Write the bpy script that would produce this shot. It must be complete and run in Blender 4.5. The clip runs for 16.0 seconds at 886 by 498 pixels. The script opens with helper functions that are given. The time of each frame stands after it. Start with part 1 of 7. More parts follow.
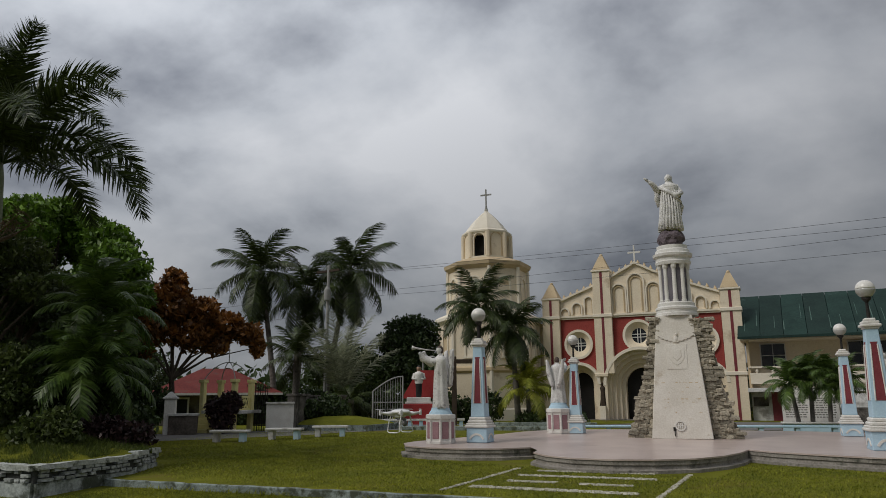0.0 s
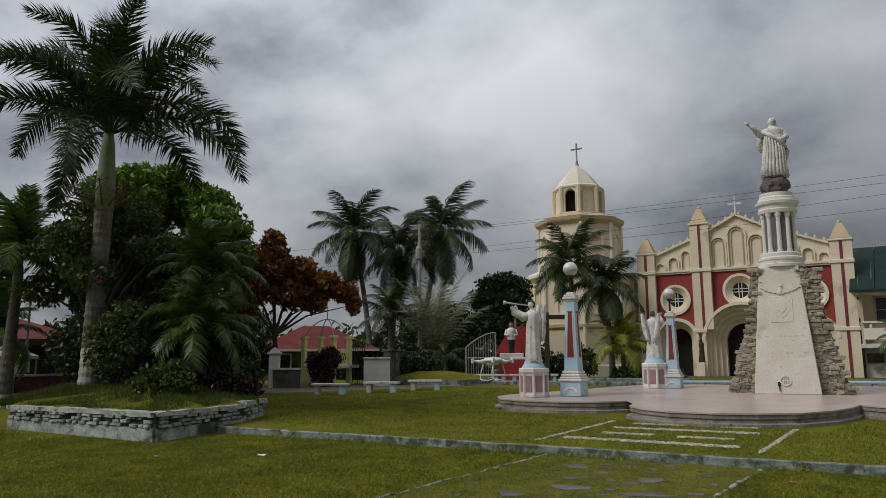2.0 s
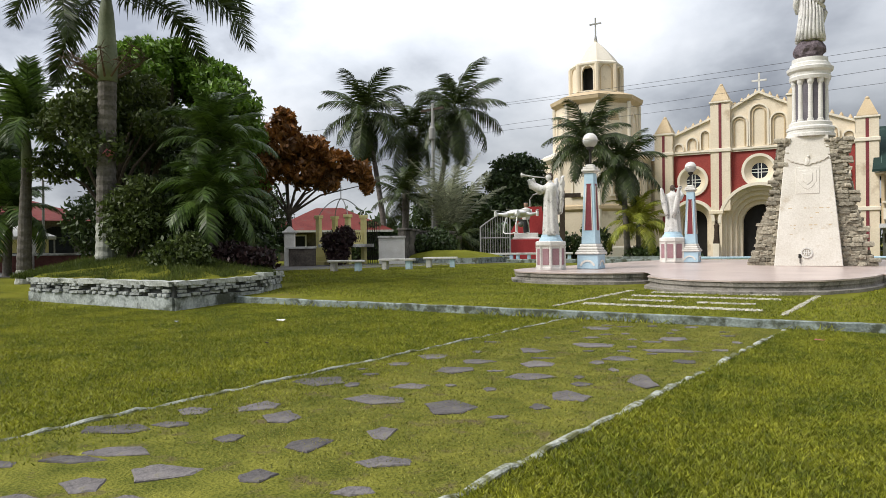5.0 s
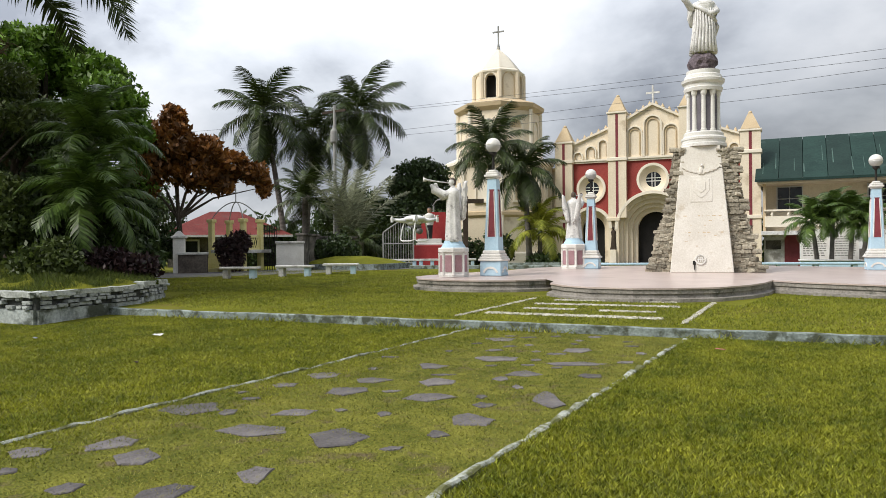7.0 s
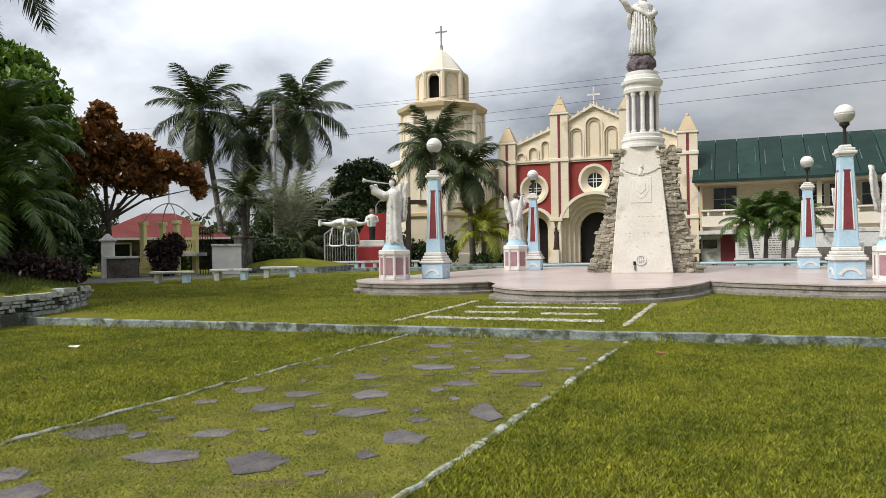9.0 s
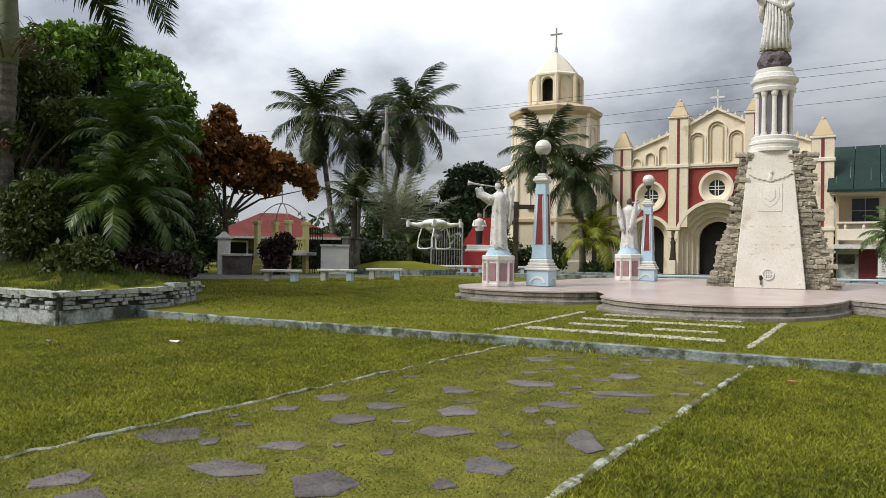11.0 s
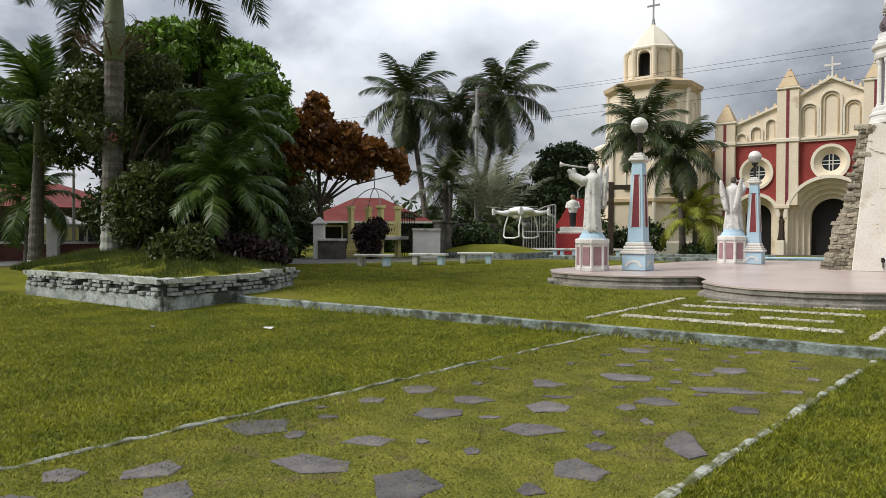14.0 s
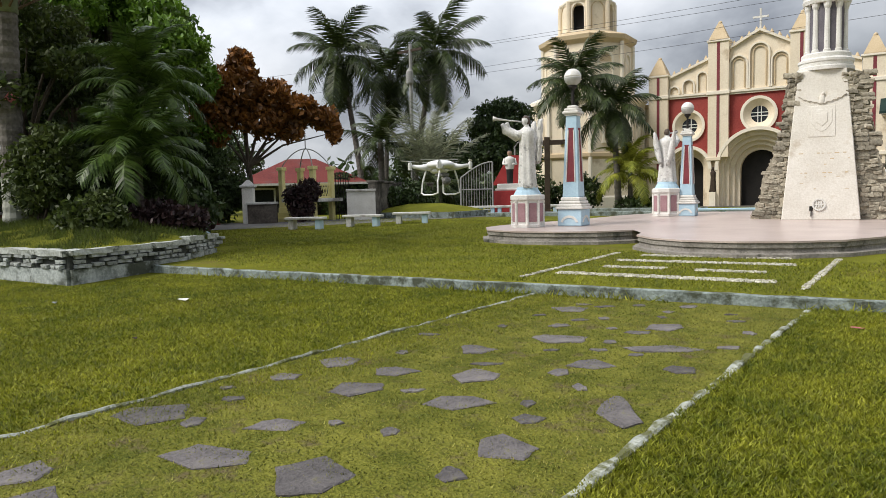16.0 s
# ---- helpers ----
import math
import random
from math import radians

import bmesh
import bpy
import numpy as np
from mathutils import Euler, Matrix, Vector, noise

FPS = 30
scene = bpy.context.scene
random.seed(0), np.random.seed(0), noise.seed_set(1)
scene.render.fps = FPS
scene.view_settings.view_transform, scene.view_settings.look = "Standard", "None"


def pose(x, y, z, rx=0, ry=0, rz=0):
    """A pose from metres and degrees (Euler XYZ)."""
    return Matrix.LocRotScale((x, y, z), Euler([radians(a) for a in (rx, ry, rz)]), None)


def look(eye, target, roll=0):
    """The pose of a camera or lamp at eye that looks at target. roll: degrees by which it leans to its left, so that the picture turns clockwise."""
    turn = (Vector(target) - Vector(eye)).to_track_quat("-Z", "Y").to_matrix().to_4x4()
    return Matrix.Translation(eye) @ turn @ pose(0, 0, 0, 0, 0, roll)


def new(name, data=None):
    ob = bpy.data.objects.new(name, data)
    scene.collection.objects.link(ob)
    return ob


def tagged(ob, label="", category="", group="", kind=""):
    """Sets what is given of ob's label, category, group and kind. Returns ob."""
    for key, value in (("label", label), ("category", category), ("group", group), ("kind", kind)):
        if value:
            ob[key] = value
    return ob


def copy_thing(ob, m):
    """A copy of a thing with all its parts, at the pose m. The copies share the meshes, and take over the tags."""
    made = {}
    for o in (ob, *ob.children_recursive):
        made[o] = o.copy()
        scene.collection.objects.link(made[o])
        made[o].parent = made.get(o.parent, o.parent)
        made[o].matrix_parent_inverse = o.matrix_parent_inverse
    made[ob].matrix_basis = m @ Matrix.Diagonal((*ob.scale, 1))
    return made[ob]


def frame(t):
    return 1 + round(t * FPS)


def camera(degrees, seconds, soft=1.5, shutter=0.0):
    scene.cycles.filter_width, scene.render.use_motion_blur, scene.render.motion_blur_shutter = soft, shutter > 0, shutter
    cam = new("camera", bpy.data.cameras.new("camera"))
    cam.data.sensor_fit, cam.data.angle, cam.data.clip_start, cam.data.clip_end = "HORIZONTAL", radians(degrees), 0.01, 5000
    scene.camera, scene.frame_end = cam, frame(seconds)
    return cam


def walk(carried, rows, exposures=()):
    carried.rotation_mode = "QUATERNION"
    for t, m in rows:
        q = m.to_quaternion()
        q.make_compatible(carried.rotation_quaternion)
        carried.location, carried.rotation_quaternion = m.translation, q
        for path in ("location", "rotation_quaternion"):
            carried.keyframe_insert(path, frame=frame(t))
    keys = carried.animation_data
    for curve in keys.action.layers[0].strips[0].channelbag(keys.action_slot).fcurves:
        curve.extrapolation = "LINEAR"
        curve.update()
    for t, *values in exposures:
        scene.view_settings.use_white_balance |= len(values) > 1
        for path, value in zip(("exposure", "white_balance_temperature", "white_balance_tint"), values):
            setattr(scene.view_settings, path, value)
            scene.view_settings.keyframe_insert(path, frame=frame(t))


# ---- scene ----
cam = camera(63.9, 16.0, soft=0.75)
PATH = [
    (0, (1.414, -0.885, 1.841), (0.351, 0.759, 2.249), -0.4),
    (0.5, (1.357, -0.925, 1.822), (0.267, 0.701, 2.228), -0.4),
    (1, (1.289, -0.88, 1.839), (0.112, 0.686, 2.242), -0.4),
    (1.5, (1.348, -0.86, 1.824), (0.103, 0.655, 2.219), -0.2),
    (2, (1.406, -0.855, 1.742), (0.127, 0.653, 2.039), -0.4),
    (2.5, (1.344, -0.815, 1.74), (0.024, 0.681, 1.89), -0.7),
    (3, (1.279, -0.789, 1.687), (-0.088, 0.668, 1.778), -1.2),
    (3.2, (1.258, -0.776, 1.658), (-0.133, 0.658, 1.74), -0.7),
    (5.3, (1.017, -0.55, 1.39), (-0.258, 0.99, 1.339), -0.3),
    (5.5, (0.958, -0.489, 1.392), (-0.253, 1.102, 1.33), -0.6),
    (6, (0.86, -0.42, 1.395), (-0.297, 1.211, 1.331), -1.2),
    (6.5, (0.808, -0.26, 1.416), (-0.344, 1.375, 1.398), -1.2),
    (7, (0.792, -0.111, 1.428), (-0.317, 1.553, 1.424), -0.5),
    (7.5, (0.767, 0.081, 1.445), (-0.303, 1.771, 1.423), -0.8),
    (8, (0.769, 0.112, 1.474), (-0.24, 1.839, 1.433), -0.3),
    (8.2, (0.77, 0.124, 1.456), (-0.198, 1.874, 1.465), -0.8),
    (10.3, (0.513, 0.582, 1.478), (-0.598, 2.245, 1.443), -0.7),
    (10.5, (0.498, 0.651, 1.466), (-0.672, 2.273, 1.447), 0.0),
    (11, (0.51, 0.771, 1.458), (-0.725, 2.343, 1.469), 0.8),
    (11.5, (0.486, 0.849, 1.483), (-0.757, 2.415, 1.528), -0.4),
    (12, (0.428, 0.89, 1.515), (-0.883, 2.399, 1.583), -0.3),
    (12.5, (0.406, 0.924, 1.499), (-0.981, 2.364, 1.523), 0.1),
    (13, (0.402, 0.939, 1.501), (-1.021, 2.344, 1.488), -0.6),
    (13.5, (0.403, 0.97, 1.491), (-1.022, 2.373, 1.461), -0.3),
    (14, (0.405, 0.977, 1.52), (-1.025, 2.375, 1.477), 0.2),
    (14.5, (0.406, 1.026, 1.501), (-1.012, 2.435, 1.451), 0.4),
    (15, (0.319, 1.178, 1.496), (-1.057, 2.628, 1.455), 0.8),
    (15.5, (0.226, 1.347, 1.504), (-1.123, 2.82, 1.4), -0.3),
    (16, (0.197, 1.457, 1.5), (-1.111, 2.962, 1.343), -1.3),
]
walk(cam, [(t, look(eye, target, roll)) for t, eye, target, roll in PATH],
     [(0, -0.65), (1.4, -0.67), (2.0, -0.55), (2.6, -0.27), (3.2, 0.05), (5.3, 0.57), (8.2, 0.55), (10.3, 0.4), (13.5, 0.35), (15.3, 0.4), (16, 0.5)])

# ---- world and light ----
def setup_world():
    w = bpy.data.worlds.new("overcast")
    scene.world = w
    w.use_nodes = True
    nt = w.node_tree
    nt.nodes.clear()
    N, L = nt.nodes.new, nt.links.new
    out = N("ShaderNodeOutputWorld")
    bg = N("ShaderNodeBackground")
    sky = N("ShaderNodeTexSky")
    sky.sky_type = "NISHITA"
    sky.sun_disc = False
    sky.sun_elevation, sky.sun_rotation = radians(46), radians(35)
    sky.dust_density = 3.0
    dim = N("ShaderNodeMixRGB")
    dim.blend_type = "MULTIPLY"
    dim.inputs[0].default_value = 1.0
    dim.inputs[2].default_value = (0.10, 0.10, 0.10, 1)
    L(sky.outputs[0], dim.inputs[1])
    tc = N("ShaderNodeTexCoord")
    sep = N("ShaderNodeSeparateXYZ")
    L(tc.outputs["Generated"], sep.inputs[0])
    up = N("ShaderNodeMath"); up.operation = "MAXIMUM"; up.inputs[1].default_value = 0.0
    L(sep.outputs[2], up.inputs[0])
    add = N("ShaderNodeMath"); add.operation = "ADD"; add.inputs[1].default_value = 0.42
    L(up.outputs[0], add.inputs[0])
    dx = N("ShaderNodeMath"); dx.operation = "DIVIDE"
    dy = N("ShaderNodeMath"); dy.operation = "DIVIDE"
    L(sep.outputs[0], dx.inputs[0]); L(add.outputs[0], dx.inputs[1])
    L(sep.outputs[1], dy.inputs[0]); L(add.outputs[0], dy.inputs[1])
    com = N("ShaderNodeCombineXYZ")
    L(dx.outputs[0], com.inputs[0]); L(dy.outputs[0], com.inputs[1])
    n1 = N("ShaderNodeTexNoise")
    n1.inputs["Scale"].default_value = 1.75
    n1.inputs["Detail"].default_value = 7.0
    n1.inputs["Roughness"].default_value = 0.53
    n1.inputs["Distortion"].default_value = 0.12
    off = N("ShaderNodeVectorMath"); off.operation = "ADD"; off.inputs[1].default_value = CLOUD_SHIFT
    L(com.outputs[0], off.inputs[0])
    L(off.outputs[0], n1.inputs["Vector"])
    ramp = N("ShaderNodeValToRGB")
    cr = ramp.color_ramp
    cr.elements[0].position, cr.elements[0].color = 0.37, (0.27, 0.29, 0.335, 1)
    cr.elements[1].position, cr.elements[1].color = 0.66, (0.84, 0.86, 0.9, 1)
    e = cr.elements.new(0.5); e.color = (0.57, 0.60, 0.65, 1)
    L(n1.outputs["Fac"], ramp.inputs[0])
    side = N("ShaderNodeMapRange")
    side.inputs[1].default_value, side.inputs[2].default_value = -0.9, 0.35
    side.inputs[3].default_value, side.inputs[4].default_value = 1.42, 0.5
    L(sep.outputs[0], side.inputs[0])
    glow = N("ShaderNodeVectorMath"); glow.operation = "SCALE"
    L(ramp.outputs[0], glow.inputs[0]); L(side.outputs[0], glow.inputs["Scale"])
    high = N("ShaderNodeMapRange")
    high.inputs[1].default_value, high.inputs[2].default_value = 0.12, 0.6
    high.inputs[3].default_value, high.inputs[4].default_value = 0.51, 1.66
    L(sep.outputs[2], high.inputs[0])
    dome = N("ShaderNodeVectorMath"); dome.operation = "SCALE"
    L(glow.outputs[0], dome.inputs[0]); L(high.outputs[0], dome.inputs["Scale"])
    mix = N("ShaderNodeMixRGB")
    mix.inputs[0].default_value = 0.9
    L(dim.outputs[0], mix.inputs[1]); L(dome.outputs[0], mix.inputs[2])
    L(mix.outputs[0], bg.inputs["Color"])
    bg.inputs["Strength"].default_value = 1.0
    L(bg.outputs[0], out.inputs[0])


CLOUD_SHIFT = (7.4, 2.6, 0.0)
setup_world()
sun = new("sun", bpy.data.lights.new("sun", "SUN"))
sun.data.energy, sun.data.angle, sun.data.color = 2.3, radians(24), (1.0, 0.945, 0.86)
sun.matrix_world = look((0, 0, 19), (9, 16, 0))

# ---- materials ----
def material(name, a, b, scale=3.0, rough=0.8, bump=0.3, fine=40.0, dirt=None, dirt_scale=1.2, dirt_cut=0.58, metal=0.0, island=0.0, bump_dist=0.02, spec=0.3, rand=0.0):
    m = bpy.data.materials.new(name)
    m.use_nodes = True
    nt = m.node_tree
    N, L = nt.nodes.new, nt.links.new
    bs = nt.nodes["Principled BSDF"]
    tc = N("ShaderNodeNewGeometry") if scale < 0 else N("ShaderNodeTexCoord")
    vec = tc.outputs["Object"] if scale > 0 else tc.outputs["Position"]
    scale = abs(scale)
    n1 = N("ShaderNodeTexNoise"); n1.inputs["Scale"].default_value = scale; n1.inputs["Detail"].default_value = 5
    n2 = N("ShaderNodeTexNoise"); n2.inputs["Scale"].default_value = fine; n2.inputs["Detail"].default_value = 3
    L(vec, n1.inputs["Vector"]); L(vec, n2.inputs["Vector"])
    avg = N("ShaderNodeMath"); avg.operation = "MULTIPLY_ADD"; avg.inputs[1].default_value = 0.45
    half = N("ShaderNodeMath"); half.operation = "MULTIPLY"; half.inputs[1].default_value = 0.55
    L(n1.outputs["Fac"], half.inputs[0]); L(n2.outputs["Fac"], avg.inputs[0]); L(half.outputs[0], avg.inputs[2])
    ramp = N("ShaderNodeValToRGB")
    ramp.color_ramp.elements[0].position, ramp.color_ramp.elements[0].color = 0.36, (*a, 1)
    ramp.color_ramp.elements[1].position, ramp.color_ramp.elements[1].color = 0.64, (*b, 1)
    L(avg.outputs[0], ramp.inputs[0])
    col = ramp.outputs[0]
    if island or rand:
        src = N("ShaderNodeNewGeometry").outputs["Random Per Island"] if island else N("ShaderNodeObjectInfo").outputs["Random"]
        k = island or rand
        mr = N("ShaderNodeMapRange"); mr.inputs[3].default_value = 1 - k; mr.inputs[4].default_value = 1 + k
        L(src, mr.inputs[0])
        mul = N("ShaderNodeVectorMath"); mul.operation = "SCALE"
        L(col, mul.inputs[0]); L(mr.outputs[0], mul.inputs["Scale"])
        col = mul.outputs[0]
    if dirt:
        n3 = N("ShaderNodeTexNoise"); n3.inputs["Scale"].default_value = dirt_scale; n3.inputs["Detail"].default_value = 8; n3.inputs["Roughness"].default_value = 0.65
        L(vec, n3.inputs["Vector"])
        r3 = N("ShaderNodeMapRange"); r3.inputs[1].default_value = dirt_cut; r3.inputs[2].default_value = dirt_cut + 0.12
        L(n3.outputs["Fac"], r3.inputs[0])
        mx = N("ShaderNodeMixRGB"); mx.inputs[2].default_value = (*dirt, 1)
        L(r3.outputs[0], mx.inputs[0]); L(col, mx.inputs[1])
        col = mx.outputs[0]
    L(col, bs.inputs["Base Color"])
    bs.inputs["Roughness"].default_value = rough
    bs.inputs["Metallic"].default_value = metal
    bs.inputs["Specular IOR Level"].default_value = spec
    if bump:
        bp = N("ShaderNodeBump"); bp.inputs["Strength"].default_value = bump; bp.inputs["Distance"].default_value = bump_dist
        L(n2.outputs["Fac"], bp.inputs["Height"]); L(bp.outputs[0], bs.inputs["Normal"])
    return m


def leaf_material(name, a, b, rough=0.5, var=0.35, trans=0.25):
    m = material(name, a, b, 1.5, rough, 0, 12.0, island=var, spec=0.35)
    nt = m.node_tree
    bs = nt.nodes["Principled BSDF"]
    tr = nt.nodes.new("ShaderNodeBsdfTranslucent")
    mx = nt.nodes.new("ShaderNodeMixShader")
    mx.inputs[0].default_value = trans
    src = bs.inputs["Base Color"].links[0].from_socket
    nt.links.new(src, tr.inputs["Color"])
    nt.links.new(bs.outputs[0], mx.inputs[1]); nt.links.new(tr.outputs[0], mx.inputs[2])
    nt.links.new(mx.outputs[0], nt.nodes["Material Output"].inputs[0])
    return m


LAWN = material("lawn", (0.085, 0.095, 0.01), (0.21, 0.215, 0.022), -0.9, 0.95, 0.8, 55.0, dirt=(0.16, 0.135, 0.035), dirt_scale=0.55, dirt_cut=0.56, bump_dist=0.04, spec=0.1)
PATHGRASS = material("worn_grass", (0.075, 0.09, 0.012), (0.225, 0.22, 0.038), -3.4, 0.95, 1.0, 50.0, dirt=(0.13, 0.105, 0.05), dirt_scale=4.2, dirt_cut=0.55, bump_dist=0.03, spec=0.1)
BLADE = leaf_material("grass_blade", (0.11, 0.14, 0.008), (0.29, 0.295, 0.025), 0.6, 0.6, 0.3)
# Mound blades: grass colour darkened to hold the shade of the plants above
MOUNDBLADE_SHADED = leaf_material("shaded_mound_grass_blade", (0.045, 0.072, 0.009), (0.12, 0.15, 0.022), 0.6, 0.6, 0.25)
BLADE_DRY = leaf_material("dry_grass_blade", (0.11, 0.135, 0.014), (0.3, 0.275, 0.06), 0.6, 0.6, 0.3)
ASPHALT = material("asphalt", (0.11, 0.11, 0.11), (0.2, 0.195, 0.185), -0.8, 0.9, 0.5, 30.0)
STONE = material("flagstone", (0.085, 0.077, 0.078), (0.175, 0.16, 0.157), 4.0, 0.85, 0.8, 45.0, dirt=(0.16, 0.15, 0.04), dirt_scale=6.0, dirt_cut=0.6, rand=0.3)
KERB = material("kerb_concrete", (0.13, 0.155, 0.145), (0.33, 0.385, 0.37), -3.5, 0.9, 0.7, 30.0, dirt=(0.075, 0.085, 0.06), dirt_scale=4.5, dirt_cut=0.47)
WORNWHITE = material("worn_white_kerb", (0.24, 0.26, 0.22), (0.47, 0.49, 0.44), -5.0, 0.9, 0.7, 40.0, dirt=(0.12, 0.125, 0.05), dirt_scale=6.5, dirt_cut=0.455)
PEBBLE = material("pale_pebble", (0.3, 0.285, 0.22), (0.62, 0.59, 0.5), 9.0, 0.85, 0.4, 60.0, island=0.3)
PAVING = material("polished_terrazzo", (0.44, 0.35, 0.32), (0.6, 0.5, 0.46), -1.2, 0.3, 0.04, 60.0, dirt=(0.36, 0.29, 0.26), dirt_scale=0.8, dirt_cut=0.6, spec=0.5)
PLINTH = material("weathered_plinth", (0.18, 0.165, 0.145), (0.36, 0.335, 0.3), -3.0, 0.9, 0.8, 25.0, dirt=(0.05, 0.055, 0.04), dirt_scale=2.0, dirt_cut=0.55)
PLANTERSTONE = material("planter_stone", (0.2, 0.215, 0.205), (0.46, 0.49, 0.48), 2.0, 0.9, 0.8, 22.0, dirt=(0.05, 0.06, 0.045), dirt_scale=3.0, dirt_cut=0.54, rand=0.3)
PLANTERDARK = material("planter_joint", (0.035, 0.038, 0.035), (0.08, 0.085, 0.08), -3.0, 0.95, 0.6, 20.0)
PLANTERCAP = material("planter_coping", (0.3, 0.32, 0.3), (0.6, 0.63, 0.6), -4.0, 0.9, 0.7, 22.0, dirt=(0.1, 0.11, 0.085), dirt_scale=4.0, dirt_cut=0.52)
PLANTERBASE = material("planter_base", (0.22, 0.25, 0.24), (0.5, 0.54, 0.53), -2.5, 0.9, 0.8, 20.0, dirt=(0.07, 0.08, 0.06), dirt_scale=2.2, dirt_cut=0.49)
WHITE = material("white_paint", (0.62, 0.6, 0.56), (0.8, 0.79, 0.76), 3.0, 0.7, 0.25, 35.0, dirt=(0.42, 0.4, 0.37), dirt_scale=3.5, dirt_cut=0.62)
STATUE = material("statue_paint", (0.56, 0.55, 0.53), (0.8, 0.79, 0.77), 5.0, 0.65, 0.8, 26.0, dirt=(0.27, 0.265, 0.26), dirt_scale=7.0, dirt_cut=0.57)
HAIR = material("statue_hair_paint", (0.06, 0.045, 0.035), (0.12, 0.09, 0.07), 8.0, 0.7, 0.3, 40.0)
PEDESTAL = material("cream_render", (0.65, 0.61, 0.54), (0.81, 0.78, 0.72), 1.5, 0.75, 0.25, 30.0, dirt=(0.5, 0.42, 0.31), dirt_scale=1.3, dirt_cut=0.56)
RUBBLE = material("rubble_stone", (0.17, 0.15, 0.115), (0.42, 0.38, 0.3), 3.5, 0.9, 0.9, 18.0, dirt=(0.06, 0.06, 0.045), dirt_scale=3.0, dirt_cut=0.58, rand=0.4)
ROCK = material("violet_rock", (0.07, 0.055, 0.065), (0.22, 0.18, 0.2), 6.0, 0.85, 0.9, 25.0)
LILAC = material("lilac_grey_paint", (0.11, 0.1, 0.12), (0.18, 0.165, 0.19), 4.0, 0.7, 0.2, 30.0)
LIGHTBLUE = material("light_blue_paint", (0.38, 0.55, 0.68), (0.5, 0.67, 0.78), 3.0, 0.6, 0.2, 30.0, dirt=(0.62, 0.65, 0.66), dirt_scale=3.0, dirt_cut=0.62)
MAROON = material("maroon_paint", (0.16, 0.03, 0.04), (0.24, 0.05, 0.06), 4.0, 0.6, 0.15, 30.0)
ROSE = material("dusty_rose_paint", (0.3, 0.17, 0.19), (0.4, 0.24, 0.26), 5.0, 0.7, 0.2, 30.0)
GLOBE = material("opal_globe", (0.72, 0.7, 0.66), (0.8, 0.79, 0.76), 2.0, 0.25, 0, 30.0, dirt=(0.5, 0.45, 0.4), dirt_scale=2.0, dirt_cut=0.66, spec=0.5)
GLOBEGREY = material("frosted_globe", (0.4, 0.4, 0.39), (0.5, 0.5, 0.48), 2.0, 0.2, 0, 30.0, spec=0.5)
IRON = material("dark_iron", (0.02, 0.02, 0.02), (0.05, 0.045, 0.04), 6.0, 0.6, 0.2, 40.0, metal=0.6)
CREAM = material("cream_wall", (0.7, 0.6, 0.45), (0.82, 0.73, 0.58), -0.5, 0.8, 0.15, 12.0, dirt=(0.5, 0.4, 0.27), dirt_scale=0.5, dirt_cut=0.6)
CREAMTRIM = material("cream_trim", (0.73, 0.66, 0.53), (0.83, 0.77, 0.66), -0.8, 0.75, 0.15, 14.0)
DOMEPALE = material("pale_dome_paint", (0.7, 0.64, 0.52), (0.82, 0.77, 0.67), -0.8, 0.7, 0.15, 14.0)
TAN = material("tan_cap", (0.52, 0.4, 0.25), (0.62, 0.5, 0.33), -1.5, 0.8, 0.2, 14.0)
REDWALL = material("brick_red_wall", (0.23, 0.035, 0.03), (0.32, 0.06, 0.05), -0.6, 0.75, 0.15, 12.0)
# Near-black: shadow painted into the church doors and the tower lantern core
DOORDARK_SHADE = material("dark_door_and_shade", (0.008, 0.007, 0.007), (0.02, 0.018, 0.016), -2.0, 0.7, 0.2, 20.0)
# Window glass; the red house archways use it as painted shade
GLASSDARK_SHADE = material("dark_glass_and_shade", (0.012, 0.014, 0.018), (0.03, 0.034, 0.04), 2.0, 0.12, 0, 20.0, spec=0.6)
WINFRAME = material("window_frame_white", (0.6, 0.6, 0.58), (0.72, 0.72, 0.7), 3.0, 0.6, 0.1, 30.0)
ROOFSTREAK = material("chalky_roof_paint", (0.05, 0.1, 0.085), (0.12, 0.18, 0.16), -1.5, 0.9, 0.1, 12.0)
GREENROOF = material("green_sheet_roof", (0.006, 0.024, 0.02), (0.016, 0.045, 0.037), -0.8, 0.75, 0.1, 9.0, dirt=(0.06, 0.1, 0.09), dirt_scale=0.7, dirt_cut=0.62, rand=0.25)
REDROOF = material("red_sheet_roof", (0.1, 0.015, 0.013), (0.18, 0.034, 0.028), -0.8, 0.85, 0.2, 10.0, dirt=(0.11, 0.05, 0.042), dirt_scale=1.6, dirt_cut=0.58)
YELLOW = material("pale_yellow_paint", (0.68, 0.6, 0.24), (0.78, 0.71, 0.36), -2.0, 0.75, 0.2, 20.0)
# Grey blockwork; also colours the red house wall as if shaded
GREYWALL_SHADE = material("grey_block_and_shaded_wall", (0.07, 0.063, 0.055), (0.2, 0.185, 0.165), -1.6, 0.9, 0.6, 15.0, dirt=(0.035, 0.032, 0.028), dirt_scale=1.1, dirt_cut=0.48)
BLOCKDARK = material("dark_block_wall", (0.06, 0.05, 0.045), (0.15, 0.13, 0.11), -2.5, 0.9, 0.6, 15.0, dirt=(0.2, 0.18, 0.16), dirt_scale=1.6, dirt_cut=0.58)
WHITEWALL = material("stained_white_wall", (0.52, 0.52, 0.5), (0.72, 0.72, 0.7), -1.0, 0.85, 0.3, 15.0, dirt=(0.26, 0.25, 0.23), dirt_scale=1.0, dirt_cut=0.5)
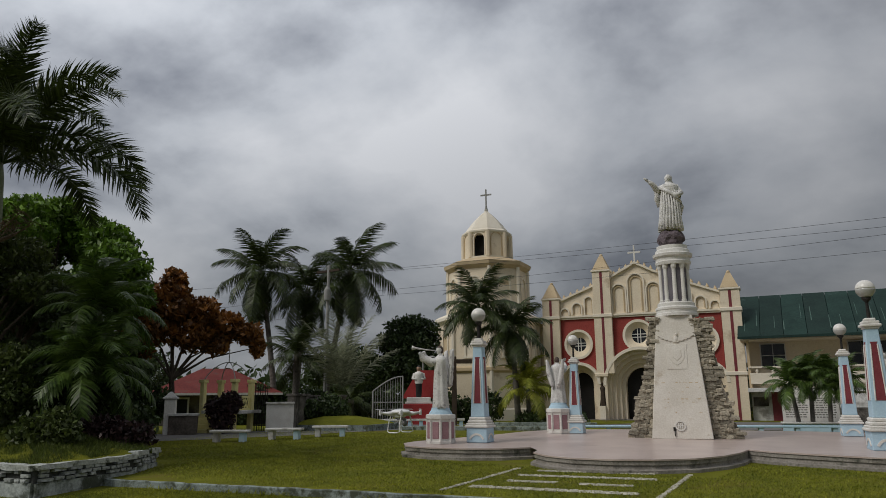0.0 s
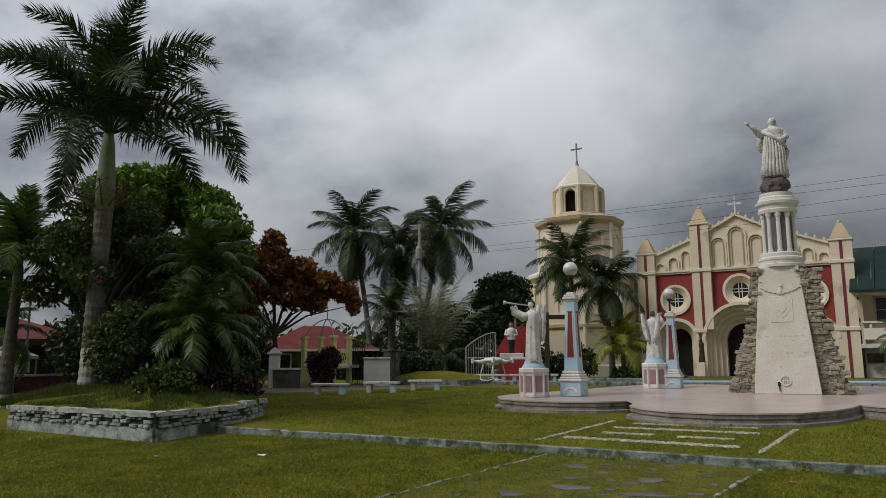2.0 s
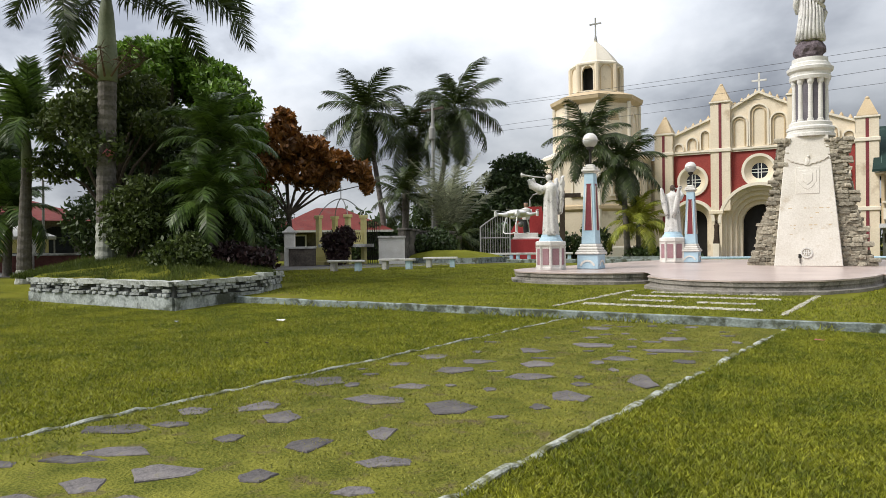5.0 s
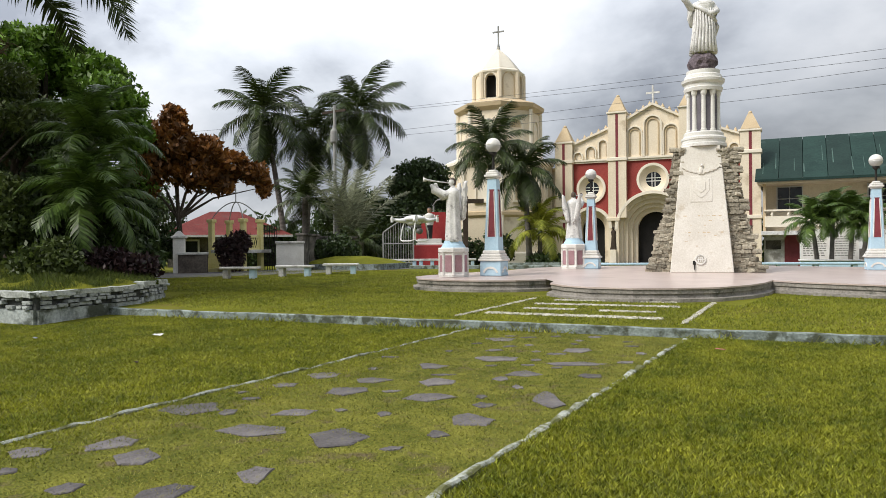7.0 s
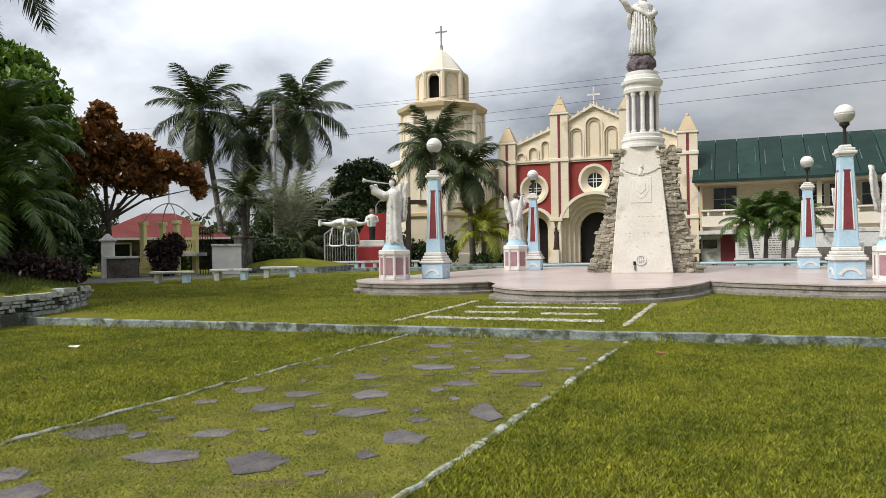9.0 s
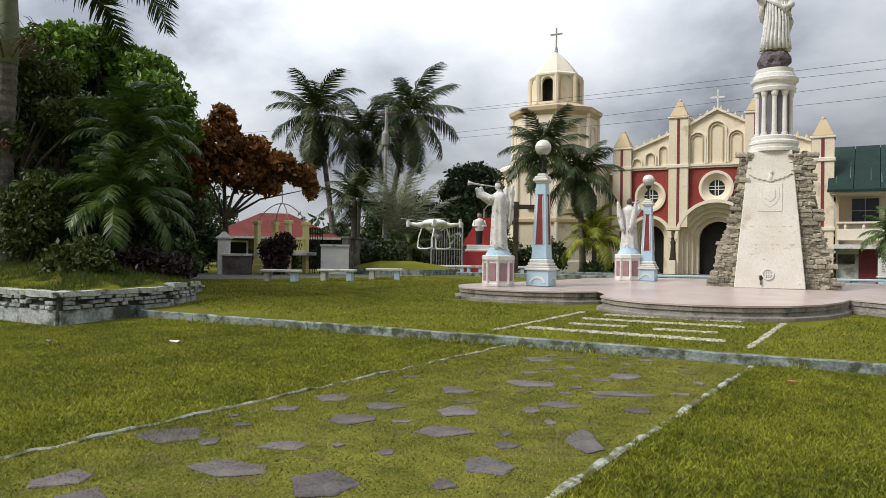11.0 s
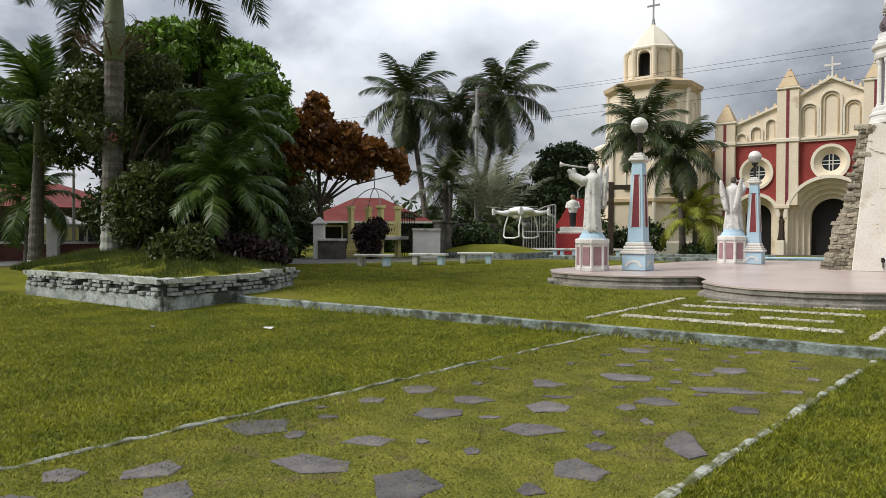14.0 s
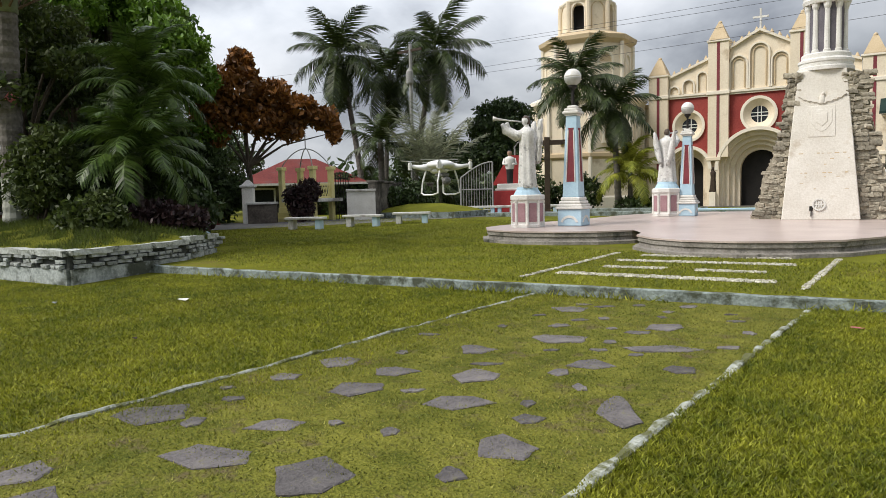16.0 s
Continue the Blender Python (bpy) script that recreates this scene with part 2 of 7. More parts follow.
BRICKRED = material("dark_red_brick", (0.09, 0.035, 0.03), (0.17, 0.07, 0.06), -4.0, 0.9, 0.6, 20.0)
REDTILE = material("red_base", (0.3, 0.03, 0.03), (0.4, 0.05, 0.05), -2.0, 0.6, 0.1, 20.0)
BLACK = material("black_paint", (0.012, 0.012, 0.012), (0.03, 0.03, 0.03), 6.0, 0.6, 0.1, 30.0)
SKIN = material("painted_skin", (0.3, 0.19, 0.13), (0.38, 0.25, 0.18), 6.0, 0.6, 0.1, 30.0)
WOOD = material("dark_cross_wood", (0.03, 0.02, 0.014), (0.07, 0.05, 0.035), 6.0, 0.8, 0.4, 30.0)
PALMBARK = material("palm_bark", (0.075, 0.068, 0.06), (0.19, 0.174, 0.155), 2.5, 0.9, 0.5, 16.0, dirt=(0.05, 0.05, 0.04), dirt_scale=2.5, dirt_cut=0.6)
PALMWASH = material("limewashed_bark", (0.3, 0.31, 0.27), (0.46, 0.47, 0.42), 2.5, 0.9, 0.5, 16.0, dirt=(0.16, 0.17, 0.14), dirt_scale=3.0, dirt_cut=0.55)
CROWNSHAFT = material("crownshaft", (0.16, 0.19, 0.13), (0.25, 0.28, 0.2), 2.0, 0.7, 0.2, 20.0)
BARK = material("dark_bark", (0.045, 0.036, 0.028), (0.11, 0.09, 0.07), 4.0, 0.95, 0.8, 22.0)
FROND = leaf_material("palm_leaf", (0.022, 0.038, 0.01), (0.066, 0.092, 0.023), 0.45, 0.5, 0.15)
FRONDMID = leaf_material("areca_leaf", (0.042, 0.08, 0.016), (0.115, 0.18, 0.037), 0.42, 0.5, 0.25)
FRONDLIGHT = leaf_material("young_palm_leaf", (0.18, 0.22, 0.025), (0.42, 0.42, 0.07), 0.5, 0.4, 0.3)
FRONDPALE = leaf_material("pale_palm_leaf", (0.17, 0.19, 0.12), (0.32, 0.34, 0.23), 0.5, 0.4, 0.3)
LEAFGREEN = leaf_material("mango_leaf", (0.065, 0.135, 0.013), (0.165, 0.28, 0.034), 0.45, 0.5, 0.2)
LEAFDARK = leaf_material("dark_leaf", (0.026, 0.048, 0.015), (0.068, 0.102, 0.032), 0.48, 0.5, 0.18)
LEAFRUST = leaf_material("rust_leaf", (0.1, 0.046, 0.016), (0.31, 0.13, 0.028), 0.5, 0.55, 0.2)
LEAFOLIVE = leaf_material("olive_leaf", (0.035, 0.058, 0.012), (0.095, 0.125, 0.028), 0.55, 0.5, 0.2)
STALK = material("dry_stalk", (0.07, 0.045, 0.03), (0.16, 0.11, 0.07), 6.0, 0.8, 0.2, 30.0)
LEAFPURPLE = leaf_material("purple_leaf", (0.022, 0.012, 0.013), (0.05, 0.025, 0.025), 0.5, 0.4, 0.15)
DRONEWHITE = material("white_plastic", (0.7, 0.7, 0.7), (0.78, 0.78, 0.78), 4.0, 0.35, 0, 30.0, spec=0.5)
DRONEGREY = material("grey_plastic", (0.1, 0.1, 0.1), (0.18, 0.18, 0.18), 4.0, 0.4, 0, 30.0)
PINK = material("pink_paper", (0.7, 0.2, 0.26), (0.8, 0.28, 0.34), 9.0, 0.8, 0.1, 30.0)
INK = material("sign_ink", (0.12, 0.11, 0.1), (0.2, 0.19, 0.17), 9.0, 0.8, 0, 30.0)
WIRE = material("cable", (0.02, 0.02, 0.022), (0.04, 0.04, 0.042), 5.0, 0.6, 0, 30.0)
POLEGREY = material("pole_concrete", (0.25, 0.25, 0.24), (0.38, 0.38, 0.37), 2.0, 0.85, 0.3, 20.0)

# ---- mesh helpers ----
def mesh_object(name, bm, mat, parent=None, label="", smooth=False):
    me = bpy.data.meshes.new(name)
    bmesh.ops.recalc_face_normals(bm, faces=bm.faces)
    bm.to_mesh(me)
    bm.free()
    me.materials.append(mat)
    if smooth:
        me.shade_smooth()
    ob = new(name, me)
    ob.parent = parent
    if label:
        tagged(ob, label)
    return ob


def part(name, bm, mat, parent, label="", smooth=False):
    return mesh_object(name, bm, mat, parent, label, smooth)


def thing(name, m, label, category, group=""):
    ob = new(name)
    ob.empty_display_size = 0.3
    ob.matrix_world = m
    return tagged(ob, label, category, group)


def raw(name, verts, faces, mat, parent=None, smooth=False):
    me = bpy.data.meshes.new(name)
    me.from_pydata([tuple(v) for v in verts], [], faces)
    me.materials.append(mat)
    if smooth:
        me.shade_smooth()
    ob = new(name, me)
    ob.parent = parent
    return ob


def box(bm, x0, x1, y0, y1, z0, z1, bevel=0.0, taper=0.0):
    c = ((x0 + x1) / 2, (y0 + y1) / 2, (z0 + z1) / 2)
    r = bmesh.ops.create_cube(bm, size=1, matrix=Matrix.Translation(c) @ Matrix.Diagonal((x1 - x0, y1 - y0, z1 - z0, 1)))
    vs = r["verts"]
    if taper:
        for v in vs:
            if v.co.z > c[2]:
                v.co.x = c[0] + (v.co.x - c[0]) * (1 - taper)
                v.co.y = c[1] + (v.co.y - c[1]) * (1 - taper)
    if bevel:
        es = list({e for v in vs for e in v.link_edges})
        bmesh.ops.bevel(bm, geom=es, offset=bevel, segments=1, affect="EDGES")
    return bm


def lathe(bm, profile, seg=16, centre=(0, 0), turn=0.0):
    """profile: rows of radius, z from the foot up; closed at both ends."""
    rings = []
    for r, z in profile:
        rings.append([bm.verts.new((centre[0] + r * math.cos(turn + 2 * math.pi * i / seg), centre[1] + r * math.sin(turn + 2 * math.pi * i / seg), z)) for i in range(seg)])
    for a, b in zip(rings, rings[1:]):
        for i in range(seg):
            bm.faces.new((a[i], a[(i + 1) % seg], b[(i + 1) % seg], b[i]))
    bm.faces.new(rings[0][::-1])
    bm.faces.new(rings[-1])
    return bm


def tube(bm, pts, radii, seg=8):
    pts = [Vector(p) for p in pts]
    if not hasattr(radii, "__len__"):
        radii = [radii] * len(pts)
    rings = []
    for i, p in enumerate(pts):
        d = (pts[min(i + 1, len(pts) - 1)] - pts[max(i - 1, 0)]).normalized()
        q = d.to_track_quat("Z", "Y")
        rings.append([bm.verts.new(p + q @ Vector((radii[i] * math.cos(2 * math.pi * k / seg), radii[i] * math.sin(2 * math.pi * k / seg), 0))) for k in range(seg)])
    for a, b in zip(rings, rings[1:]):
        for k in range(seg):
            bm.faces.new((a[k], a[(k + 1) % seg], b[(k + 1) % seg], b[k]))
    bm.faces.new(rings[0][::-1])
    bm.faces.new(rings[-1])
    return bm


def ball(bm, c, r, sub=2, scale=(1, 1, 1)):
    bmesh.ops.create_icosphere(bm, subdivisions=sub, radius=r, matrix=Matrix.Translation(c) @ Matrix.Diagonal((*scale, 1)))
    return bm


def slab(bm, outline, y0, y1):
    """A flat shape in the x-z plane, outline of (x, z), made solid from y0 to y1."""
    a = [bm.verts.new((x, y0, z)) for x, z in outline]
    b = [bm.verts.new((x, y1, z)) for x, z in outline]
    bm.faces.new(a)
    bm.faces.new(b[::-1])
    n = len(a)
    for i in range(n):
        bm.faces.new((a[i], b[i], b[(i + 1) % n], a[(i + 1) % n]))
    return bm


def plate(bm, outline, z0, z1):
    """A flat shape in plan, outline of (x, y), made solid from z0 to z1."""
    a = [bm.verts.new((x, y, z0)) for x, y in outline]
    b = [bm.verts.new((x, y, z1)) for x, y in outline]
    bm.faces.new(a[::-1])
    bm.faces.new(b)
    n = len(a)
    for i in range(n):
        bm.faces.new((a[i], a[(i + 1) % n], b[(i + 1) % n], b[i]))
    return bm


def arc(cx, cz, r, a0, a1, n=14):
    return [(cx + r * math.cos(radians(a0 + (a1 - a0) * i / n)), cz + r * math.sin(radians(a0 + (a1 - a0) * i / n))) for i in range(n + 1)]


def ring_xz(bm, cx, cz, r0, r1, y0, y1, a0=0, a1=360, n=32):
    """An arch or ring of (r0..r1) facing -y."""
    outer, inner = arc(cx, cz, r1, a0, a1, n), arc(cx, cz, r0, a0, a1, n)
    for i in range(n):
        q = [outer[i], outer[i + 1], inner[i + 1], inner[i]]
        slab(bm, q, y0, y1)
    bmesh.ops.remove_doubles(bm, verts=bm.verts, dist=0.0005)
    return bm


SLOPE = math.tan(radians(1.2))


def kerb_y(x):
    return 10.03 + 0.228 * x


def ground(x, y, upper=None):
    """Height of the ground: the lawn climbs gently, steps up at the kerb and sinks behind the plaza."""
    s = -0.5 * (x - 0.5) + 0.866 * (y - 0.5)
    z = SLOPE * max(-6.0, min(24.0, s))
    if upper if upper is not None else y > kerb_y(x):
        z += 0.12
    if y > 26:
        z -= min(1.0, (y - 26) / 16) * 0.35
    return z
# ---- ground ----
def steps(*runs):
    out = []
    for a, b, n in runs:
        out += [a + (b - a) * k / n for k in range(n)]
    return out + [runs[-1][1]]


def build_ground():
    # the sheet dips by the kerb's height in front of the kerb line
    xs = steps((-1500, -200, 4), (-200, -60, 7), (-60, -30, 10), (-30, 12, 84), (12, 60, 12), (60, 200, 7), (200, 1500, 4))
    ts = steps((-1500, -100, 4), (-100, -12, 8), (-12, -0.02, 24), (-0.02, 0.10, 1), (0.10, 30, 60), (30, 60, 10), (60, 200, 6), (200, 1500, 4))
    verts, faces = [], []
    for t in ts:
        for x in xs:
            y = kerb_y(max(-40, min(30, x))) + t
            verts.append((x, y, ground(x, y, t > 0.05)))
    n = len(xs)
    for j in range(len(ts) - 1):
        for i in range(n - 1):
            a = j * n + i
            faces.append((a, a + 1, a + n + 1, a + n))
    ob = raw("ground", verts, faces, LAWN, smooth=False)
    ob.data.shade_smooth()
    tagged(ob, "green mown lawn rising gently towards the plaza", "lawn", kind="structure")


def strip(name, p0, p1, half, z0, z1, mat, label, wobble=0.02, seg=40, parent=None):
    """A long low kerb along the ground from p0 to p1."""
    bm = bmesh.new()
    rnd = random.Random(len(label) * 7 + int(p0[0] * 10))
    d = Vector((p1[0] - p0[0], p1[1] - p0[1])).normalized()
    nrm = Vector((-d.y, d.x))
    rows = []
    for k in range(seg + 1):
        x, y = p0[0] + (p1[0] - p0[0]) * k / seg, p0[1] + (p1[1] - p0[1]) * k / seg
        g = ground(x, y, False)
        w = half * (1 + rnd.uniform(-1, 1) * wobble * 6)
        dz = rnd.uniform(-1, 1) * wobble * 0.4
        row = [bm.verts.new((x + nrm.x * s, y + nrm.y * s, g + z)) for s, z in ((-w, z0), (-w, z1 + dz - 0.012), (-w + 0.015, z1 + dz), (w - 0.015, z1 + dz), (w, z1 + dz - 0.012), (w, z0))]
        rows.append(row)
    for a, b in zip(rows, rows[1:]):
        for i in range(5):
            bm.faces.new((a[i], a[i + 1], b[i + 1], b[i]))
    bm.faces.new(rows[0]); bm.faces.new(rows[-1][::-1])
    ob = mesh_object(name, bm, mat, parent)
    return tagged(ob, label, kind="structure") if parent is None else ob


build_ground()
strip("kerb", (-11.6, kerb_y(-11.6)), (26, kerb_y(26)), 0.05, -0.1, 0.125, KERB, "weathered pale blue-green concrete kerb across the lawn", seg=120)
strip("path_edging", (-4.29, -3.5), (-4.73, kerb_y(-4.73) - 0.12), 0.02, -0.05, 0.026, WORNWHITE, "thin worn concrete edging along the stone path", 0.04, 90)
strip("path_edging", (-1.05, -3.5), (-1.74, kerb_y(-1.74) - 0.12), 0.034, -0.05, 0.025, WORNWHITE, "worn whitewashed concrete edging along the stone path", 0.05, 90)


def worn_path():
    verts, faces = [], []
    nx, ny = 10, 60
    for j in range(ny + 1):
        for i in range(nx + 1):
            u, v = i / nx, j / ny
            x0, x1 = -4.26 - 0.44 * v, -1.1 - 0.62 * v
            x = x0 + (x1 - x0) * u
            y = -3.5 + (kerb_y(x) - 0.1 + 3.5) * v
            verts.append((x, y, ground(x, y, False) + 0.008))
    for j in range(ny):
        for i in range(nx):
            a = j * (nx + 1) + i
            faces.append((a, a + 1, a + nx + 2, a + nx + 1))
    ob = raw("path", verts, faces, PATHGRASS, smooth=True)
    return tagged(ob, "grassy path with worn yellowish turf between flat stones", "path", kind="structure")


PATH_BED = worn_path()


def stone_outline(rnd, rx, ry, n=8):
    """An angular outline: a few corners joined by ragged straight sides."""
    turn = rnd.uniform(0, 6.28)
    corners = []
    for k in range(n - 3):
        a = turn + 2 * math.pi * (k + rnd.uniform(-0.28, 0.28)) / (n - 3)
        r = rnd.uniform(0.85, 1.22)
        corners.append((rx * r * math.cos(a), ry * r * math.sin(a)))
    pts = []
    for (ax, ay), (bx, by) in zip(corners, corners[1:] + corners[:1]):
        for u in (0.0, 0.33, 0.67):
            q = 1 + (rnd.uniform(-0.07, 0.07) if u else 0)
            pts.append(((ax + (bx - ax) * u) * q, (ay + (by - ay) * u) * q))
    return pts


def flagstones():
    rnd = random.Random(5)
    # a loose pattern: rows across the path with gaps, each stone its own size and turn
    placed = [(-2.59, 3.64, 0.23, 0.25), (-3.26, 3.42, 0.28, 0.19), (-3.83, 2.69, 0.18, 0.21), (-2.05, 4.51, 0.22, 0.18), (-1.83, 5.43, 0.14, 0.35), (-3.37, 3.97, 0.17, 0.11), (-4.2, 3.59, 0.3, 0.22), (-3.54, 4.78, 0.22, 0.18),
              (-2.75, 4.96, 0.22, 0.15), (-3.03, 5.53, 0.17, 0.2), (-4.22, 5.21, 0.19, 0.18), (-3.62, 5.26, 0.2, 0.13), (-3.57, 6.17, 0.18, 0.16), (-3.17, 6.91, 0.28, 0.2), (-2.51, 6.29, 0.19, 0.14), (-2.26, 7.08, 0.34, 0.15),
              (-2.62, 7.89, 0.21, 0.18), (-1.89, 6.53, 0.14, 0.12), (-3.82, 8.2, 0.22, 0.15), (-2.05, 4.06, 0.08, 0.1), (-4.2, 4.67, 0.14, 0.12), (-2.2, 4.97, 0.1, 0.08), (-3.84, 3.68, 0.08, 0.1), (-2.73, 4.31, 0.06, 0.08)]
    y = -3.0
    while y < 9.1:
        for q in range(7):
            x = -4.2 + 0.42 * q + rnd.uniform(-0.2, 0.2) + (0.25 if int(y * 2) % 2 else 0)
            yy = y + rnd.uniform(-0.18, 0.18)
            k = 1.0 if y > 3.2 else 1.9
            rx, ry = k * rnd.uniform(0.05, 0.14), k * rnd.uniform(0.04, 0.1)
            if x > -1.8 or x - rx < -4.2 - 0.035 * (yy + 3.5) or yy > kerb_y(x) - 0.35 or rnd.random() < 0.15:
                continue
            if all(abs(x - px) > rx + prx + 0.05 or abs(yy - py) > ry + pry + 0.06 for px, py, prx, pry in placed):
                placed.append((x, yy, rx, ry))
        y += 0.32
    for x, y, rx, ry in placed:
        bm = bmesh.new()
        out = stone_outline(rnd, rx, ry)
        low = [bm.verts.new((a, b, -0.05)) for a, b in out]
        mid = [bm.verts.new((a, b, 0.006)) for a, b in out]
        top = [bm.verts.new((a * 0.93, b * 0.93, 0.012 + rnd.uniform(-0.003, 0.003))) for a, b in out]
        n = len(out)
        for lo, hi in ((low, mid), (mid, top)):
            for i in range(n):
                bm.faces.new((lo[i], lo[(i + 1) % n], hi[(i + 1) % n], hi[i]))
        bm.faces.new(top)
        ob = part("stone", bm, STONE, PATH_BED)
        ob.location = (x, y, ground(x, y, False) + 0.004)
        ob.rotation_euler = (rnd.uniform(-0.02, 0.02), rnd.uniform(-0.02, 0.02), radians(41) + rnd.uniform(-0.15, 0.15))


flagstones()


def pebble_band(name, p0, p1, width, n, label):
    """A band of pale pebbles set in the turf from p0 to p1."""
    rnd = random.Random(int(abs(p0[0] * 100 + p1[1] * 31)))
    verts, faces = [], []
    base = [(1, 0, 0), (0.5, 0.87, 0), (-0.5, 0.87, 0), (-1, 0, 0), (-0.5, -0.87, 0), (0.5, -0.87, 0)]
    d = Vector((p1[0] - p0[0], p1[1] - p0[1]))
    nrm = Vector((-d.y, d.x)).normalized()
    for _ in range(n):
        u, w = rnd.random(), rnd.uniform(-0.5, 0.5) * width
        x, y = p0[0] + d.x * u + nrm.x * w, p0[1] + d.y * u + nrm.y * w
        z, r = ground(x, y, True) + 0.004, rnd.uniform(0.016, 0.032)
        a, k = rnd.uniform(0, 3.14), len(verts)
        for s, h in ((1, 0), (0.62, 0.6)):
            for bx, by, _ in base:
                X, Y = bx * r * s * 1.3, by * r * s * 0.85
                verts.append((x + X * math.cos(a) - Y * math.sin(a), y + X * math.sin(a) + Y * math.cos(a), z + h * r))
        for i in range(6):
            faces.append((k + i, k + (i + 1) % 6, k + 6 + (i + 1) % 6, k + 6 + i))
        faces.append(tuple(k + 6 + i for i in range(6)))
    ob = raw(name, verts, faces, PEBBLE)
    return tagged(ob, label, "pebbles", "pebble bands in the upper lawn", kind="stuff")


for p0, p1, w, n in (((-5.07, 9.96), (-2.37, 10.5), 0.2, 800), ((-4.84, 10.86), (-3.98, 11.06), 0.15, 210), ((-3.57, 11.1), (-2.72, 11.3), 0.15, 210),
                     ((-5.02, 11.65), (-2.6, 12.28), 0.16, 560), ((-5.0, 12.42), (-4.09, 12.68), 0.14, 190), ((-3.7, 12.78), (-2.85, 13.0), 0.14, 190)):
    pebble_band("pebble_band", p0, p1, w, n, "band of pale pebbles set across the turf path")
for p0, p1 in (((-5.27, 9.35), (-5.5, 12.6)), ((-1.95, 10.1), (-2.25, 13.2))):
    pebble_band("pebble_edging", p0, p1, 0.06, 240, "narrow edging of pale pebbles beside the turf path")


# ---- plaza ----
PLAZA_Z = 0.38 - 0.12
PLAZA = [(-9.35, 14.5), (-9.3, 13.95), (-8.85, 13.4), (-8.1, 13.28), (-7.3, 13.45), (-6.6, 13.85), (-6.15, 14.4), (-5.85, 15.05), (-5.68, 14.5), (-5.58, 13.8), (-5.45, 13.35),
         (-5.0, 12.95), (-4.4, 12.75), (-3.6, 12.85), (-2.9, 13.2), (-2.3, 13.75), (-1.95, 14.5), (-1.8, 15.3), (-1.75, 16.1), (-1.1, 15.85), (-0.3, 15.7), (0.6, 15.55), (1.6, 15.7),
         (2.4, 16.1), (2.9, 16.9), (3.0, 18.0), (2.7, 19.6), (2.2, 21.2), (1.4, 22.3), (0.2, 22.7), (-1.6, 22.5), (-4.0, 21.9), (-6.5, 21.0), (-8.0, 20.1), (-8.5, 18.9), (-8.7, 17.0), (-9.1, 15.6)]


def plaza_top(x, y):
    return ground(x, y, True) + PLAZA_Z


def build_plaza():
    bm = bmesh.new()
    n = len(PLAZA)
    normals = []
    for i in range(n):
        a, b, c = Vector(PLAZA[i - 1]), Vector(PLAZA[i]), Vector(PLAZA[(i + 1) % n])
        u, w = (b - a).normalized(), (c - b).normalized()
        normals.append(Vector((u.y + w.y, -u.x - w.x)).normalized())
    def ring(dz, off):
        out = []
        for (x, y), d in zip(PLAZA, normals):
            X, Y = x + d.x * off, y + d.y * off
            out.append(bm.verts.new((X, Y, ground(X, Y, True) + dz)))
        return out
    rows = [ring(-0.1, 0.14), ring(0.06, 0.14), ring(0.075, 0.03), ring(0.14, 0.02), ring(0.15, 0.05), ring(PLAZA_Z - 0.01, 0.05)]
    for a, b in zip(rows, rows[1:]):
        for i in range(n):
            bm.faces.new((a[i], a[(i + 1) % n], b[(i + 1) % n], b[i]))
    side = mesh_object("plaza_edge", bm, PLINTH)
    tagged(side, "weathered stepped stone edge round the plaza", kind="structure")
    bm = bmesh.new()
    top = [bm.verts.new((x + d.x * 0.07, y + d.y * 0.07, plaza_top(x, y))) for (x, y), d in zip(PLAZA, normals)]
    low = [bm.verts.new((v.co.x, v.co.y, v.co.z - 0.03)) for v in top]
    f = bm.faces.new(top)
    for i in range(n):
        bm.faces.new((low[i], low[(i + 1) % n], top[(i + 1) % n], top[i]))
    bmesh.ops.triangulate(bm, faces=[f])
    tagged(mesh_object("plaza", bm, PAVING), "pinkish polished paving of the raised plaza", "paving", kind="structure")


build_plaza()


# ---- planter with palms ----
PLANTER = [(-15.95, 5.06), (-11.2, 5.86), (-11.85, 8.15), (-12.6, 9.2), (-17.6, 8.9)]


def wall_frame(p0, p1):
    d = Vector((p1[0] - p0[0], p1[1] - p0[1]))
    return d.length, math.degrees(math.atan2(d.y, d.x))


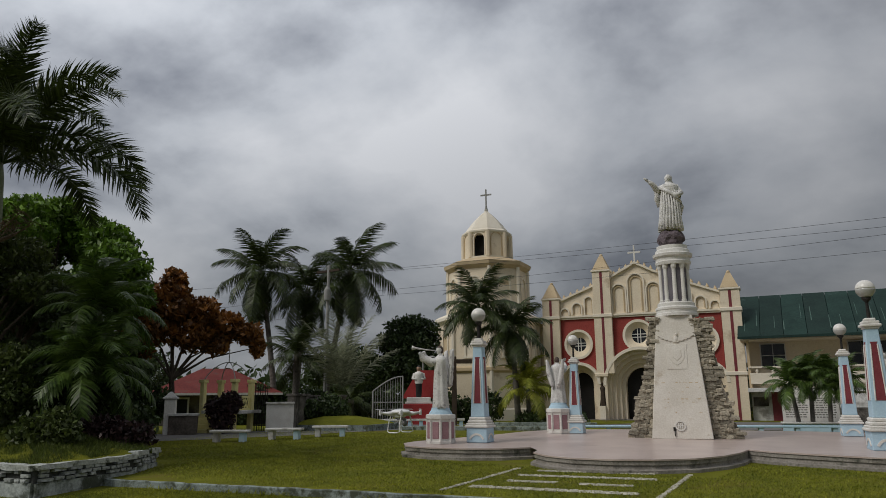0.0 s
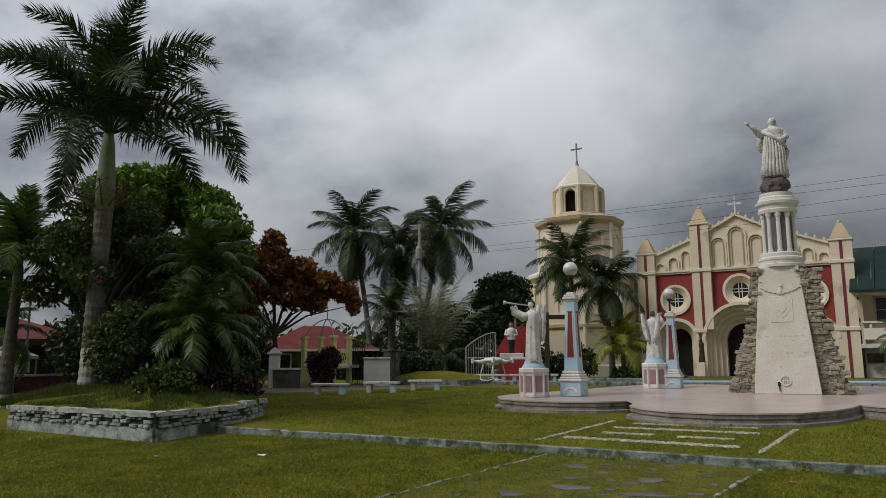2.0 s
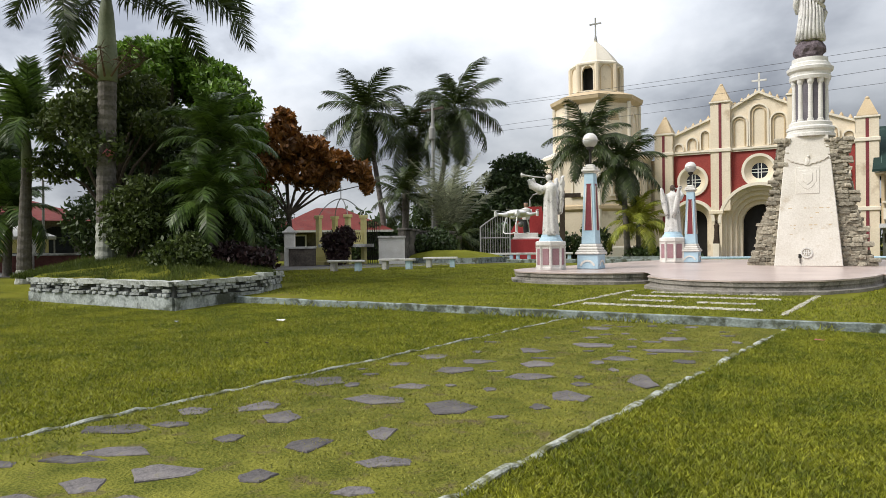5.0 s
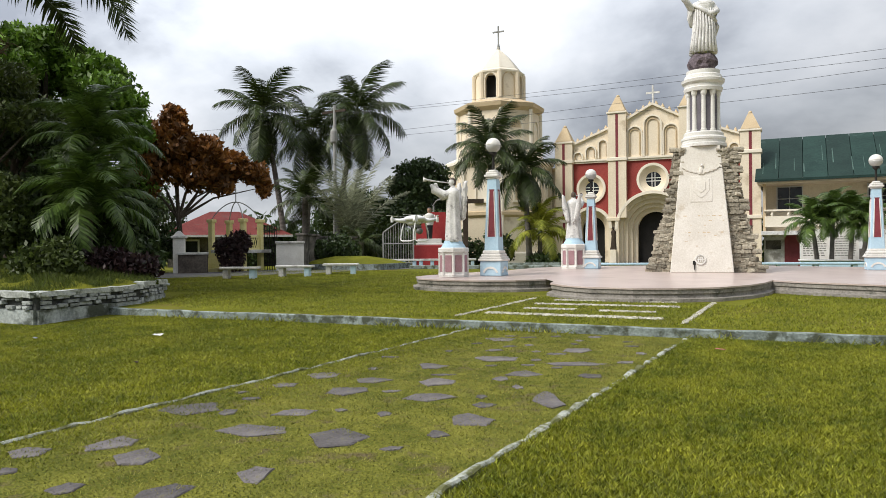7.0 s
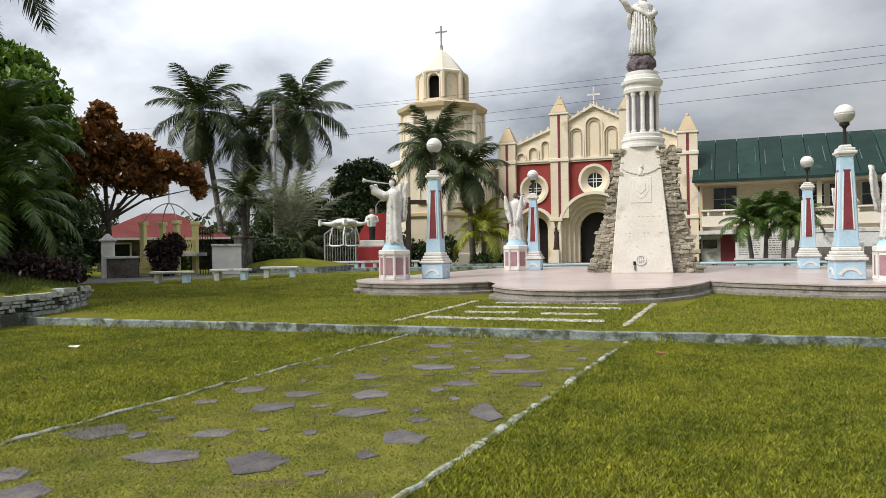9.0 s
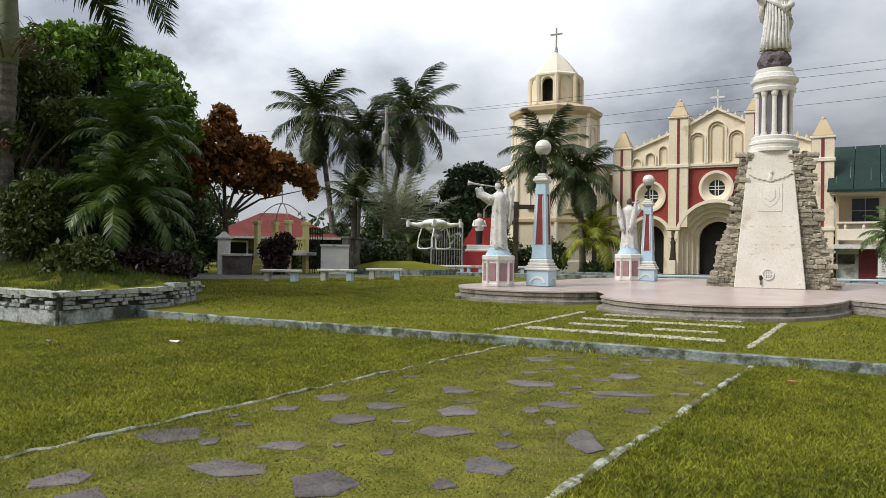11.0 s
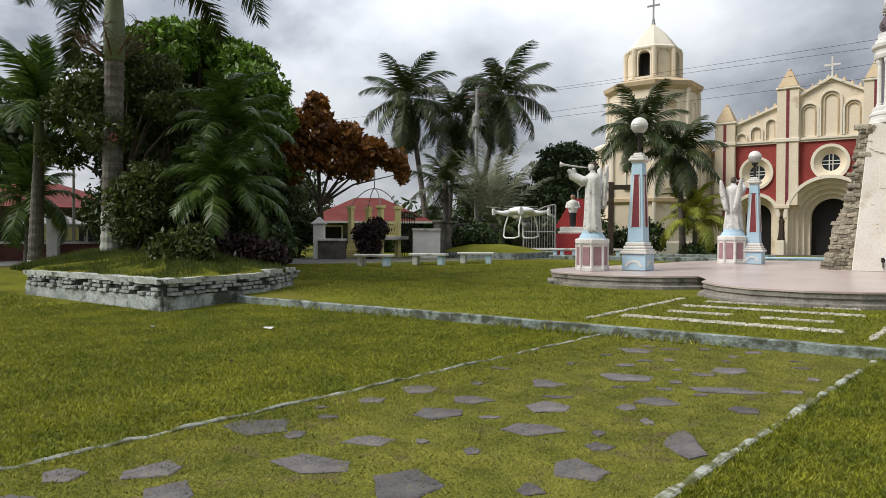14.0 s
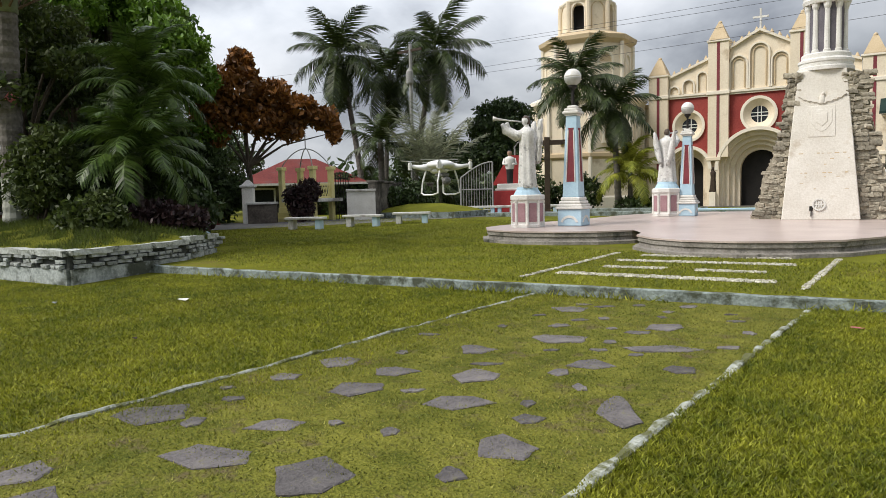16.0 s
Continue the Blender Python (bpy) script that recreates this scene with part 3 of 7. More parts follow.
def build_planter():
    planter = thing("planter", pose(-14.5, 7, ground(-14.5, 7, False)), "raised planter walled with rough grey-white stones", "planter")
    inv = planter.matrix_world.inverted()
    rnd = random.Random(3)
    h = 0.52
    brick_meshes = []
    for w in (0.12, 0.19, 0.28):
        bm = bmesh.new()
        box(bm, -w / 2, w / 2, -0.06, 0.06, 0, 0.062, 0.01)
        for v in bm.verts:
            v.co += Vector((rnd.uniform(-0.012, 0.012), rnd.uniform(-0.012, 0.012), rnd.uniform(-0.006, 0.006)))
        me = bpy.data.meshes.new("brick")
        bm.to_mesh(me); bm.free(); me.materials.append(PLANTERSTONE)
        brick_meshes.append((w, me))
    def rel(x, y, z):
        return inv @ Vector((x, y, z))
    for a, b in ((0, 1), (1, 2), (2, 3)):
        p0, p1 = PLANTER[a], PLANTER[b]
        L, ang = wall_frame(p0, p1)
        z = min(ground(*p0, False), ground(*p1, False)) - 0.05
        m = pose(p0[0], p0[1], z, 0, 0, ang)
        for nm, y0, y1, z0, z1, mat in (("base_course", -0.05, 0.12, 0, 0.29, PLANTERBASE), ("wall_core", 0.0, 0.12, 0.29, h, PLANTERDARK), ("coping", -0.09, 0.14, h - 0.02, h + 0.07, PLANTERCAP)):
            bm = bmesh.new()
            box(bm, 0, L, y0, y1, z0, z1)
            bmesh.ops.subdivide_edges(bm, edges=[e for e in bm.edges if abs(e.verts[0].co.x - e.verts[1].co.x) > 0.1], cuts=max(3, int(L / 0.2)))
            for v in bm.verts:
                v.co += Vector((0, rnd.uniform(-0.012, 0.012), rnd.uniform(-0.012, 0.012)))
            ob = part(nm, bm, mat, planter)
            ob.matrix_local = inv @ m
        zz = 0.3
        while zz < h - 0.05:
            u = rnd.uniform(0, 0.2)
            while u < L - 0.15:
                w, me = rnd.choice(brick_meshes)
                if u + w > L:
                    break
                if rnd.random() < 0.9:
                    ob = new("brick", me)
                    ob.parent = planter
                    ob.matrix_local = inv @ m @ pose(u + w / 2, -0.015 + rnd.uniform(-0.03, 0.02), zz + rnd.uniform(-0.008, 0.008), 0, rnd.uniform(-2.5, 2.5), rnd.uniform(-4, 4))
                u += w + rnd.uniform(0.02, 0.11)
            zz += 0.073
    # soil mound
    bm = bmesh.new()
    rows = []
    c = Vector((-14.3, 7.2))
    for s in (1.0, 0.93, 0.8, 0.6, 0.35, 0.1):
        ring = []
        for k in range(40):
            u = k / 40 * 5
            i = int(u)
            p = Vector(PLANTER[i]).lerp(Vector(PLANTER[(i + 1) % 5]), u - i)
            q = c + (p - c) * (s * 0.99)
            z = ground(q.x, q.y, False) + 0.5 + 0.32 * (1 - s) ** 0.8 + (rnd.uniform(-0.03, 0.04) if s < 0.99 else 0)
            ring.append(bm.verts.new(rel(q.x, q.y, z)))
        rows.append(ring)
    for a, b in zip(rows, rows[1:]):
        for k in range(40):
            bm.faces.new((a[k], a[(k + 1) % 40], b[(k + 1) % 40], b[k]))
    bm.faces.new(rows[-1])
    part("soil", bm, LAWN, planter, "grassy mound of soil", True)
    # the low second tier behind
    p0, p1 = (-13.5, 9.15), (-14.1, 10.4)
    low = thing("low_planter_wall", pose(p0[0] - 1.6, p0[1] + 0.2, ground(-14, 9.5, True) - 0.05, 0, 0, 22), "low broken stone planter wall on the grass", "wall")
    for k in range(2):
        for q in range(7):
            bm = bmesh.new()
            box(bm, -0.13, 0.13, -0.16, 0.16, 0, 0.1, 0.015)
            ob = part("stone", bm, PLANTERSTONE, low)
            ob.location = (q * 0.28 - 0.35 + k * 0.1, 0, k * 0.11)
    bm = bmesh.new()
    box(bm, -0.5, 1.6, -0.2, 0.2, 0.22, 0.27, 0.01)
    part("coping", bm, PLANTERBASE, low)


build_planter()


# ---- road ----
def build_road():
    pts = [(-40, -6), (-28, 4.6), (-22.3, 10.8), (-19.6, 14.6), (-17.6, 18.2), (-16.9, 22), (-17.5, 30)]
    for nm, half, mat, lift, lab in [("road", 1.7, ASPHALT, 0.012, "grey worn concrete road behind the benches")]:
        verts, faces = [], []
        fine = []
        for a, b in zip(pts, pts[1:]):
            for k in range(8):
                fine.append((a[0] + (b[0] - a[0]) * k / 8, a[1] + (b[1] - a[1]) * k / 8))
        for i, p in enumerate(fine):
            q = fine[min(i + 1, len(fine) - 1)]; r = fine[max(0, i - 1)]
            d = Vector((q[0] - r[0], q[1] - r[1])).normalized()
            for s in (-half, -half / 2, 0, half / 2, half):
                x, y = p[0] - d.y * s, p[1] + d.x * s
                verts.append((x, y, ground(x, y) + lift))
        for i in range(len(fine) - 1):
            for k in range(4):
                a = i * 5 + k
                faces.append((a, a + 1, a + 6, a + 5))
        tagged(raw(nm, verts, faces, mat, smooth=True), lab, "road", kind="structure")
    # forecourt in front of the church
    verts, faces = [], []
    xs, ys = steps((-11.5, 30, 22)), steps((27.5, 46, 14))
    for y in ys:
        for x in xs:
            verts.append((x, y + 0.15 * x, ground(x, y + 0.15 * x) + 0.012))
    n = len(xs)
    for j in range(len(ys) - 1):
        for i in range(n - 1):
            a = j * n + i
            faces.append((a, a + 1, a + n + 1, a + n))
    tagged(raw("forecourt", verts, faces, ASPHALT, smooth=True), "grey paved forecourt of the church", "paving", kind="structure")


build_road()
# ---- monument ----
def draped_figure(bm, h, lean=0.0, seg=20, folds=7, width=0.2):
    """A robed standing figure of height h: robe with folds, shoulders, neck and head."""
    prof = [(1.0, 0.0), (1.06, 0.03), (0.98, 0.12), (0.9, 0.3), (0.84, 0.48), (0.8, 0.58), (0.84, 0.7), (0.92, 0.765), (0.76, 0.81), (0.42, 0.84), (0.27, 0.86), (0.3, 0.875)]
    rings = []
    for k, (r, z) in enumerate(prof):
        ring = []
        for i in range(seg * 2):
            a = 2 * math.pi * i / (seg * 2)
            f = 1 + (0.15 * math.sin(folds * a + z * 5 + 0.6 * math.sin(9 * z)) * (0.4 + 0.6 * abs(math.sin(a * 1.5))) if z < 0.7 else 0.02 * math.sin(5 * a))
            ring.append(bm.verts.new((r * f * width * h * 0.62 * math.cos(a) + lean * z * h, r * f * width * h * 0.46 * math.sin(a), z * h)))
        rings.append(ring)
    m = seg * 2
    for a, b in zip(rings, rings[1:]):
        for i in range(m):
            bm.faces.new((a[i], a[(i + 1) % m], b[(i + 1) % m], b[i]))
    bm.faces.new(rings[0][::-1]); bm.faces.new(rings[-1])
    ball(bm, (lean * 0.93 * h, -0.01, 0.93 * h), 0.066 * h, 2, (0.85, 0.95, 1.15))
    return bm


def build_monument():
    m = thing("monument", pose(-3.65, 18.15, plaza_top(-3.65, 18.15), 0, 0, 15), "tall cream pedestal flanked by rubble walls, carrying a white column", "monument")
    # local: front face towards -y at y = 0
    def frustum(bm, w0, w1, y0a, y0b, y1a, y1b, z0, z1):
        v = [bm.verts.new(p) for p in ((-w0, y0a, z0), (w0, y0a, z0), (w0, y1a, z0), (-w0, y1a, z0), (-w1, y0b, z1), (w1, y0b, z1), (w1, y1b, z1), (-w1, y1b, z1))]
        for f in ((0, 1, 5, 4), (1, 2, 6, 5), (2, 3, 7, 6), (3, 0, 4, 7), (4, 5, 6, 7), (3, 2, 1, 0)):
            bm.faces.new([v[i] for i in f])
    bm = bmesh.new()
    frustum(bm, 0.75, 0.46, 0.0, 0.30, 1.5, 1.2, 0.0, 3.2)
    bmesh.ops.bevel(bm, geom=list(bm.edges), offset=0.015, segments=1, affect="EDGES")
    body = part("pedestal", bm, PEDESTAL, m, "cream rendered tapering pedestal with faint scratches")
    lean = math.degrees(math.atan(0.30 / 3.2))
    # relief: eagle, shield and frame on the sloping front
    rel = Matrix.Translation((0, 0, 0)) @ pose(0, 0, 0, -lean)
    bm = bmesh.new()
    box(bm, -0.26, 0.26, -0.012, 0.02, 1.78, 2.44, 0.006)
    ob = part("relief_panel", bm, PEDESTAL, body); ob.matrix_local = rel
    bm = bmesh.new()
    slab(bm, [(-0.2, 2.36), (0.2, 2.36), (0.2, 2.08), (0.1, 1.94), (0, 1.88), (-0.1, 1.94), (-0.2, 2.08)], -0.02, 0.0)
    slab(bm, [(-0.11, 2.28), (0.11, 2.28), (0.11, 2.1), (0, 2.0), (-0.11, 2.1)], -0.032, 0.0)
    bmesh.ops.bevel(bm, geom=list(bm.edges), offset=0.005, segments=1, affect="EDGES")
    ob = part("shield_relief", bm, PEDESTAL, body); ob.matrix_local = rel
    bm = bmesh.new()
    wing = [(0, 2.6), (-0.07, 2.62), (-0.14, 2.68), (-0.22, 2.7), (-0.33, 2.68), (-0.46, 2.67), (-0.39, 2.63), (-0.36, 2.59), (-0.3, 2.59), (-0.27, 2.55), (-0.21, 2.56), (-0.17, 2.52), (-0.1, 2.53), (-0.06, 2.49), (0, 2.49)]
    slab(bm, wing[::-1], -0.03, 0.0)
    slab(bm, [(-x, z) for x, z in wing], -0.03, 0.0)
    ball(bm, (0, -0.02, 2.58), 0.075, 2, (0.8, 0.45, 1.4)); ball(bm, (0.02, -0.03, 2.7), 0.035, 2)
    ob = part("eagle_relief", bm, PEDESTAL, body); ob.matrix_local = rel
    bm = bmesh.new()
    ring_xz(bm, -0.03, 0.33, 0.10, 0.13, -0.03, 0.01)
    for k in (-1, 0, 1):
        box(bm, -0.03 + k * 0.045 - 0.012, -0.03 + k * 0.045 + 0.012, -0.025, 0.01, 0.27, 0.4)
    box(bm, -0.11, 0.05, -0.022, 0.01, 0.32, 0.345)
    ob = part("round_emblem", bm, WHITE, body); ob.matrix_local = rel
    rnd = random.Random(8)
    for z in (1.42, 1.3, 1.18, 1.0, 0.92, 0.78, 0.66):
        x = -0.45 + rnd.uniform(0, 0.1)
        while x < 0.5:
            w = rnd.uniform(0.02, 0.09)
            if rnd.random() < 0.4:
                bm = bmesh.new()
                box(bm, x, x + w, -0.003, 0.01, z, z + rnd.uniform(0.008, 0.025))
                part("faded_scratch", bm, TAN, body).matrix_local = rel
            x += w + rnd.uniform(0.03, 0.12)
    bm = bmesh.new()
    box(bm, -0.21, -0.14, -0.02, 0.02, 0.2, 0.3, 0.01)
    box(bm, -0.185, -0.165, -0.05, 0.0, 0.08, 0.22)
    ob = part("tap", bm, IRON, body, "dark iron tap"); ob.matrix_local = rel
    # rubble walls at both sides, made of single stones in stepped courses
    rnd = random.Random(11)
    meshes = []
    for w, hh in ((0.13, 0.075), (0.18, 0.085), (0.25, 0.085), (0.16, 0.1)):
        for v in range(2):
            bm = bmesh.new()
            box(bm, -w / 2, w / 2, -0.1, 0.1, 0, hh, 0.018)
            for vert in bm.verts:
                vert.co += Vector([rnd.uniform(-0.02, 0.02) for _ in range(3)])
            me = bpy.data.meshes.new("stone")
            bm.to_mesh(me); bm.free(); me.materials.append(RUBBLE)
            meshes.append((w, hh, me))
    for side, foot, head, reach in ((-1, 1.25, 0.6, 0.1), (1, 1.34, 0.78, 0.1)):
        bm = bmesh.new()
        out = [(0.5 * side, 0), (foot * side * 0.97, 0), (foot * side * 0.92, 0.9), (head * side * 0.97 + side * 0.12, 1.9), (head * side * 0.97, 3.1), (0.3 * side, 3.1)]
        slab(bm, out if side > 0 else out[::-1], 0.3, 1.2)
        core = part("rubble_wall", bm, RUBBLE, m, "dark rubble stone wing wall")
        z = 0.0
        while z < 3.1:
            hh = rnd.choice((0.075, 0.09, 0.105))
            edge = foot + (head + 0.12 - foot) * min(1, z / 1.9) if z < 1.9 else head + 0.12 * (3.1 - z) / 1.2
            edge += rnd.uniform(-0.03, 0.07)
            inner = 0.75 - 0.29 * z / 3.2 - 0.1
            x = inner
            while x < edge - 0.08:
                w, h0, me = rnd.choice(meshes)
                ob = new("stone", me)
                ob.parent = core
                ob.matrix_local = pose(side * (x + w / 2), 0.36 + rnd.uniform(-0.035, 0.03), z, rnd.uniform(-2, 2), rnd.uniform(-2, 2), rnd.uniform(-3, 3)) @ Matrix.Diagonal((1.04, 1, hh / h0 * 1.02, 1))
                x += w * 0.97
            y = 0.4
            while y < 1.15:
                w, h0, me = rnd.choice(meshes)
                ob = new("stone", me)
                ob.parent = core
                ob.matrix_local = pose(side * (edge - 0.06 + rnd.uniform(-0.03, 0.03)), y + w / 2, z, rnd.uniform(-4, 4), rnd.uniform(-5, 5), 90 + rnd.uniform(-6, 6)) @ Matrix.Diagonal((1, 1, hh / h0 * 0.97, 1))
                y += w * 0.97
            z += hh
    # column
    cx, cy = 0.08, 0.75
    bm = bmesh.new()
    lathe(bm, [(0.56, 3.2), (0.56, 3.27), (0.53, 3.29), (0.53, 3.36), (0.55, 3.38), (0.55, 3.43), (0.49, 3.47), (0.49, 3.55), (0.46, 3.58)], 36, (cx, cy))
    part("column_base", bm, WHITE, m, smooth=False)
    bm = bmesh.new()
    lathe(bm, [(0.36, 3.56), (0.36, 4.68)], 36, (cx, cy))
    part("column_core", bm, LILAC, m, "lilac-grey painted recesses")
    for k in range(10):
        a = 2 * math.pi * (k + 0.5) / 10
        bm = bmesh.new()
        lathe(bm, [(0.075, 3.57), (0.075, 3.63), (0.058, 3.65), (0.05, 4.48), (0.075, 4.54), (0.085, 4.64)], 10, (cx + 0.37 * math.cos(a), cy + 0.37 * math.sin(a)))
        part("colonnette", bm, WHITE, m)
    bm = bmesh.new()
    lathe(bm, [(0.46, 4.62), (0.48, 4.7), (0.46, 4.73), (0.46, 4.8), (0.52, 4.85), (0.53, 4.92), (0.47, 4.95), (0.45, 5.03), (0.41, 5.06), (0.41, 5.16)], 36, (cx, cy))
    part("capital", bm, WHITE, m)
    bm = bmesh.new()
    ball(bm, (cx, cy, 5.38), 0.36, 3, (1.0, 1.0, 0.78))
    for v in bm.verts:
        n = noise.noise(v.co * 7) * 0.09 + noise.noise(v.co * 16) * 0.05
        v.co += (v.co - Vector((cx, cy, 5.38))).normalized() * n
        if abs(v.co.z - 5.38) > 0.25:
            v.co.z = 5.38 + math.copysign(0.25 + (abs(v.co.z - 5.38) - 0.25) * 0.2, v.co.z - 5.38)
    part("rock", bm, ROCK, m, "dark violet rock under the statue")
    # statue: one mesh, arm stretched out
    bm = bmesh.new()
    h = 1.66
    draped_figure(bm, h, 0.01, 20, 7, 0.3)
    tube(bm, [(-0.17, 0, 1.28), (-0.3, -0.1, 1.2), (-0.42, -0.22, 1.36), (-0.56, -0.32, 1.46)], [0.1, 0.1, 0.075, 0.035], 10)
    tube(bm, [(-0.56, -0.32, 1.46), (-0.64, -0.36, 1.52)], [0.045, 0.02], 8)
    tube(bm, [(-0.3, -0.06, 1.24), (-0.32, -0.05, 0.95), (-0.3, -0.02, 0.72)], [0.1, 0.08, 0.03], 8)
    tube(bm, [(0.18, 0, 1.3), (0.31, -0.02, 1.08), (0.24, -0.18, 0.98), (0.1, -0.22, 1.02)], [0.1, 0.1, 0.08, 0.045], 10)
    tube(bm, [(0.28, 0.02, 1.1), (0.3, 0.03, 0.7), (0.24, 0.02, 0.35)], [0.09, 0.09, 0.04], 8)
    ball(bm, (0.02, 0.035, 1.555), 0.112, 2, (1.0, 0.9, 1.12)); ball(bm, (0.03, 0.06, 1.42), 0.1, 2, (1.15, 0.7, 1.2))
    for k in range(9):
        a = -2.7 + k * 0.27
        c, s = math.cos(a), math.sin(a)
        tube(bm, [(0.24 * c, 0.2 * s, 1.12 + 0.05 * math.sin(k)), (0.27 * c + 0.02, 0.22 * s, 0.7), (0.31 * c, 0.25 * s, 0.3), (0.34 * c, 0.27 * s, 0.02)], [0.02, 0.034, 0.04, 0.05], 6)
    tube(bm, [(-0.2, -0.17, 1.24), (0.0, -0.22, 1.1), (0.2, -0.19, 0.93), (0.3, -0.05, 0.8)], [0.045, 0.055, 0.06, 0.05], 8)
    ob = mesh_object("statue", bm, STATUE, None, smooth=True)
    ob.matrix_world = m.matrix_world @ pose(0.1, 0.75, 5.6)
    tagged(ob, "white painted robed statue with one arm stretched out", "statue")


build_monument()


# ---- lamp posts and angels ----
def lamp_post():
    lp = thing("lamp_post", Matrix(), "light blue tapered concrete lamp post with a white globe", "lamp post", "lamp posts round the monument")
    bm = bmesh.new(); box(bm, -0.27, 0.27, -0.27, 0.27, 0, 0.36, 0.015)
    base = part("base_block", bm, LIGHTBLUE, lp)
    bm = bmesh.new()
    for s in range(4):
        b2 = bmesh.new()
        ring_xz(b2, 0, 0.02, 0.16, 0.21, -0.285, -0.26, 20, 160, 12)
        bmesh.ops.rotate(b2, verts=b2.verts, cent=(0, 0, 0), matrix=Matrix.Rotation(s * math.pi / 2, 3, "Z"))
        me = bpy.data.meshes.new("tmp"); b2.to_mesh(me); b2.free(); bm.from_mesh(me); bpy.data.meshes.remove(me)
    part("base_moulding", bm, WHITE, base)
    bm = bmesh.new()
    box(bm, -0.31, 0.31, -0.31, 0.31, 0.36, 0.42, 0.015); box(bm, -0.28, 0.28, -0.28, 0.28, 0.42, 0.47, 0.015)
    box(bm, -0.25, 0.25, -0.25, 0.25, 0.47, 0.54, 0.02); box(bm, -0.22, 0.22, -0.22, 0.22, 0.54, 0.62, 0.02)
    part("plinth", bm, WHITE, lp, "chipped white mouldings")
    bm = bmesh.new(); box(bm, -0.185, 0.185, -0.185, 0.185, 0.62, 2.36, 0.012, 0.36)
    shaft = part("shaft", bm, LIGHTBLUE, lp)
    for s in range(4):
        bm = bmesh.new()
        t0, t1 = 0.95, 2.05
        y0 = -0.185 + 0.0665 * (t0 - 0.62) / 1.74; y1 = -0.185 + 0.0665 * (t1 - 0.62) / 1.74
        v = [bm.verts.new(p) for p in ((-0.085, y0 - 0.006, t0), (0.085, y0 - 0.006, t0), (0.05, y1 - 0.006, t1), (0.07, y1 - 0.006, t1 + 0.05), (-0.07, y1 - 0.006, t1 + 0.05), (-0.05, y1 - 0.006, t1))]
        f = bm.faces.new(v)
        r = bmesh.ops.extrude_face_region(bm, geom=[f])
        bmesh.ops.translate(bm, verts=[g for g in r["geom"] if isinstance(g, bmesh.types.BMVert)], vec=(0, 0.03, 0))
        bmesh.ops.rotate(bm, verts=bm.verts, cent=(0, 0, 0), matrix=Matrix.Rotation(s * math.pi / 2, 3, "Z"))
        part("maroon_panel", bm, MAROON, shaft, "maroon painted inlay")
        bm = bmesh.new()
        for sx in (-1, 1):
            tube(bm, [(sx * 0.102, y0 - 0.008, t0), (sx * 0.062, y1 - 0.008, t1)], 0.014, 6)
        bmesh.ops.rotate(bm, verts=bm.verts, cent=(0, 0, 0), matrix=Matrix.Rotation(s * math.pi / 2, 3, "Z"))
        part("panel_border", bm, WHITE, shaft)
    bm = bmesh.new()
    box(bm, -0.14, 0.14, -0.14, 0.14, 2.36, 2.4, 0.008); box(bm, -0.18, 0.18, -0.18, 0.18, 2.4, 2.46, 0.015); box(bm, -0.15, 0.15, -0.15, 0.15, 2.46, 2.52, 0.015); box(bm, -0.1, 0.1, -0.1, 0.1, 2.52, 2.58, 0.02)
    part("cap", bm, WHITE, lp)
    bm = bmesh.new()
    lathe(bm, [(0.035, 2.56), (0.03, 2.9), (0.05, 2.93), (0.09, 2.97), (0.09, 3.01)], 14)
    part("stem", bm, IRON, lp, "dark iron stem")
    prof = [(max(0.012, 0.185 * math.cos(radians(-80 + 8 * k))), 3.18 + 0.185 * math.sin(radians(-80 + 8 * k))) for k in range(22)]
    bm = bmesh.new(); lathe(bm, prof[:11], 28)
    part("lower_globe", bm, GLOBEGREY, lp, "greyish lower half of the globe", True)
    bm = bmesh.new(); lathe(bm, prof[10:], 28)
    part("globe", bm, GLOBE, lp, "white opal upper half of the globe", True)
    return lp


LAMPS = [(-7.8, 15.03, 10, 0.985), (-6.89, 19.02, 12, 0.84), (0.79, 17.25, 14, 1.08), (-0.06, 21.2, 12, 0.88)]
first = lamp_post()
x, y, r, s = LAMPS[0]
first.matrix_world = pose(x, y, plaza_top(x, y), 0, 0, r)
for x, y, r, s in LAMPS[1:]:
    copy_thing(first, pose(x, y, plaza_top(x, y), 0, 0, r) @ Matrix.Scale(s, 4))


def angel_pedestal():
    p = thing("angel_pedestal", Matrix(), "white octagonal pedestal with dusty rose panels and a light blue top", "pedestal", "pedestals of the angels")
    bm = bmesh.new(); lathe(bm, [(0.36, 0), (0.36, 0.06), (0.335, 0.07), (0.335, 0.56), (0.37, 0.6), (0.37, 0.68), (0.34, 0.7)], 8, turn=math.pi / 8)
    part("drum", bm, WHITE, p)
    for k in range(8):
        a = 2 * math.pi * k / 8
        bm = bmesh.new(); box(bm, -0.085, 0.085, -0.325, -0.30, 0.12, 0.52, 0.01)
        ob = part("panel", bm, ROSE, p, "dusty rose panel"); ob.matrix_local = pose(0, 0, 0, 0, 0, math.degrees(a) )
        bm = bmesh.new(); lathe(bm, [(0.04, 0.05), (0.03, 0.1), (0.03, 0.52), (0.04, 0.57)], 8, (0.335 * math.cos(a + math.pi / 8), 0.335 * math.sin(a + math.pi / 8)))
        part("corner_column", bm, WHITE, p)
    bm = bmesh.new(); lathe(bm, [(0.3, 0.7), (0.27, 0.76), (0.24, 0.8), (0.22, 0.86)], 20)
    part("blue_top", bm, LIGHTBLUE, p, "light blue painted top")
    return p


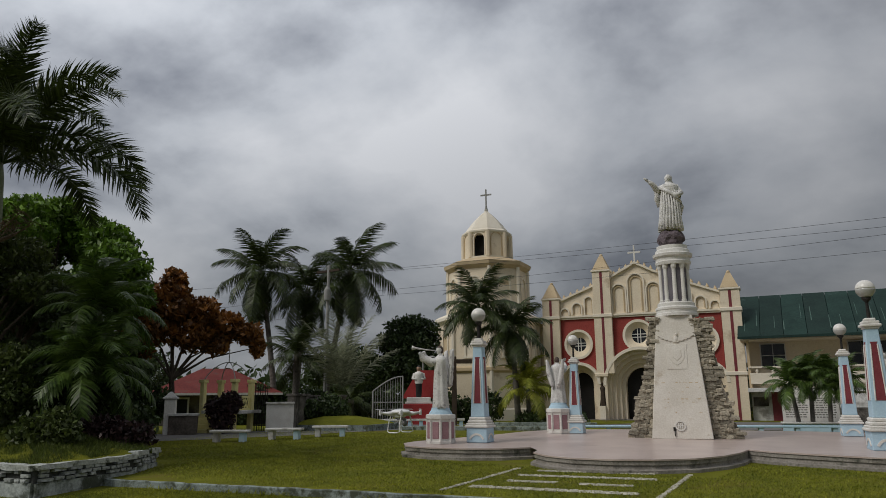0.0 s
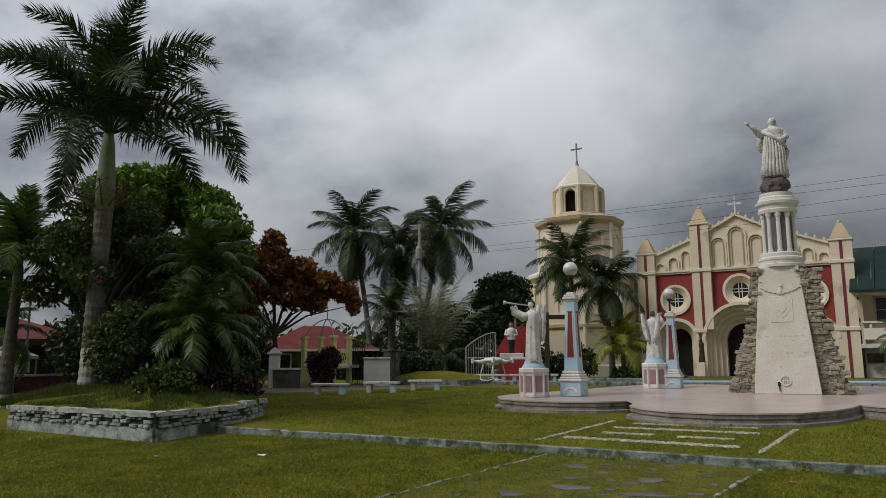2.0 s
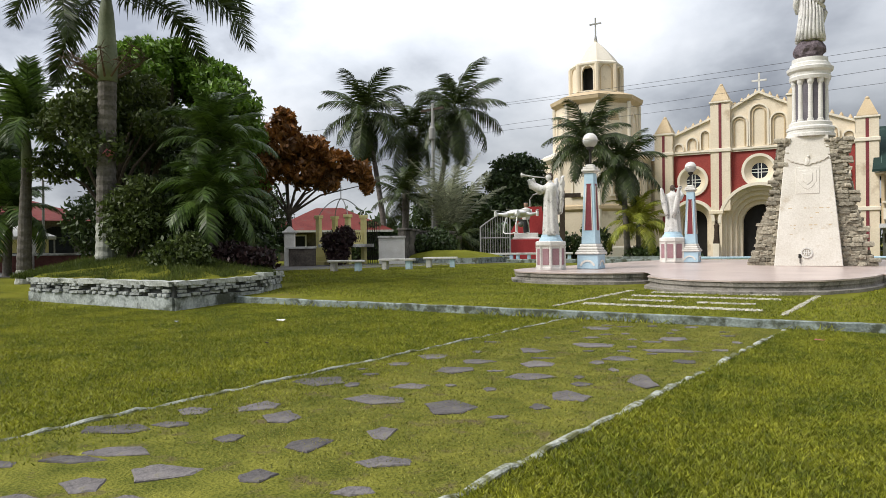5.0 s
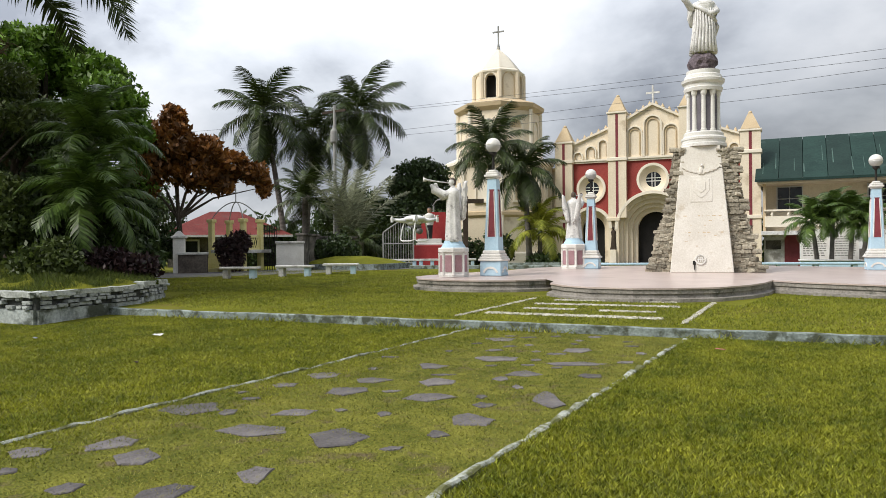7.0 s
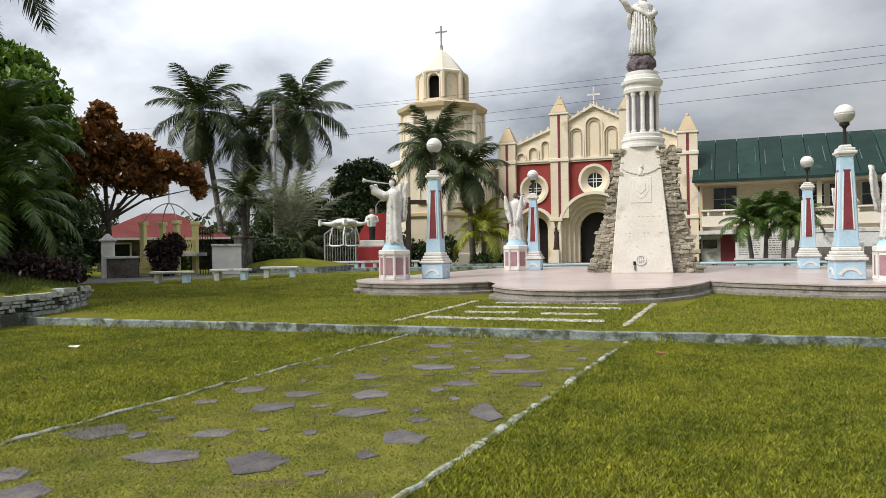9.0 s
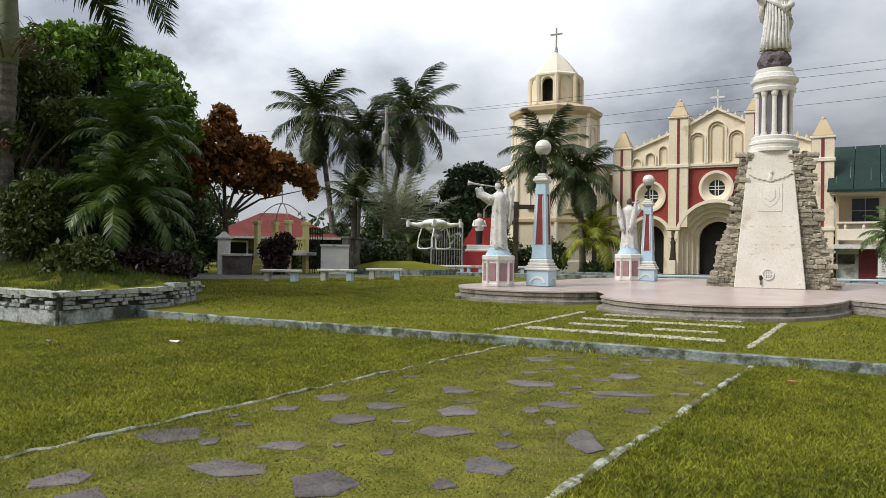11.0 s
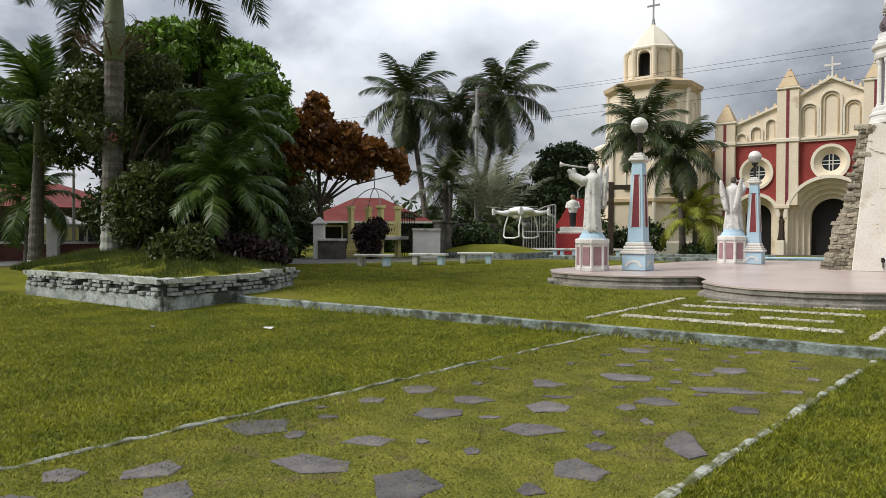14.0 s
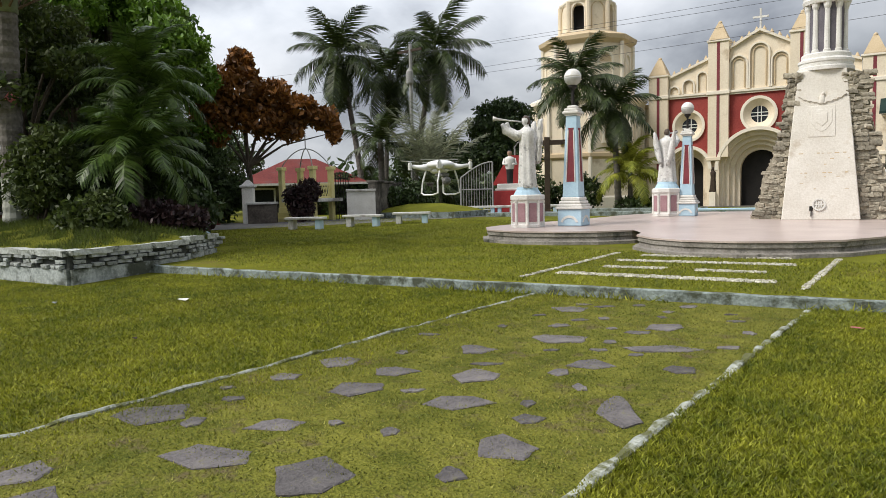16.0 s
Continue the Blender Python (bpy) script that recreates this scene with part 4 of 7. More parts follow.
def angel_mesh(name, trumpet):
    bm = bmesh.new()
    draped_figure(bm, 1.5, 0.0, 18, 8, 0.26)
    if trumpet:
        tube(bm, [(0.1, 0, 1.15), (-0.02, -0.2, 1.1), (-0.12, -0.42, 1.22), (-0.08, -0.5, 1.34)], [0.09, 0.1, 0.1, 0.04], 8)
        tube(bm, [(-0.12, 0, 1.15), (-0.16, -0.2, 1.08), (-0.16, -0.36, 1.18), (-0.06, -0.4, 1.36)], [0.09, 0.1, 0.09, 0.04], 8)
        tube(bm, [(0, -0.1, 1.38), (-0.02, -0.4, 1.41), (-0.03, -0.6, 1.44), (-0.03, -0.7, 1.45)], [0.012, 0.016, 0.024, 0.06], 8)
    else:
        tube(bm, [(0.13, 0, 1.15), (0.2, -0.12, 0.95), (0.02, -0.26, 1.0)], [0.09, 0.09, 0.05], 8)
        tube(bm, [(-0.13, 0, 1.15), (-0.2, -0.12, 0.95), (-0.02, -0.26, 1.0)], [0.09, 0.09, 0.05], 8)
    # wings with feather ridges, folded upright
    for s in (-1, 1):
        rows = []
        for k in range(11):
            t = k / 10
            z = 0.5 + 0.86 * t
            w = 0.05 + 0.15 * math.sin(math.pi * min(1, t * 0.85 + 0.1)) ** 0.8 if t < 0.96 else 0.1
            row = []
            for q in range(5):
                u = q / 4
                row.append(bm.verts.new((s * (0.05 + (0.12 + 0.06 * t) * t + w * u * 0.8), 0.17 + 0.05 * math.sin(math.pi * u) + 0.012 * math.sin(k * 2.2 + u * 6), z + 0.05 * math.sin(math.pi * u))))
            rows.append(row)
        back = [[bm.verts.new(v.co + Vector((0, 0.06, 0))) for v in row] for row in rows]
        for g, flip in ((rows, 0), (back, 1)):
            for a, b in zip(g, g[1:]):
                for q in range(4):
                    f = (a[q], a[q + 1], b[q + 1], b[q])
                    bm.faces.new(f[::-1] if flip else f)
        n = len(rows)
        for k in range(n - 1):
            bm.faces.new((rows[k][0], rows[k + 1][0], back[k + 1][0], back[k][0]))
            bm.faces.new((rows[k][4], back[k][4], back[k + 1][4], rows[k + 1][4]))
        for q in range(4):
            bm.faces.new((rows[0][q], back[0][q], back[0][q + 1], rows[0][q + 1]))
            bm.faces.new((rows[-1][q], rows[-1][q + 1], back[-1][q + 1], back[-1][q]))
    return mesh_object(name, bm, STATUE, None, smooth=True)


def hair_cap(ob):
    """Dark hair painted on the back of the head, as a second material of the one mesh."""
    ob.data.materials.append(HAIR)
    for p in ob.data.polygons:
        c = p.center
        if c.z > 1.32 and (c.y > 0.0 or c.z > 1.46) and abs(c.x) < 0.12 and c.y < 0.13:
            p.material_index = 1


ANGELS = [(-8.51, 14.3, 75, True), (-7.35, 18.85, 185, True), (1.6, 16.85, 53, False), (0.85, 21.35, 40, False)]
ped = angel_pedestal()
for k, (x, y, r, trumpet) in enumerate(ANGELS):
    m = pose(x, y, plaza_top(x, y), 0, 0, 10)
    p = ped if k == 0 else copy_thing(ped, m)
    p.matrix_world = m
    a = angel_mesh("angel_statue", trumpet)
    hair_cap(a)
    a.matrix_world = pose(x, y, plaza_top(x, y) + 0.84, 0, 0, -42 if k == 0 else r) @ Matrix.Scale((1.03, 0.9, 1.05, 0.9)[k], 4)
    tagged(a, "white painted angel statue blowing a long trumpet" if trumpet else "white painted angel statue with folded wings", "statue", "angels round the monument")


# ---- benches ----
def bench():
    b = thing("bench", Matrix(), "whitewashed concrete bench with a flat slab seat on the lawn", "bench", "benches along the lawn")
    bm = bmesh.new(); box(bm, -0.58, 0.58, -0.2, 0.2, 0.28, 0.35, 0.012); part("seat", bm, WHITEWALL, b)
    for s in (-1, 1):
        bm = bmesh.new(); box(bm, s * 0.4 - 0.08, s * 0.4 + 0.08, -0.16, 0.16, -0.05, 0.28, 0.01); part("leg", bm, LIGHTBLUE if s > 0 else WHITEWALL, b)
    return b


BENCHES = [(-16.24, 14.36, 32), (-15.42, 15.84, 30), (-14.9, 17.4, 36), (-17.8, 11.65, 36)]
b0 = bench()
for k, (x, y, r) in enumerate(BENCHES):
    m = pose(x, y, ground(x, y), 0, 0, r)
    if k == 0:
        b0.matrix_world = m
    else:
        copy_thing(b0, m)


# ---- church ----
def build_church():
    ch = thing("church", pose(-19.42, 45.5, 0.15, 0, 0, 9.23) @ Matrix.Diagonal((0.962, 1.0, 0.99, 1.0)), "cream and brick-red church facade with arches and pinnacles", "church")
    C = 6.13
    z0 = 0.15
    def P(name, bm, mat, label="", parent=ch, smooth=False):
        return part(name, bm, mat, parent, label, smooth)
    # nave behind
    bm = bmesh.new(); box(bm, 0.2, 12.1, 1.6, 30, -0.3, 7.0); P("nave", bm, CREAM)
    bm = bmesh.new()
    slab(bm, [(0.0, 7.0), (12.26, 7.0), (6.13, 9.4)], 0.8, 30.2); P("nave_roof", bm, GREENROOF)
    # upper walls of the bays, cream, with blind arches; lower walls brick red with round windows
    def bay(x0, x1, cx, wz, r_out, r_hole, spring, arch_r):
        zt = 7.0
        # red wall in two halves round the round window, above the arch
        for s in (-1, 1):
            bm = bmesh.new()
            edge = x0 if s < 0 else x1
            reach = abs(edge - cx)
            start = math.degrees(math.acos(min(1.0, reach / arch_r)))
            half = [(cx, zt), (edge, zt)]
            arch_pts = arc(cx, spring, arch_r if arch_r > reach else min(arch_r, reach - 0.01), 180 - start if s < 0 else start, 90, 12)
            if start == 0:
                half.append((edge, spring))
            out = half + arch_pts + list(arc(cx, wz, r_hole, -90, -270 if s < 0 else 90, 16))
            slab(bm, out, 0.0, 0.35)
            P("red_wall", bm, REDWALL)
        rp = r_out * 0.47
        bm = bmesh.new()
        ring_xz(bm, cx, wz, r_out * 0.84, r_out, -0.12, 0.12)
        win = P("round_window", bm, CREAMTRIM, "cream round window surround")
        bm = bmesh.new()
        rows = [[bm.verts.new((x, y, z)) for x, z in arc(cx, wz, r, 0, 360, 32)[:-1]] for r, y in ((r_out * 0.9, -0.1), (rp, 0.26), (rp, 0.33), (r_out * 0.9, 0.33))]
        for a, b in zip(rows, rows[1:]):
            for k in range(32):
                bm.faces.new((a[k], a[(k + 1) % 32], b[(k + 1) % 32], b[k]))
        part("splayed_reveal", bm, CREAM, win)
        bm = bmesh.new()
        slab(bm, arc(cx, wz, rp + 0.03, 0, 360, 28)[:-1], 0.3, 0.32); part("pane", bm, GLASSDARK_SHADE, win, "dark glass")
        for k in (-0.2, 0.2):
            bm = bmesh.new(); box(bm, cx + k * rp - 0.025, cx + k * rp + 0.025, 0.25, 0.29, wz - rp, wz + rp); part("muntin", bm, WINFRAME, win)
            bm = bmesh.new(); box(bm, cx - rp, cx + rp, 0.255, 0.285, wz + k * rp - 0.025, wz + k * rp + 0.025); part("muntin", bm, WINFRAME, win)
    bay(0.65, 3.15, 1.9, 5.25, 1.03, 0.88, 2.65, 1.32)
    bay(4.4, 7.86, C, 5.72, 1.08, 0.92, 2.4, 2.35)
    bay(9.11, 11.61, 10.36, 5.25, 1.03, 0.88, 2.65, 1.32)
    # portals: stepped archivolts, reveal and a door with shadow in its colour
    def portal(cx, spring, r0, r1, depth, rings):
        bm = bmesh.new(); ring_xz(bm, cx, spring, r0, r0 + 0.2, -0.35, 0.3, 0, 180, 24)
        P("arch_moulding", bm, CREAMTRIM)
        for k in range(rings):
            a = r0 + (r1 - r0) * k / rings; b = r0 + (r1 - r0) * (k + 1) / rings
            y0 = 0.05 + depth * k / rings
            bm = bmesh.new(); ring_xz(bm, cx, spring, b, a + 0.02, y0, y0 + depth / rings + 0.3, 0, 180, 24)
            for s in (-1, 1):
                box(bm, min(cx + s * b, cx + s * (a + 0.02)), max(cx + s * b, cx + s * (a + 0.02)), y0, y0 + depth / rings + 0.3, z0, spring)
            P("archivolt", bm, CREAM)
        bm = bmesh.new()
        slab(bm, [(cx - r1, z0)] + [(cx + r1, z0)] + arc(cx, spring, r1, 0, 180, 20), depth + 0.25, depth + 0.33)
        P("door_1", bm, DOORDARK_SHADE, "tall church door with its shadow painted near-black")
    portal(C, 2.4, 2.35, 1.2, 1.1, 4)
    portal(1.9, 2.5, 1.3, 0.82, 0.7, 3)
    portal(10.36, 2.5, 1.3, 0.82, 0.7, 3)
    # gable walls above the cornice
    def crenel(pts, y0, y1):
        for (xa, za), (xb, zb) in zip(pts, pts[1:]):
            n = max(3, int(abs(xb - xa) / 0.42))
            for k in range(n):
                x = xa + (xb - xa) * (k + 0.5) / n; z = za + (zb - za) * (k + 0.5) / n
                bm = bmesh.new(); lathe(bm, [(0.12, z - 0.15), (0.12, z + 0.12), (0.02, z + 0.32)], 6, (x, (y0 + y1) / 2))
                P("merlon", bm, TAN)
    gable = [(4.4, 7.2), (7.86, 7.2), (7.86, 9.75), (C, 10.65), (4.4, 9.75)]
    bm = bmesh.new(); slab(bm, gable, 0.05, 0.5); P("gable_wall", bm, CREAM)
    crenel([(4.4, 9.85), (C, 10.75), (7.86, 9.85)], 0.1, 0.4)
    bm = bmesh.new()
    for a, b in (((4.4, 9.75), (C, 10.65)), ((C, 10.65), (7.86, 9.75))):
        slab(bm, [a, b, (b[0], b[1] + 0.16), (a[0], a[1] + 0.16)], -0.15, 0.55)
    P("gable_coping", bm, CREAMTRIM)
    for a, b in (((0.65, 8.3), (3.15, 9.25)), ((11.61, 8.3), (9.11, 9.25))):
        bm = bmesh.new(); slab(bm, [(a[0], 7.2), (b[0], 7.2), b, a], 0.05, 0.5); P("wing_wall", bm, CREAM)
        bm = bmesh.new(); slab(bm, [a, b, (b[0], b[1] + 0.14), (a[0], a[1] + 0.14)], -0.12, 0.55); P("wing_coping", bm, CREAMTRIM)
        crenel([(a[0], a[1] + 0.1), (b[0], b[1] + 0.1)], 0.1, 0.4)
    def blind(cx, zb, zt, r):
        bm = bmesh.new()
        ring_xz(bm, cx, zt - r, r - 0.09, r, -0.1, 0.08, 0, 180, 14)
        for s in (-1, 1):
            box(bm, cx + s * r - (0.09 if s > 0 else 0), cx + s * r + (0 if s > 0 else 0.09), -0.1, 0.08, zb, zt - r)
        o = P("blind_arch", bm, CREAMTRIM)
        bm = bmesh.new()
        ring_xz(bm, cx, zt - r, r * 0.55, r * 0.66, -0.03, 0.07, 0, 180, 12)
        for s in (-1, 1):
            box(bm, cx + s * r * 0.66 - (r * 0.11 if s > 0 else 0), cx + s * r * 0.66 + (0 if s > 0 else r * 0.11), -0.03, 0.07, zb + 0.1, zt - r)
        part("inner_moulding", bm, TAN, o)
    for cx, zt, r in ((C, 10.0, 0.62), (C - 1.2, 9.35, 0.55), (C + 1.2, 9.35, 0.55), (0.98, 7.85, 0.36), (1.88, 8.2, 0.4), (2.75, 8.6, 0.36), (11.28, 7.85, 0.36), (10.38, 8.2, 0.4), (9.51, 8.6, 0.36)):
        blind(cx, 7.3, zt, r)
    # cornice
    bm = bmesh.new(); box(bm, -0.1, 12.36, -0.12, 0.3, 7.0, 7.12); box(bm, -0.1, 12.36, -0.2, 0.3, 7.12, 7.24)
    P("cornice", bm, CREAMTRIM)
    # pilasters with a maroon stripe and pyramid caps
    for cx, top, foot in ((0.0, 8.5, z0), (3.77, 10.3, 3.2), (8.49, 10.3, 3.2), (12.26, 8.5, z0)):
        bm = bmesh.new()
        for s in (-1, 1):
            box(bm, cx + s * 0.34 - 0.28, cx + s * 0.34 + 0.28, -0.32, 0.7, foot, top)
        box(bm, cx - 0.1, cx + 0.1, -0.25, 0.7, foot, top)
        pil = P("pilaster", bm, CREAM)
        bm = bmesh.new(); box(bm, cx - 0.09, cx + 0.09, -0.335, -0.24, foot, top - 0.1); part("stripe", bm, MAROON, pil, "maroon stripe")
        for z in (3.05, 7.15, top - 0.01):
            if z > foot:
                hh = 0.12 if z < top - 0.1 else 0.07
                bm = bmesh.new(); box(bm, cx - 0.7, cx + 0.7, -0.4, 0.75, z - hh, z + hh, 0.03)
                part("band", bm, CREAMTRIM, pil)
        bm = bmesh.new()
        lathe(bm, [(0.82, top + 0.06), (0.8, top + 0.12), (0.2, top + 1.08)], 4, (cx, 0.19), math.pi / 4)
        ball(bm, (cx, 0.19, top + 1.14), 0.13, 2)
        part("pyramid_cap", bm, TAN, pil, "tan pyramid cap")
    for cx in (3.5, 8.76):
        bm = bmesh.new()
        for s in (-1, 1):
            box(bm, cx + s * 0.24 - 0.11, cx + s * 0.24 + 0.11, -0.32, 0.7, z0, 3.0)
        box(bm, cx - 0.15, cx + 0.15, 0.0, 0.7, z0, 3.0)
        box(bm, cx - 0.45, cx + 0.45, -0.4, 0.75, 2.98, 3.22, 0.03)
        P("niche_pier", bm, CREAM)
        bm = bmesh.new(); box(bm, cx - 0.2, cx + 0.2, -0.55, 0.0, z0, 1.05, 0.02); P("niche_plinth", bm, CREAMTRIM)
    # cross
    bm = bmesh.new(); box(bm, C - 0.05, C + 0.05, 0.2, 0.3, 10.6, 12.0); box(bm, C - 0.45, C + 0.45, 0.2, 0.3, 11.45, 11.56)
    P("roof_cross", bm, WHITE, "white cross")
    # steps
    for k in range(4):
        bm = bmesh.new(); box(bm, 0.6 - k * 0.15, 11.7 + k * 0.15, -1.0 - k * 0.35, 1.7, -0.35, 0.15 - k * 0.13, 0.015)
        P("step", bm, GREYWALL_SHADE)
    inv = ch.matrix_world
    for cx in (3.5, 8.76):
        bm = bmesh.new(); draped_figure(bm, 1.55, 0, 12, 6, 0.22)
        s = mesh_object("saint_statue", bm, WOOD, None, smooth=True)
        s.matrix_world = inv @ pose(cx, -0.28, 1.05)
        tagged(s, "dark wooden saint statue before a church pier", "statue")
    # ground-floor side wall left of facade joins the tower
    bm = bmesh.new(); box(bm, -3.2, -0.6, 0.6, 6, -0.3, 6.6); P("link_wall", bm, CREAM)
    bm = bmesh.new(); box(bm, -3.3, -0.6, 0.4, 6, 6.6, 6.85); P("link_cornice", bm, TAN)


build_church()


def build_tower():
    tw = thing("bell_tower", pose(-23.6, 43.74, 0.1, 0, 0, 9) @ Matrix.Diagonal((0.88, 0.88, 1.0, 1.0)), "octagonal cream bell tower of three tiers with a dome", "tower")
    t8 = math.pi / 8
    def oct_(name, prof, mat, label="", parent=tw):
        bm = bmesh.new(); lathe(bm, prof, 8, turn=t8); return part(name, bm, mat, parent, label)
    oct_("lower_tier", [(4.0, -0.4), (4.0, 6.9)], CREAM)
    oct_("plinth", [(4.15, -0.4), (4.15, 0.9), (4.02, 1.0)], CREAMTRIM)
    oct_("ledge", [(4.02, 3.3), (4.2, 3.45), (4.2, 3.65), (4.02, 3.75)], TAN)
    oct_("lower_cornice", [(4.0, 6.7), (4.35, 6.95), (4.35, 7.15), (4.1, 7.3), (3.2, 7.6)], CREAMTRIM)
    oct_("middle_tier", [(3.3, 7.4), (3.2, 10.7)], CREAM)
    oct_("middle_cornice", [(3.2, 10.5), (3.55, 10.75), (3.62, 11.0), (3.3, 11.1), (2.3, 11.4)], TAN)
    oct_("dome_eave", [(1.95, 13.2), (2.08, 13.35), (2.08, 13.45), (1.8, 13.6)], CREAMTRIM)
    bm = bmesh.new()
    lathe(bm, [(1.85, 13.5), (1.74, 13.68), (1.36, 14.12), (0.86, 14.62), (0.4, 15.0), (0.16, 15.16), (0.14, 15.35)], 8, turn=t8)
    part("dome", bm, DOMEPALE, tw, "pale ribbed dome")
    # lantern: eight piers, one open arch towards the lawn, blind panels elsewhere
    oct_("lantern_floor", [(2.1, 11.3), (2.1, 11.55)], CREAMTRIM)
    for k in range(8):
        a = math.degrees(2 * math.pi * k / 8)
        bm = bmesh.new()
        r = 1.95
        lathe(bm, [(0.2, 11.5), (0.2, 13.3)], 8, (r * math.cos(t8 + radians(a)), r * math.sin(t8 + radians(a))))
        part("lantern_pier", bm, CREAM, tw)
        opened = k % 2 == 0
        ap = r * math.cos(t8)
        bm = bmesh.new()
        if opened:
            for s in (-1, 1):
                slab(bm, [(s * 0.45, 11.5), (s * 0.75, 11.5), (s * 0.75, 13.3), (0, 13.3)] + arc(0, 12.75, 0.45, 90, 0 if s > 0 else 180, 8), -ap, -ap + 0.2)
        else:
            slab(bm, [(-0.75, 11.5), (0.75, 11.5), (0.75, 13.3), (-0.75, 13.3)], -ap, -ap + 0.2)
        ob = part("lantern_wall", bm, CREAM, tw); ob.matrix_local = pose(0, 0, 0, 0, 0, a)
        bm = bmesh.new()
        ring_xz(bm, 0, 12.8, 0.45, 0.52, -ap - 0.05, -ap + 0.02, 0, 180, 12)
        for s in (-1, 1):
            box(bm, s * 0.485 - 0.035, s * 0.485 + 0.035, -ap - 0.05, -ap + 0.02, 11.6, 12.8)
        ob = part("lantern_moulding", bm, CREAMTRIM if opened else TAN, tw); ob.matrix_local = pose(0, 0, 0, 0, 0, a)
    # added solid core, coloured near-black as the shade within the lantern
    bm = bmesh.new(); lathe(bm, [(1.2, 11.5), (1.2, 13.3)], 8, turn=t8); part("shade_core", bm, DOORDARK_SHADE, tw, "added near-black core painting the shade inside the lantern")
    ap2, ap3 = 3.22 * math.cos(t8), 4.0 * math.cos(t8)
    for k in range(8):
        a = 45 * k
        for r, cz, hw, zb, y in ((0.62, 9.4, 0.62, 8.0, ap2), (0.6, 5.6, 0.6, 4.4, ap3)):
            bm = bmesh.new()
            ring_xz(bm, 0, cz, r - 0.12, r, -y - 0.12, -y + 0.1, 0, 180, 12)
            for s in (-1, 1):
                box(bm, s * (hw - 0.06) - 0.06, s * (hw - 0.06) + 0.06, -y - 0.12, -y + 0.1, zb, cz)
            box(bm, -hw - 0.1, hw + 0.1, -y - 0.18, -y + 0.1, zb - 0.14, zb)
            ob = part("window_surround", bm, CREAMTRIM, tw); ob.matrix_local = pose(0, 0, 0, 0, 0, a)
            bm = bmesh.new(); slab(bm, [(-r * 0.7, zb), (r * 0.7, zb)] + arc(0, cz, r * 0.7, 0, 180, 10), -y - 0.02, -y + 0.06)
            ob = part("window_niche", bm, TAN if k % 2 else CREAMTRIM, tw); ob.matrix_local = pose(0, 0, 0, 0, 0, a)
        bm = bmesh.new()
        ang = t8 + radians(a)
        for rr, za, zb in ((3.28, 7.5, 10.6), (4.02, 0.9, 6.8)):
            lathe(bm, [(0.16, za), (0.16, zb)], 6, (rr * math.cos(ang), rr * math.sin(ang)))
        part("corner_rib", bm, CREAMTRIM, tw)
    bm = bmesh.new()
    lathe(bm, [(0.16, 15.25), (0.08, 15.6), (0.05, 15.7)], 8)
    box(bm, -0.05, 0.05, -0.05, 0.05, 15.3, 16.9); box(bm, -0.48, 0.48, -0.05, 0.05, 16.42, 16.52)
    part("cross", bm, POLEGREY, tw, "grey metal cross")


build_tower()


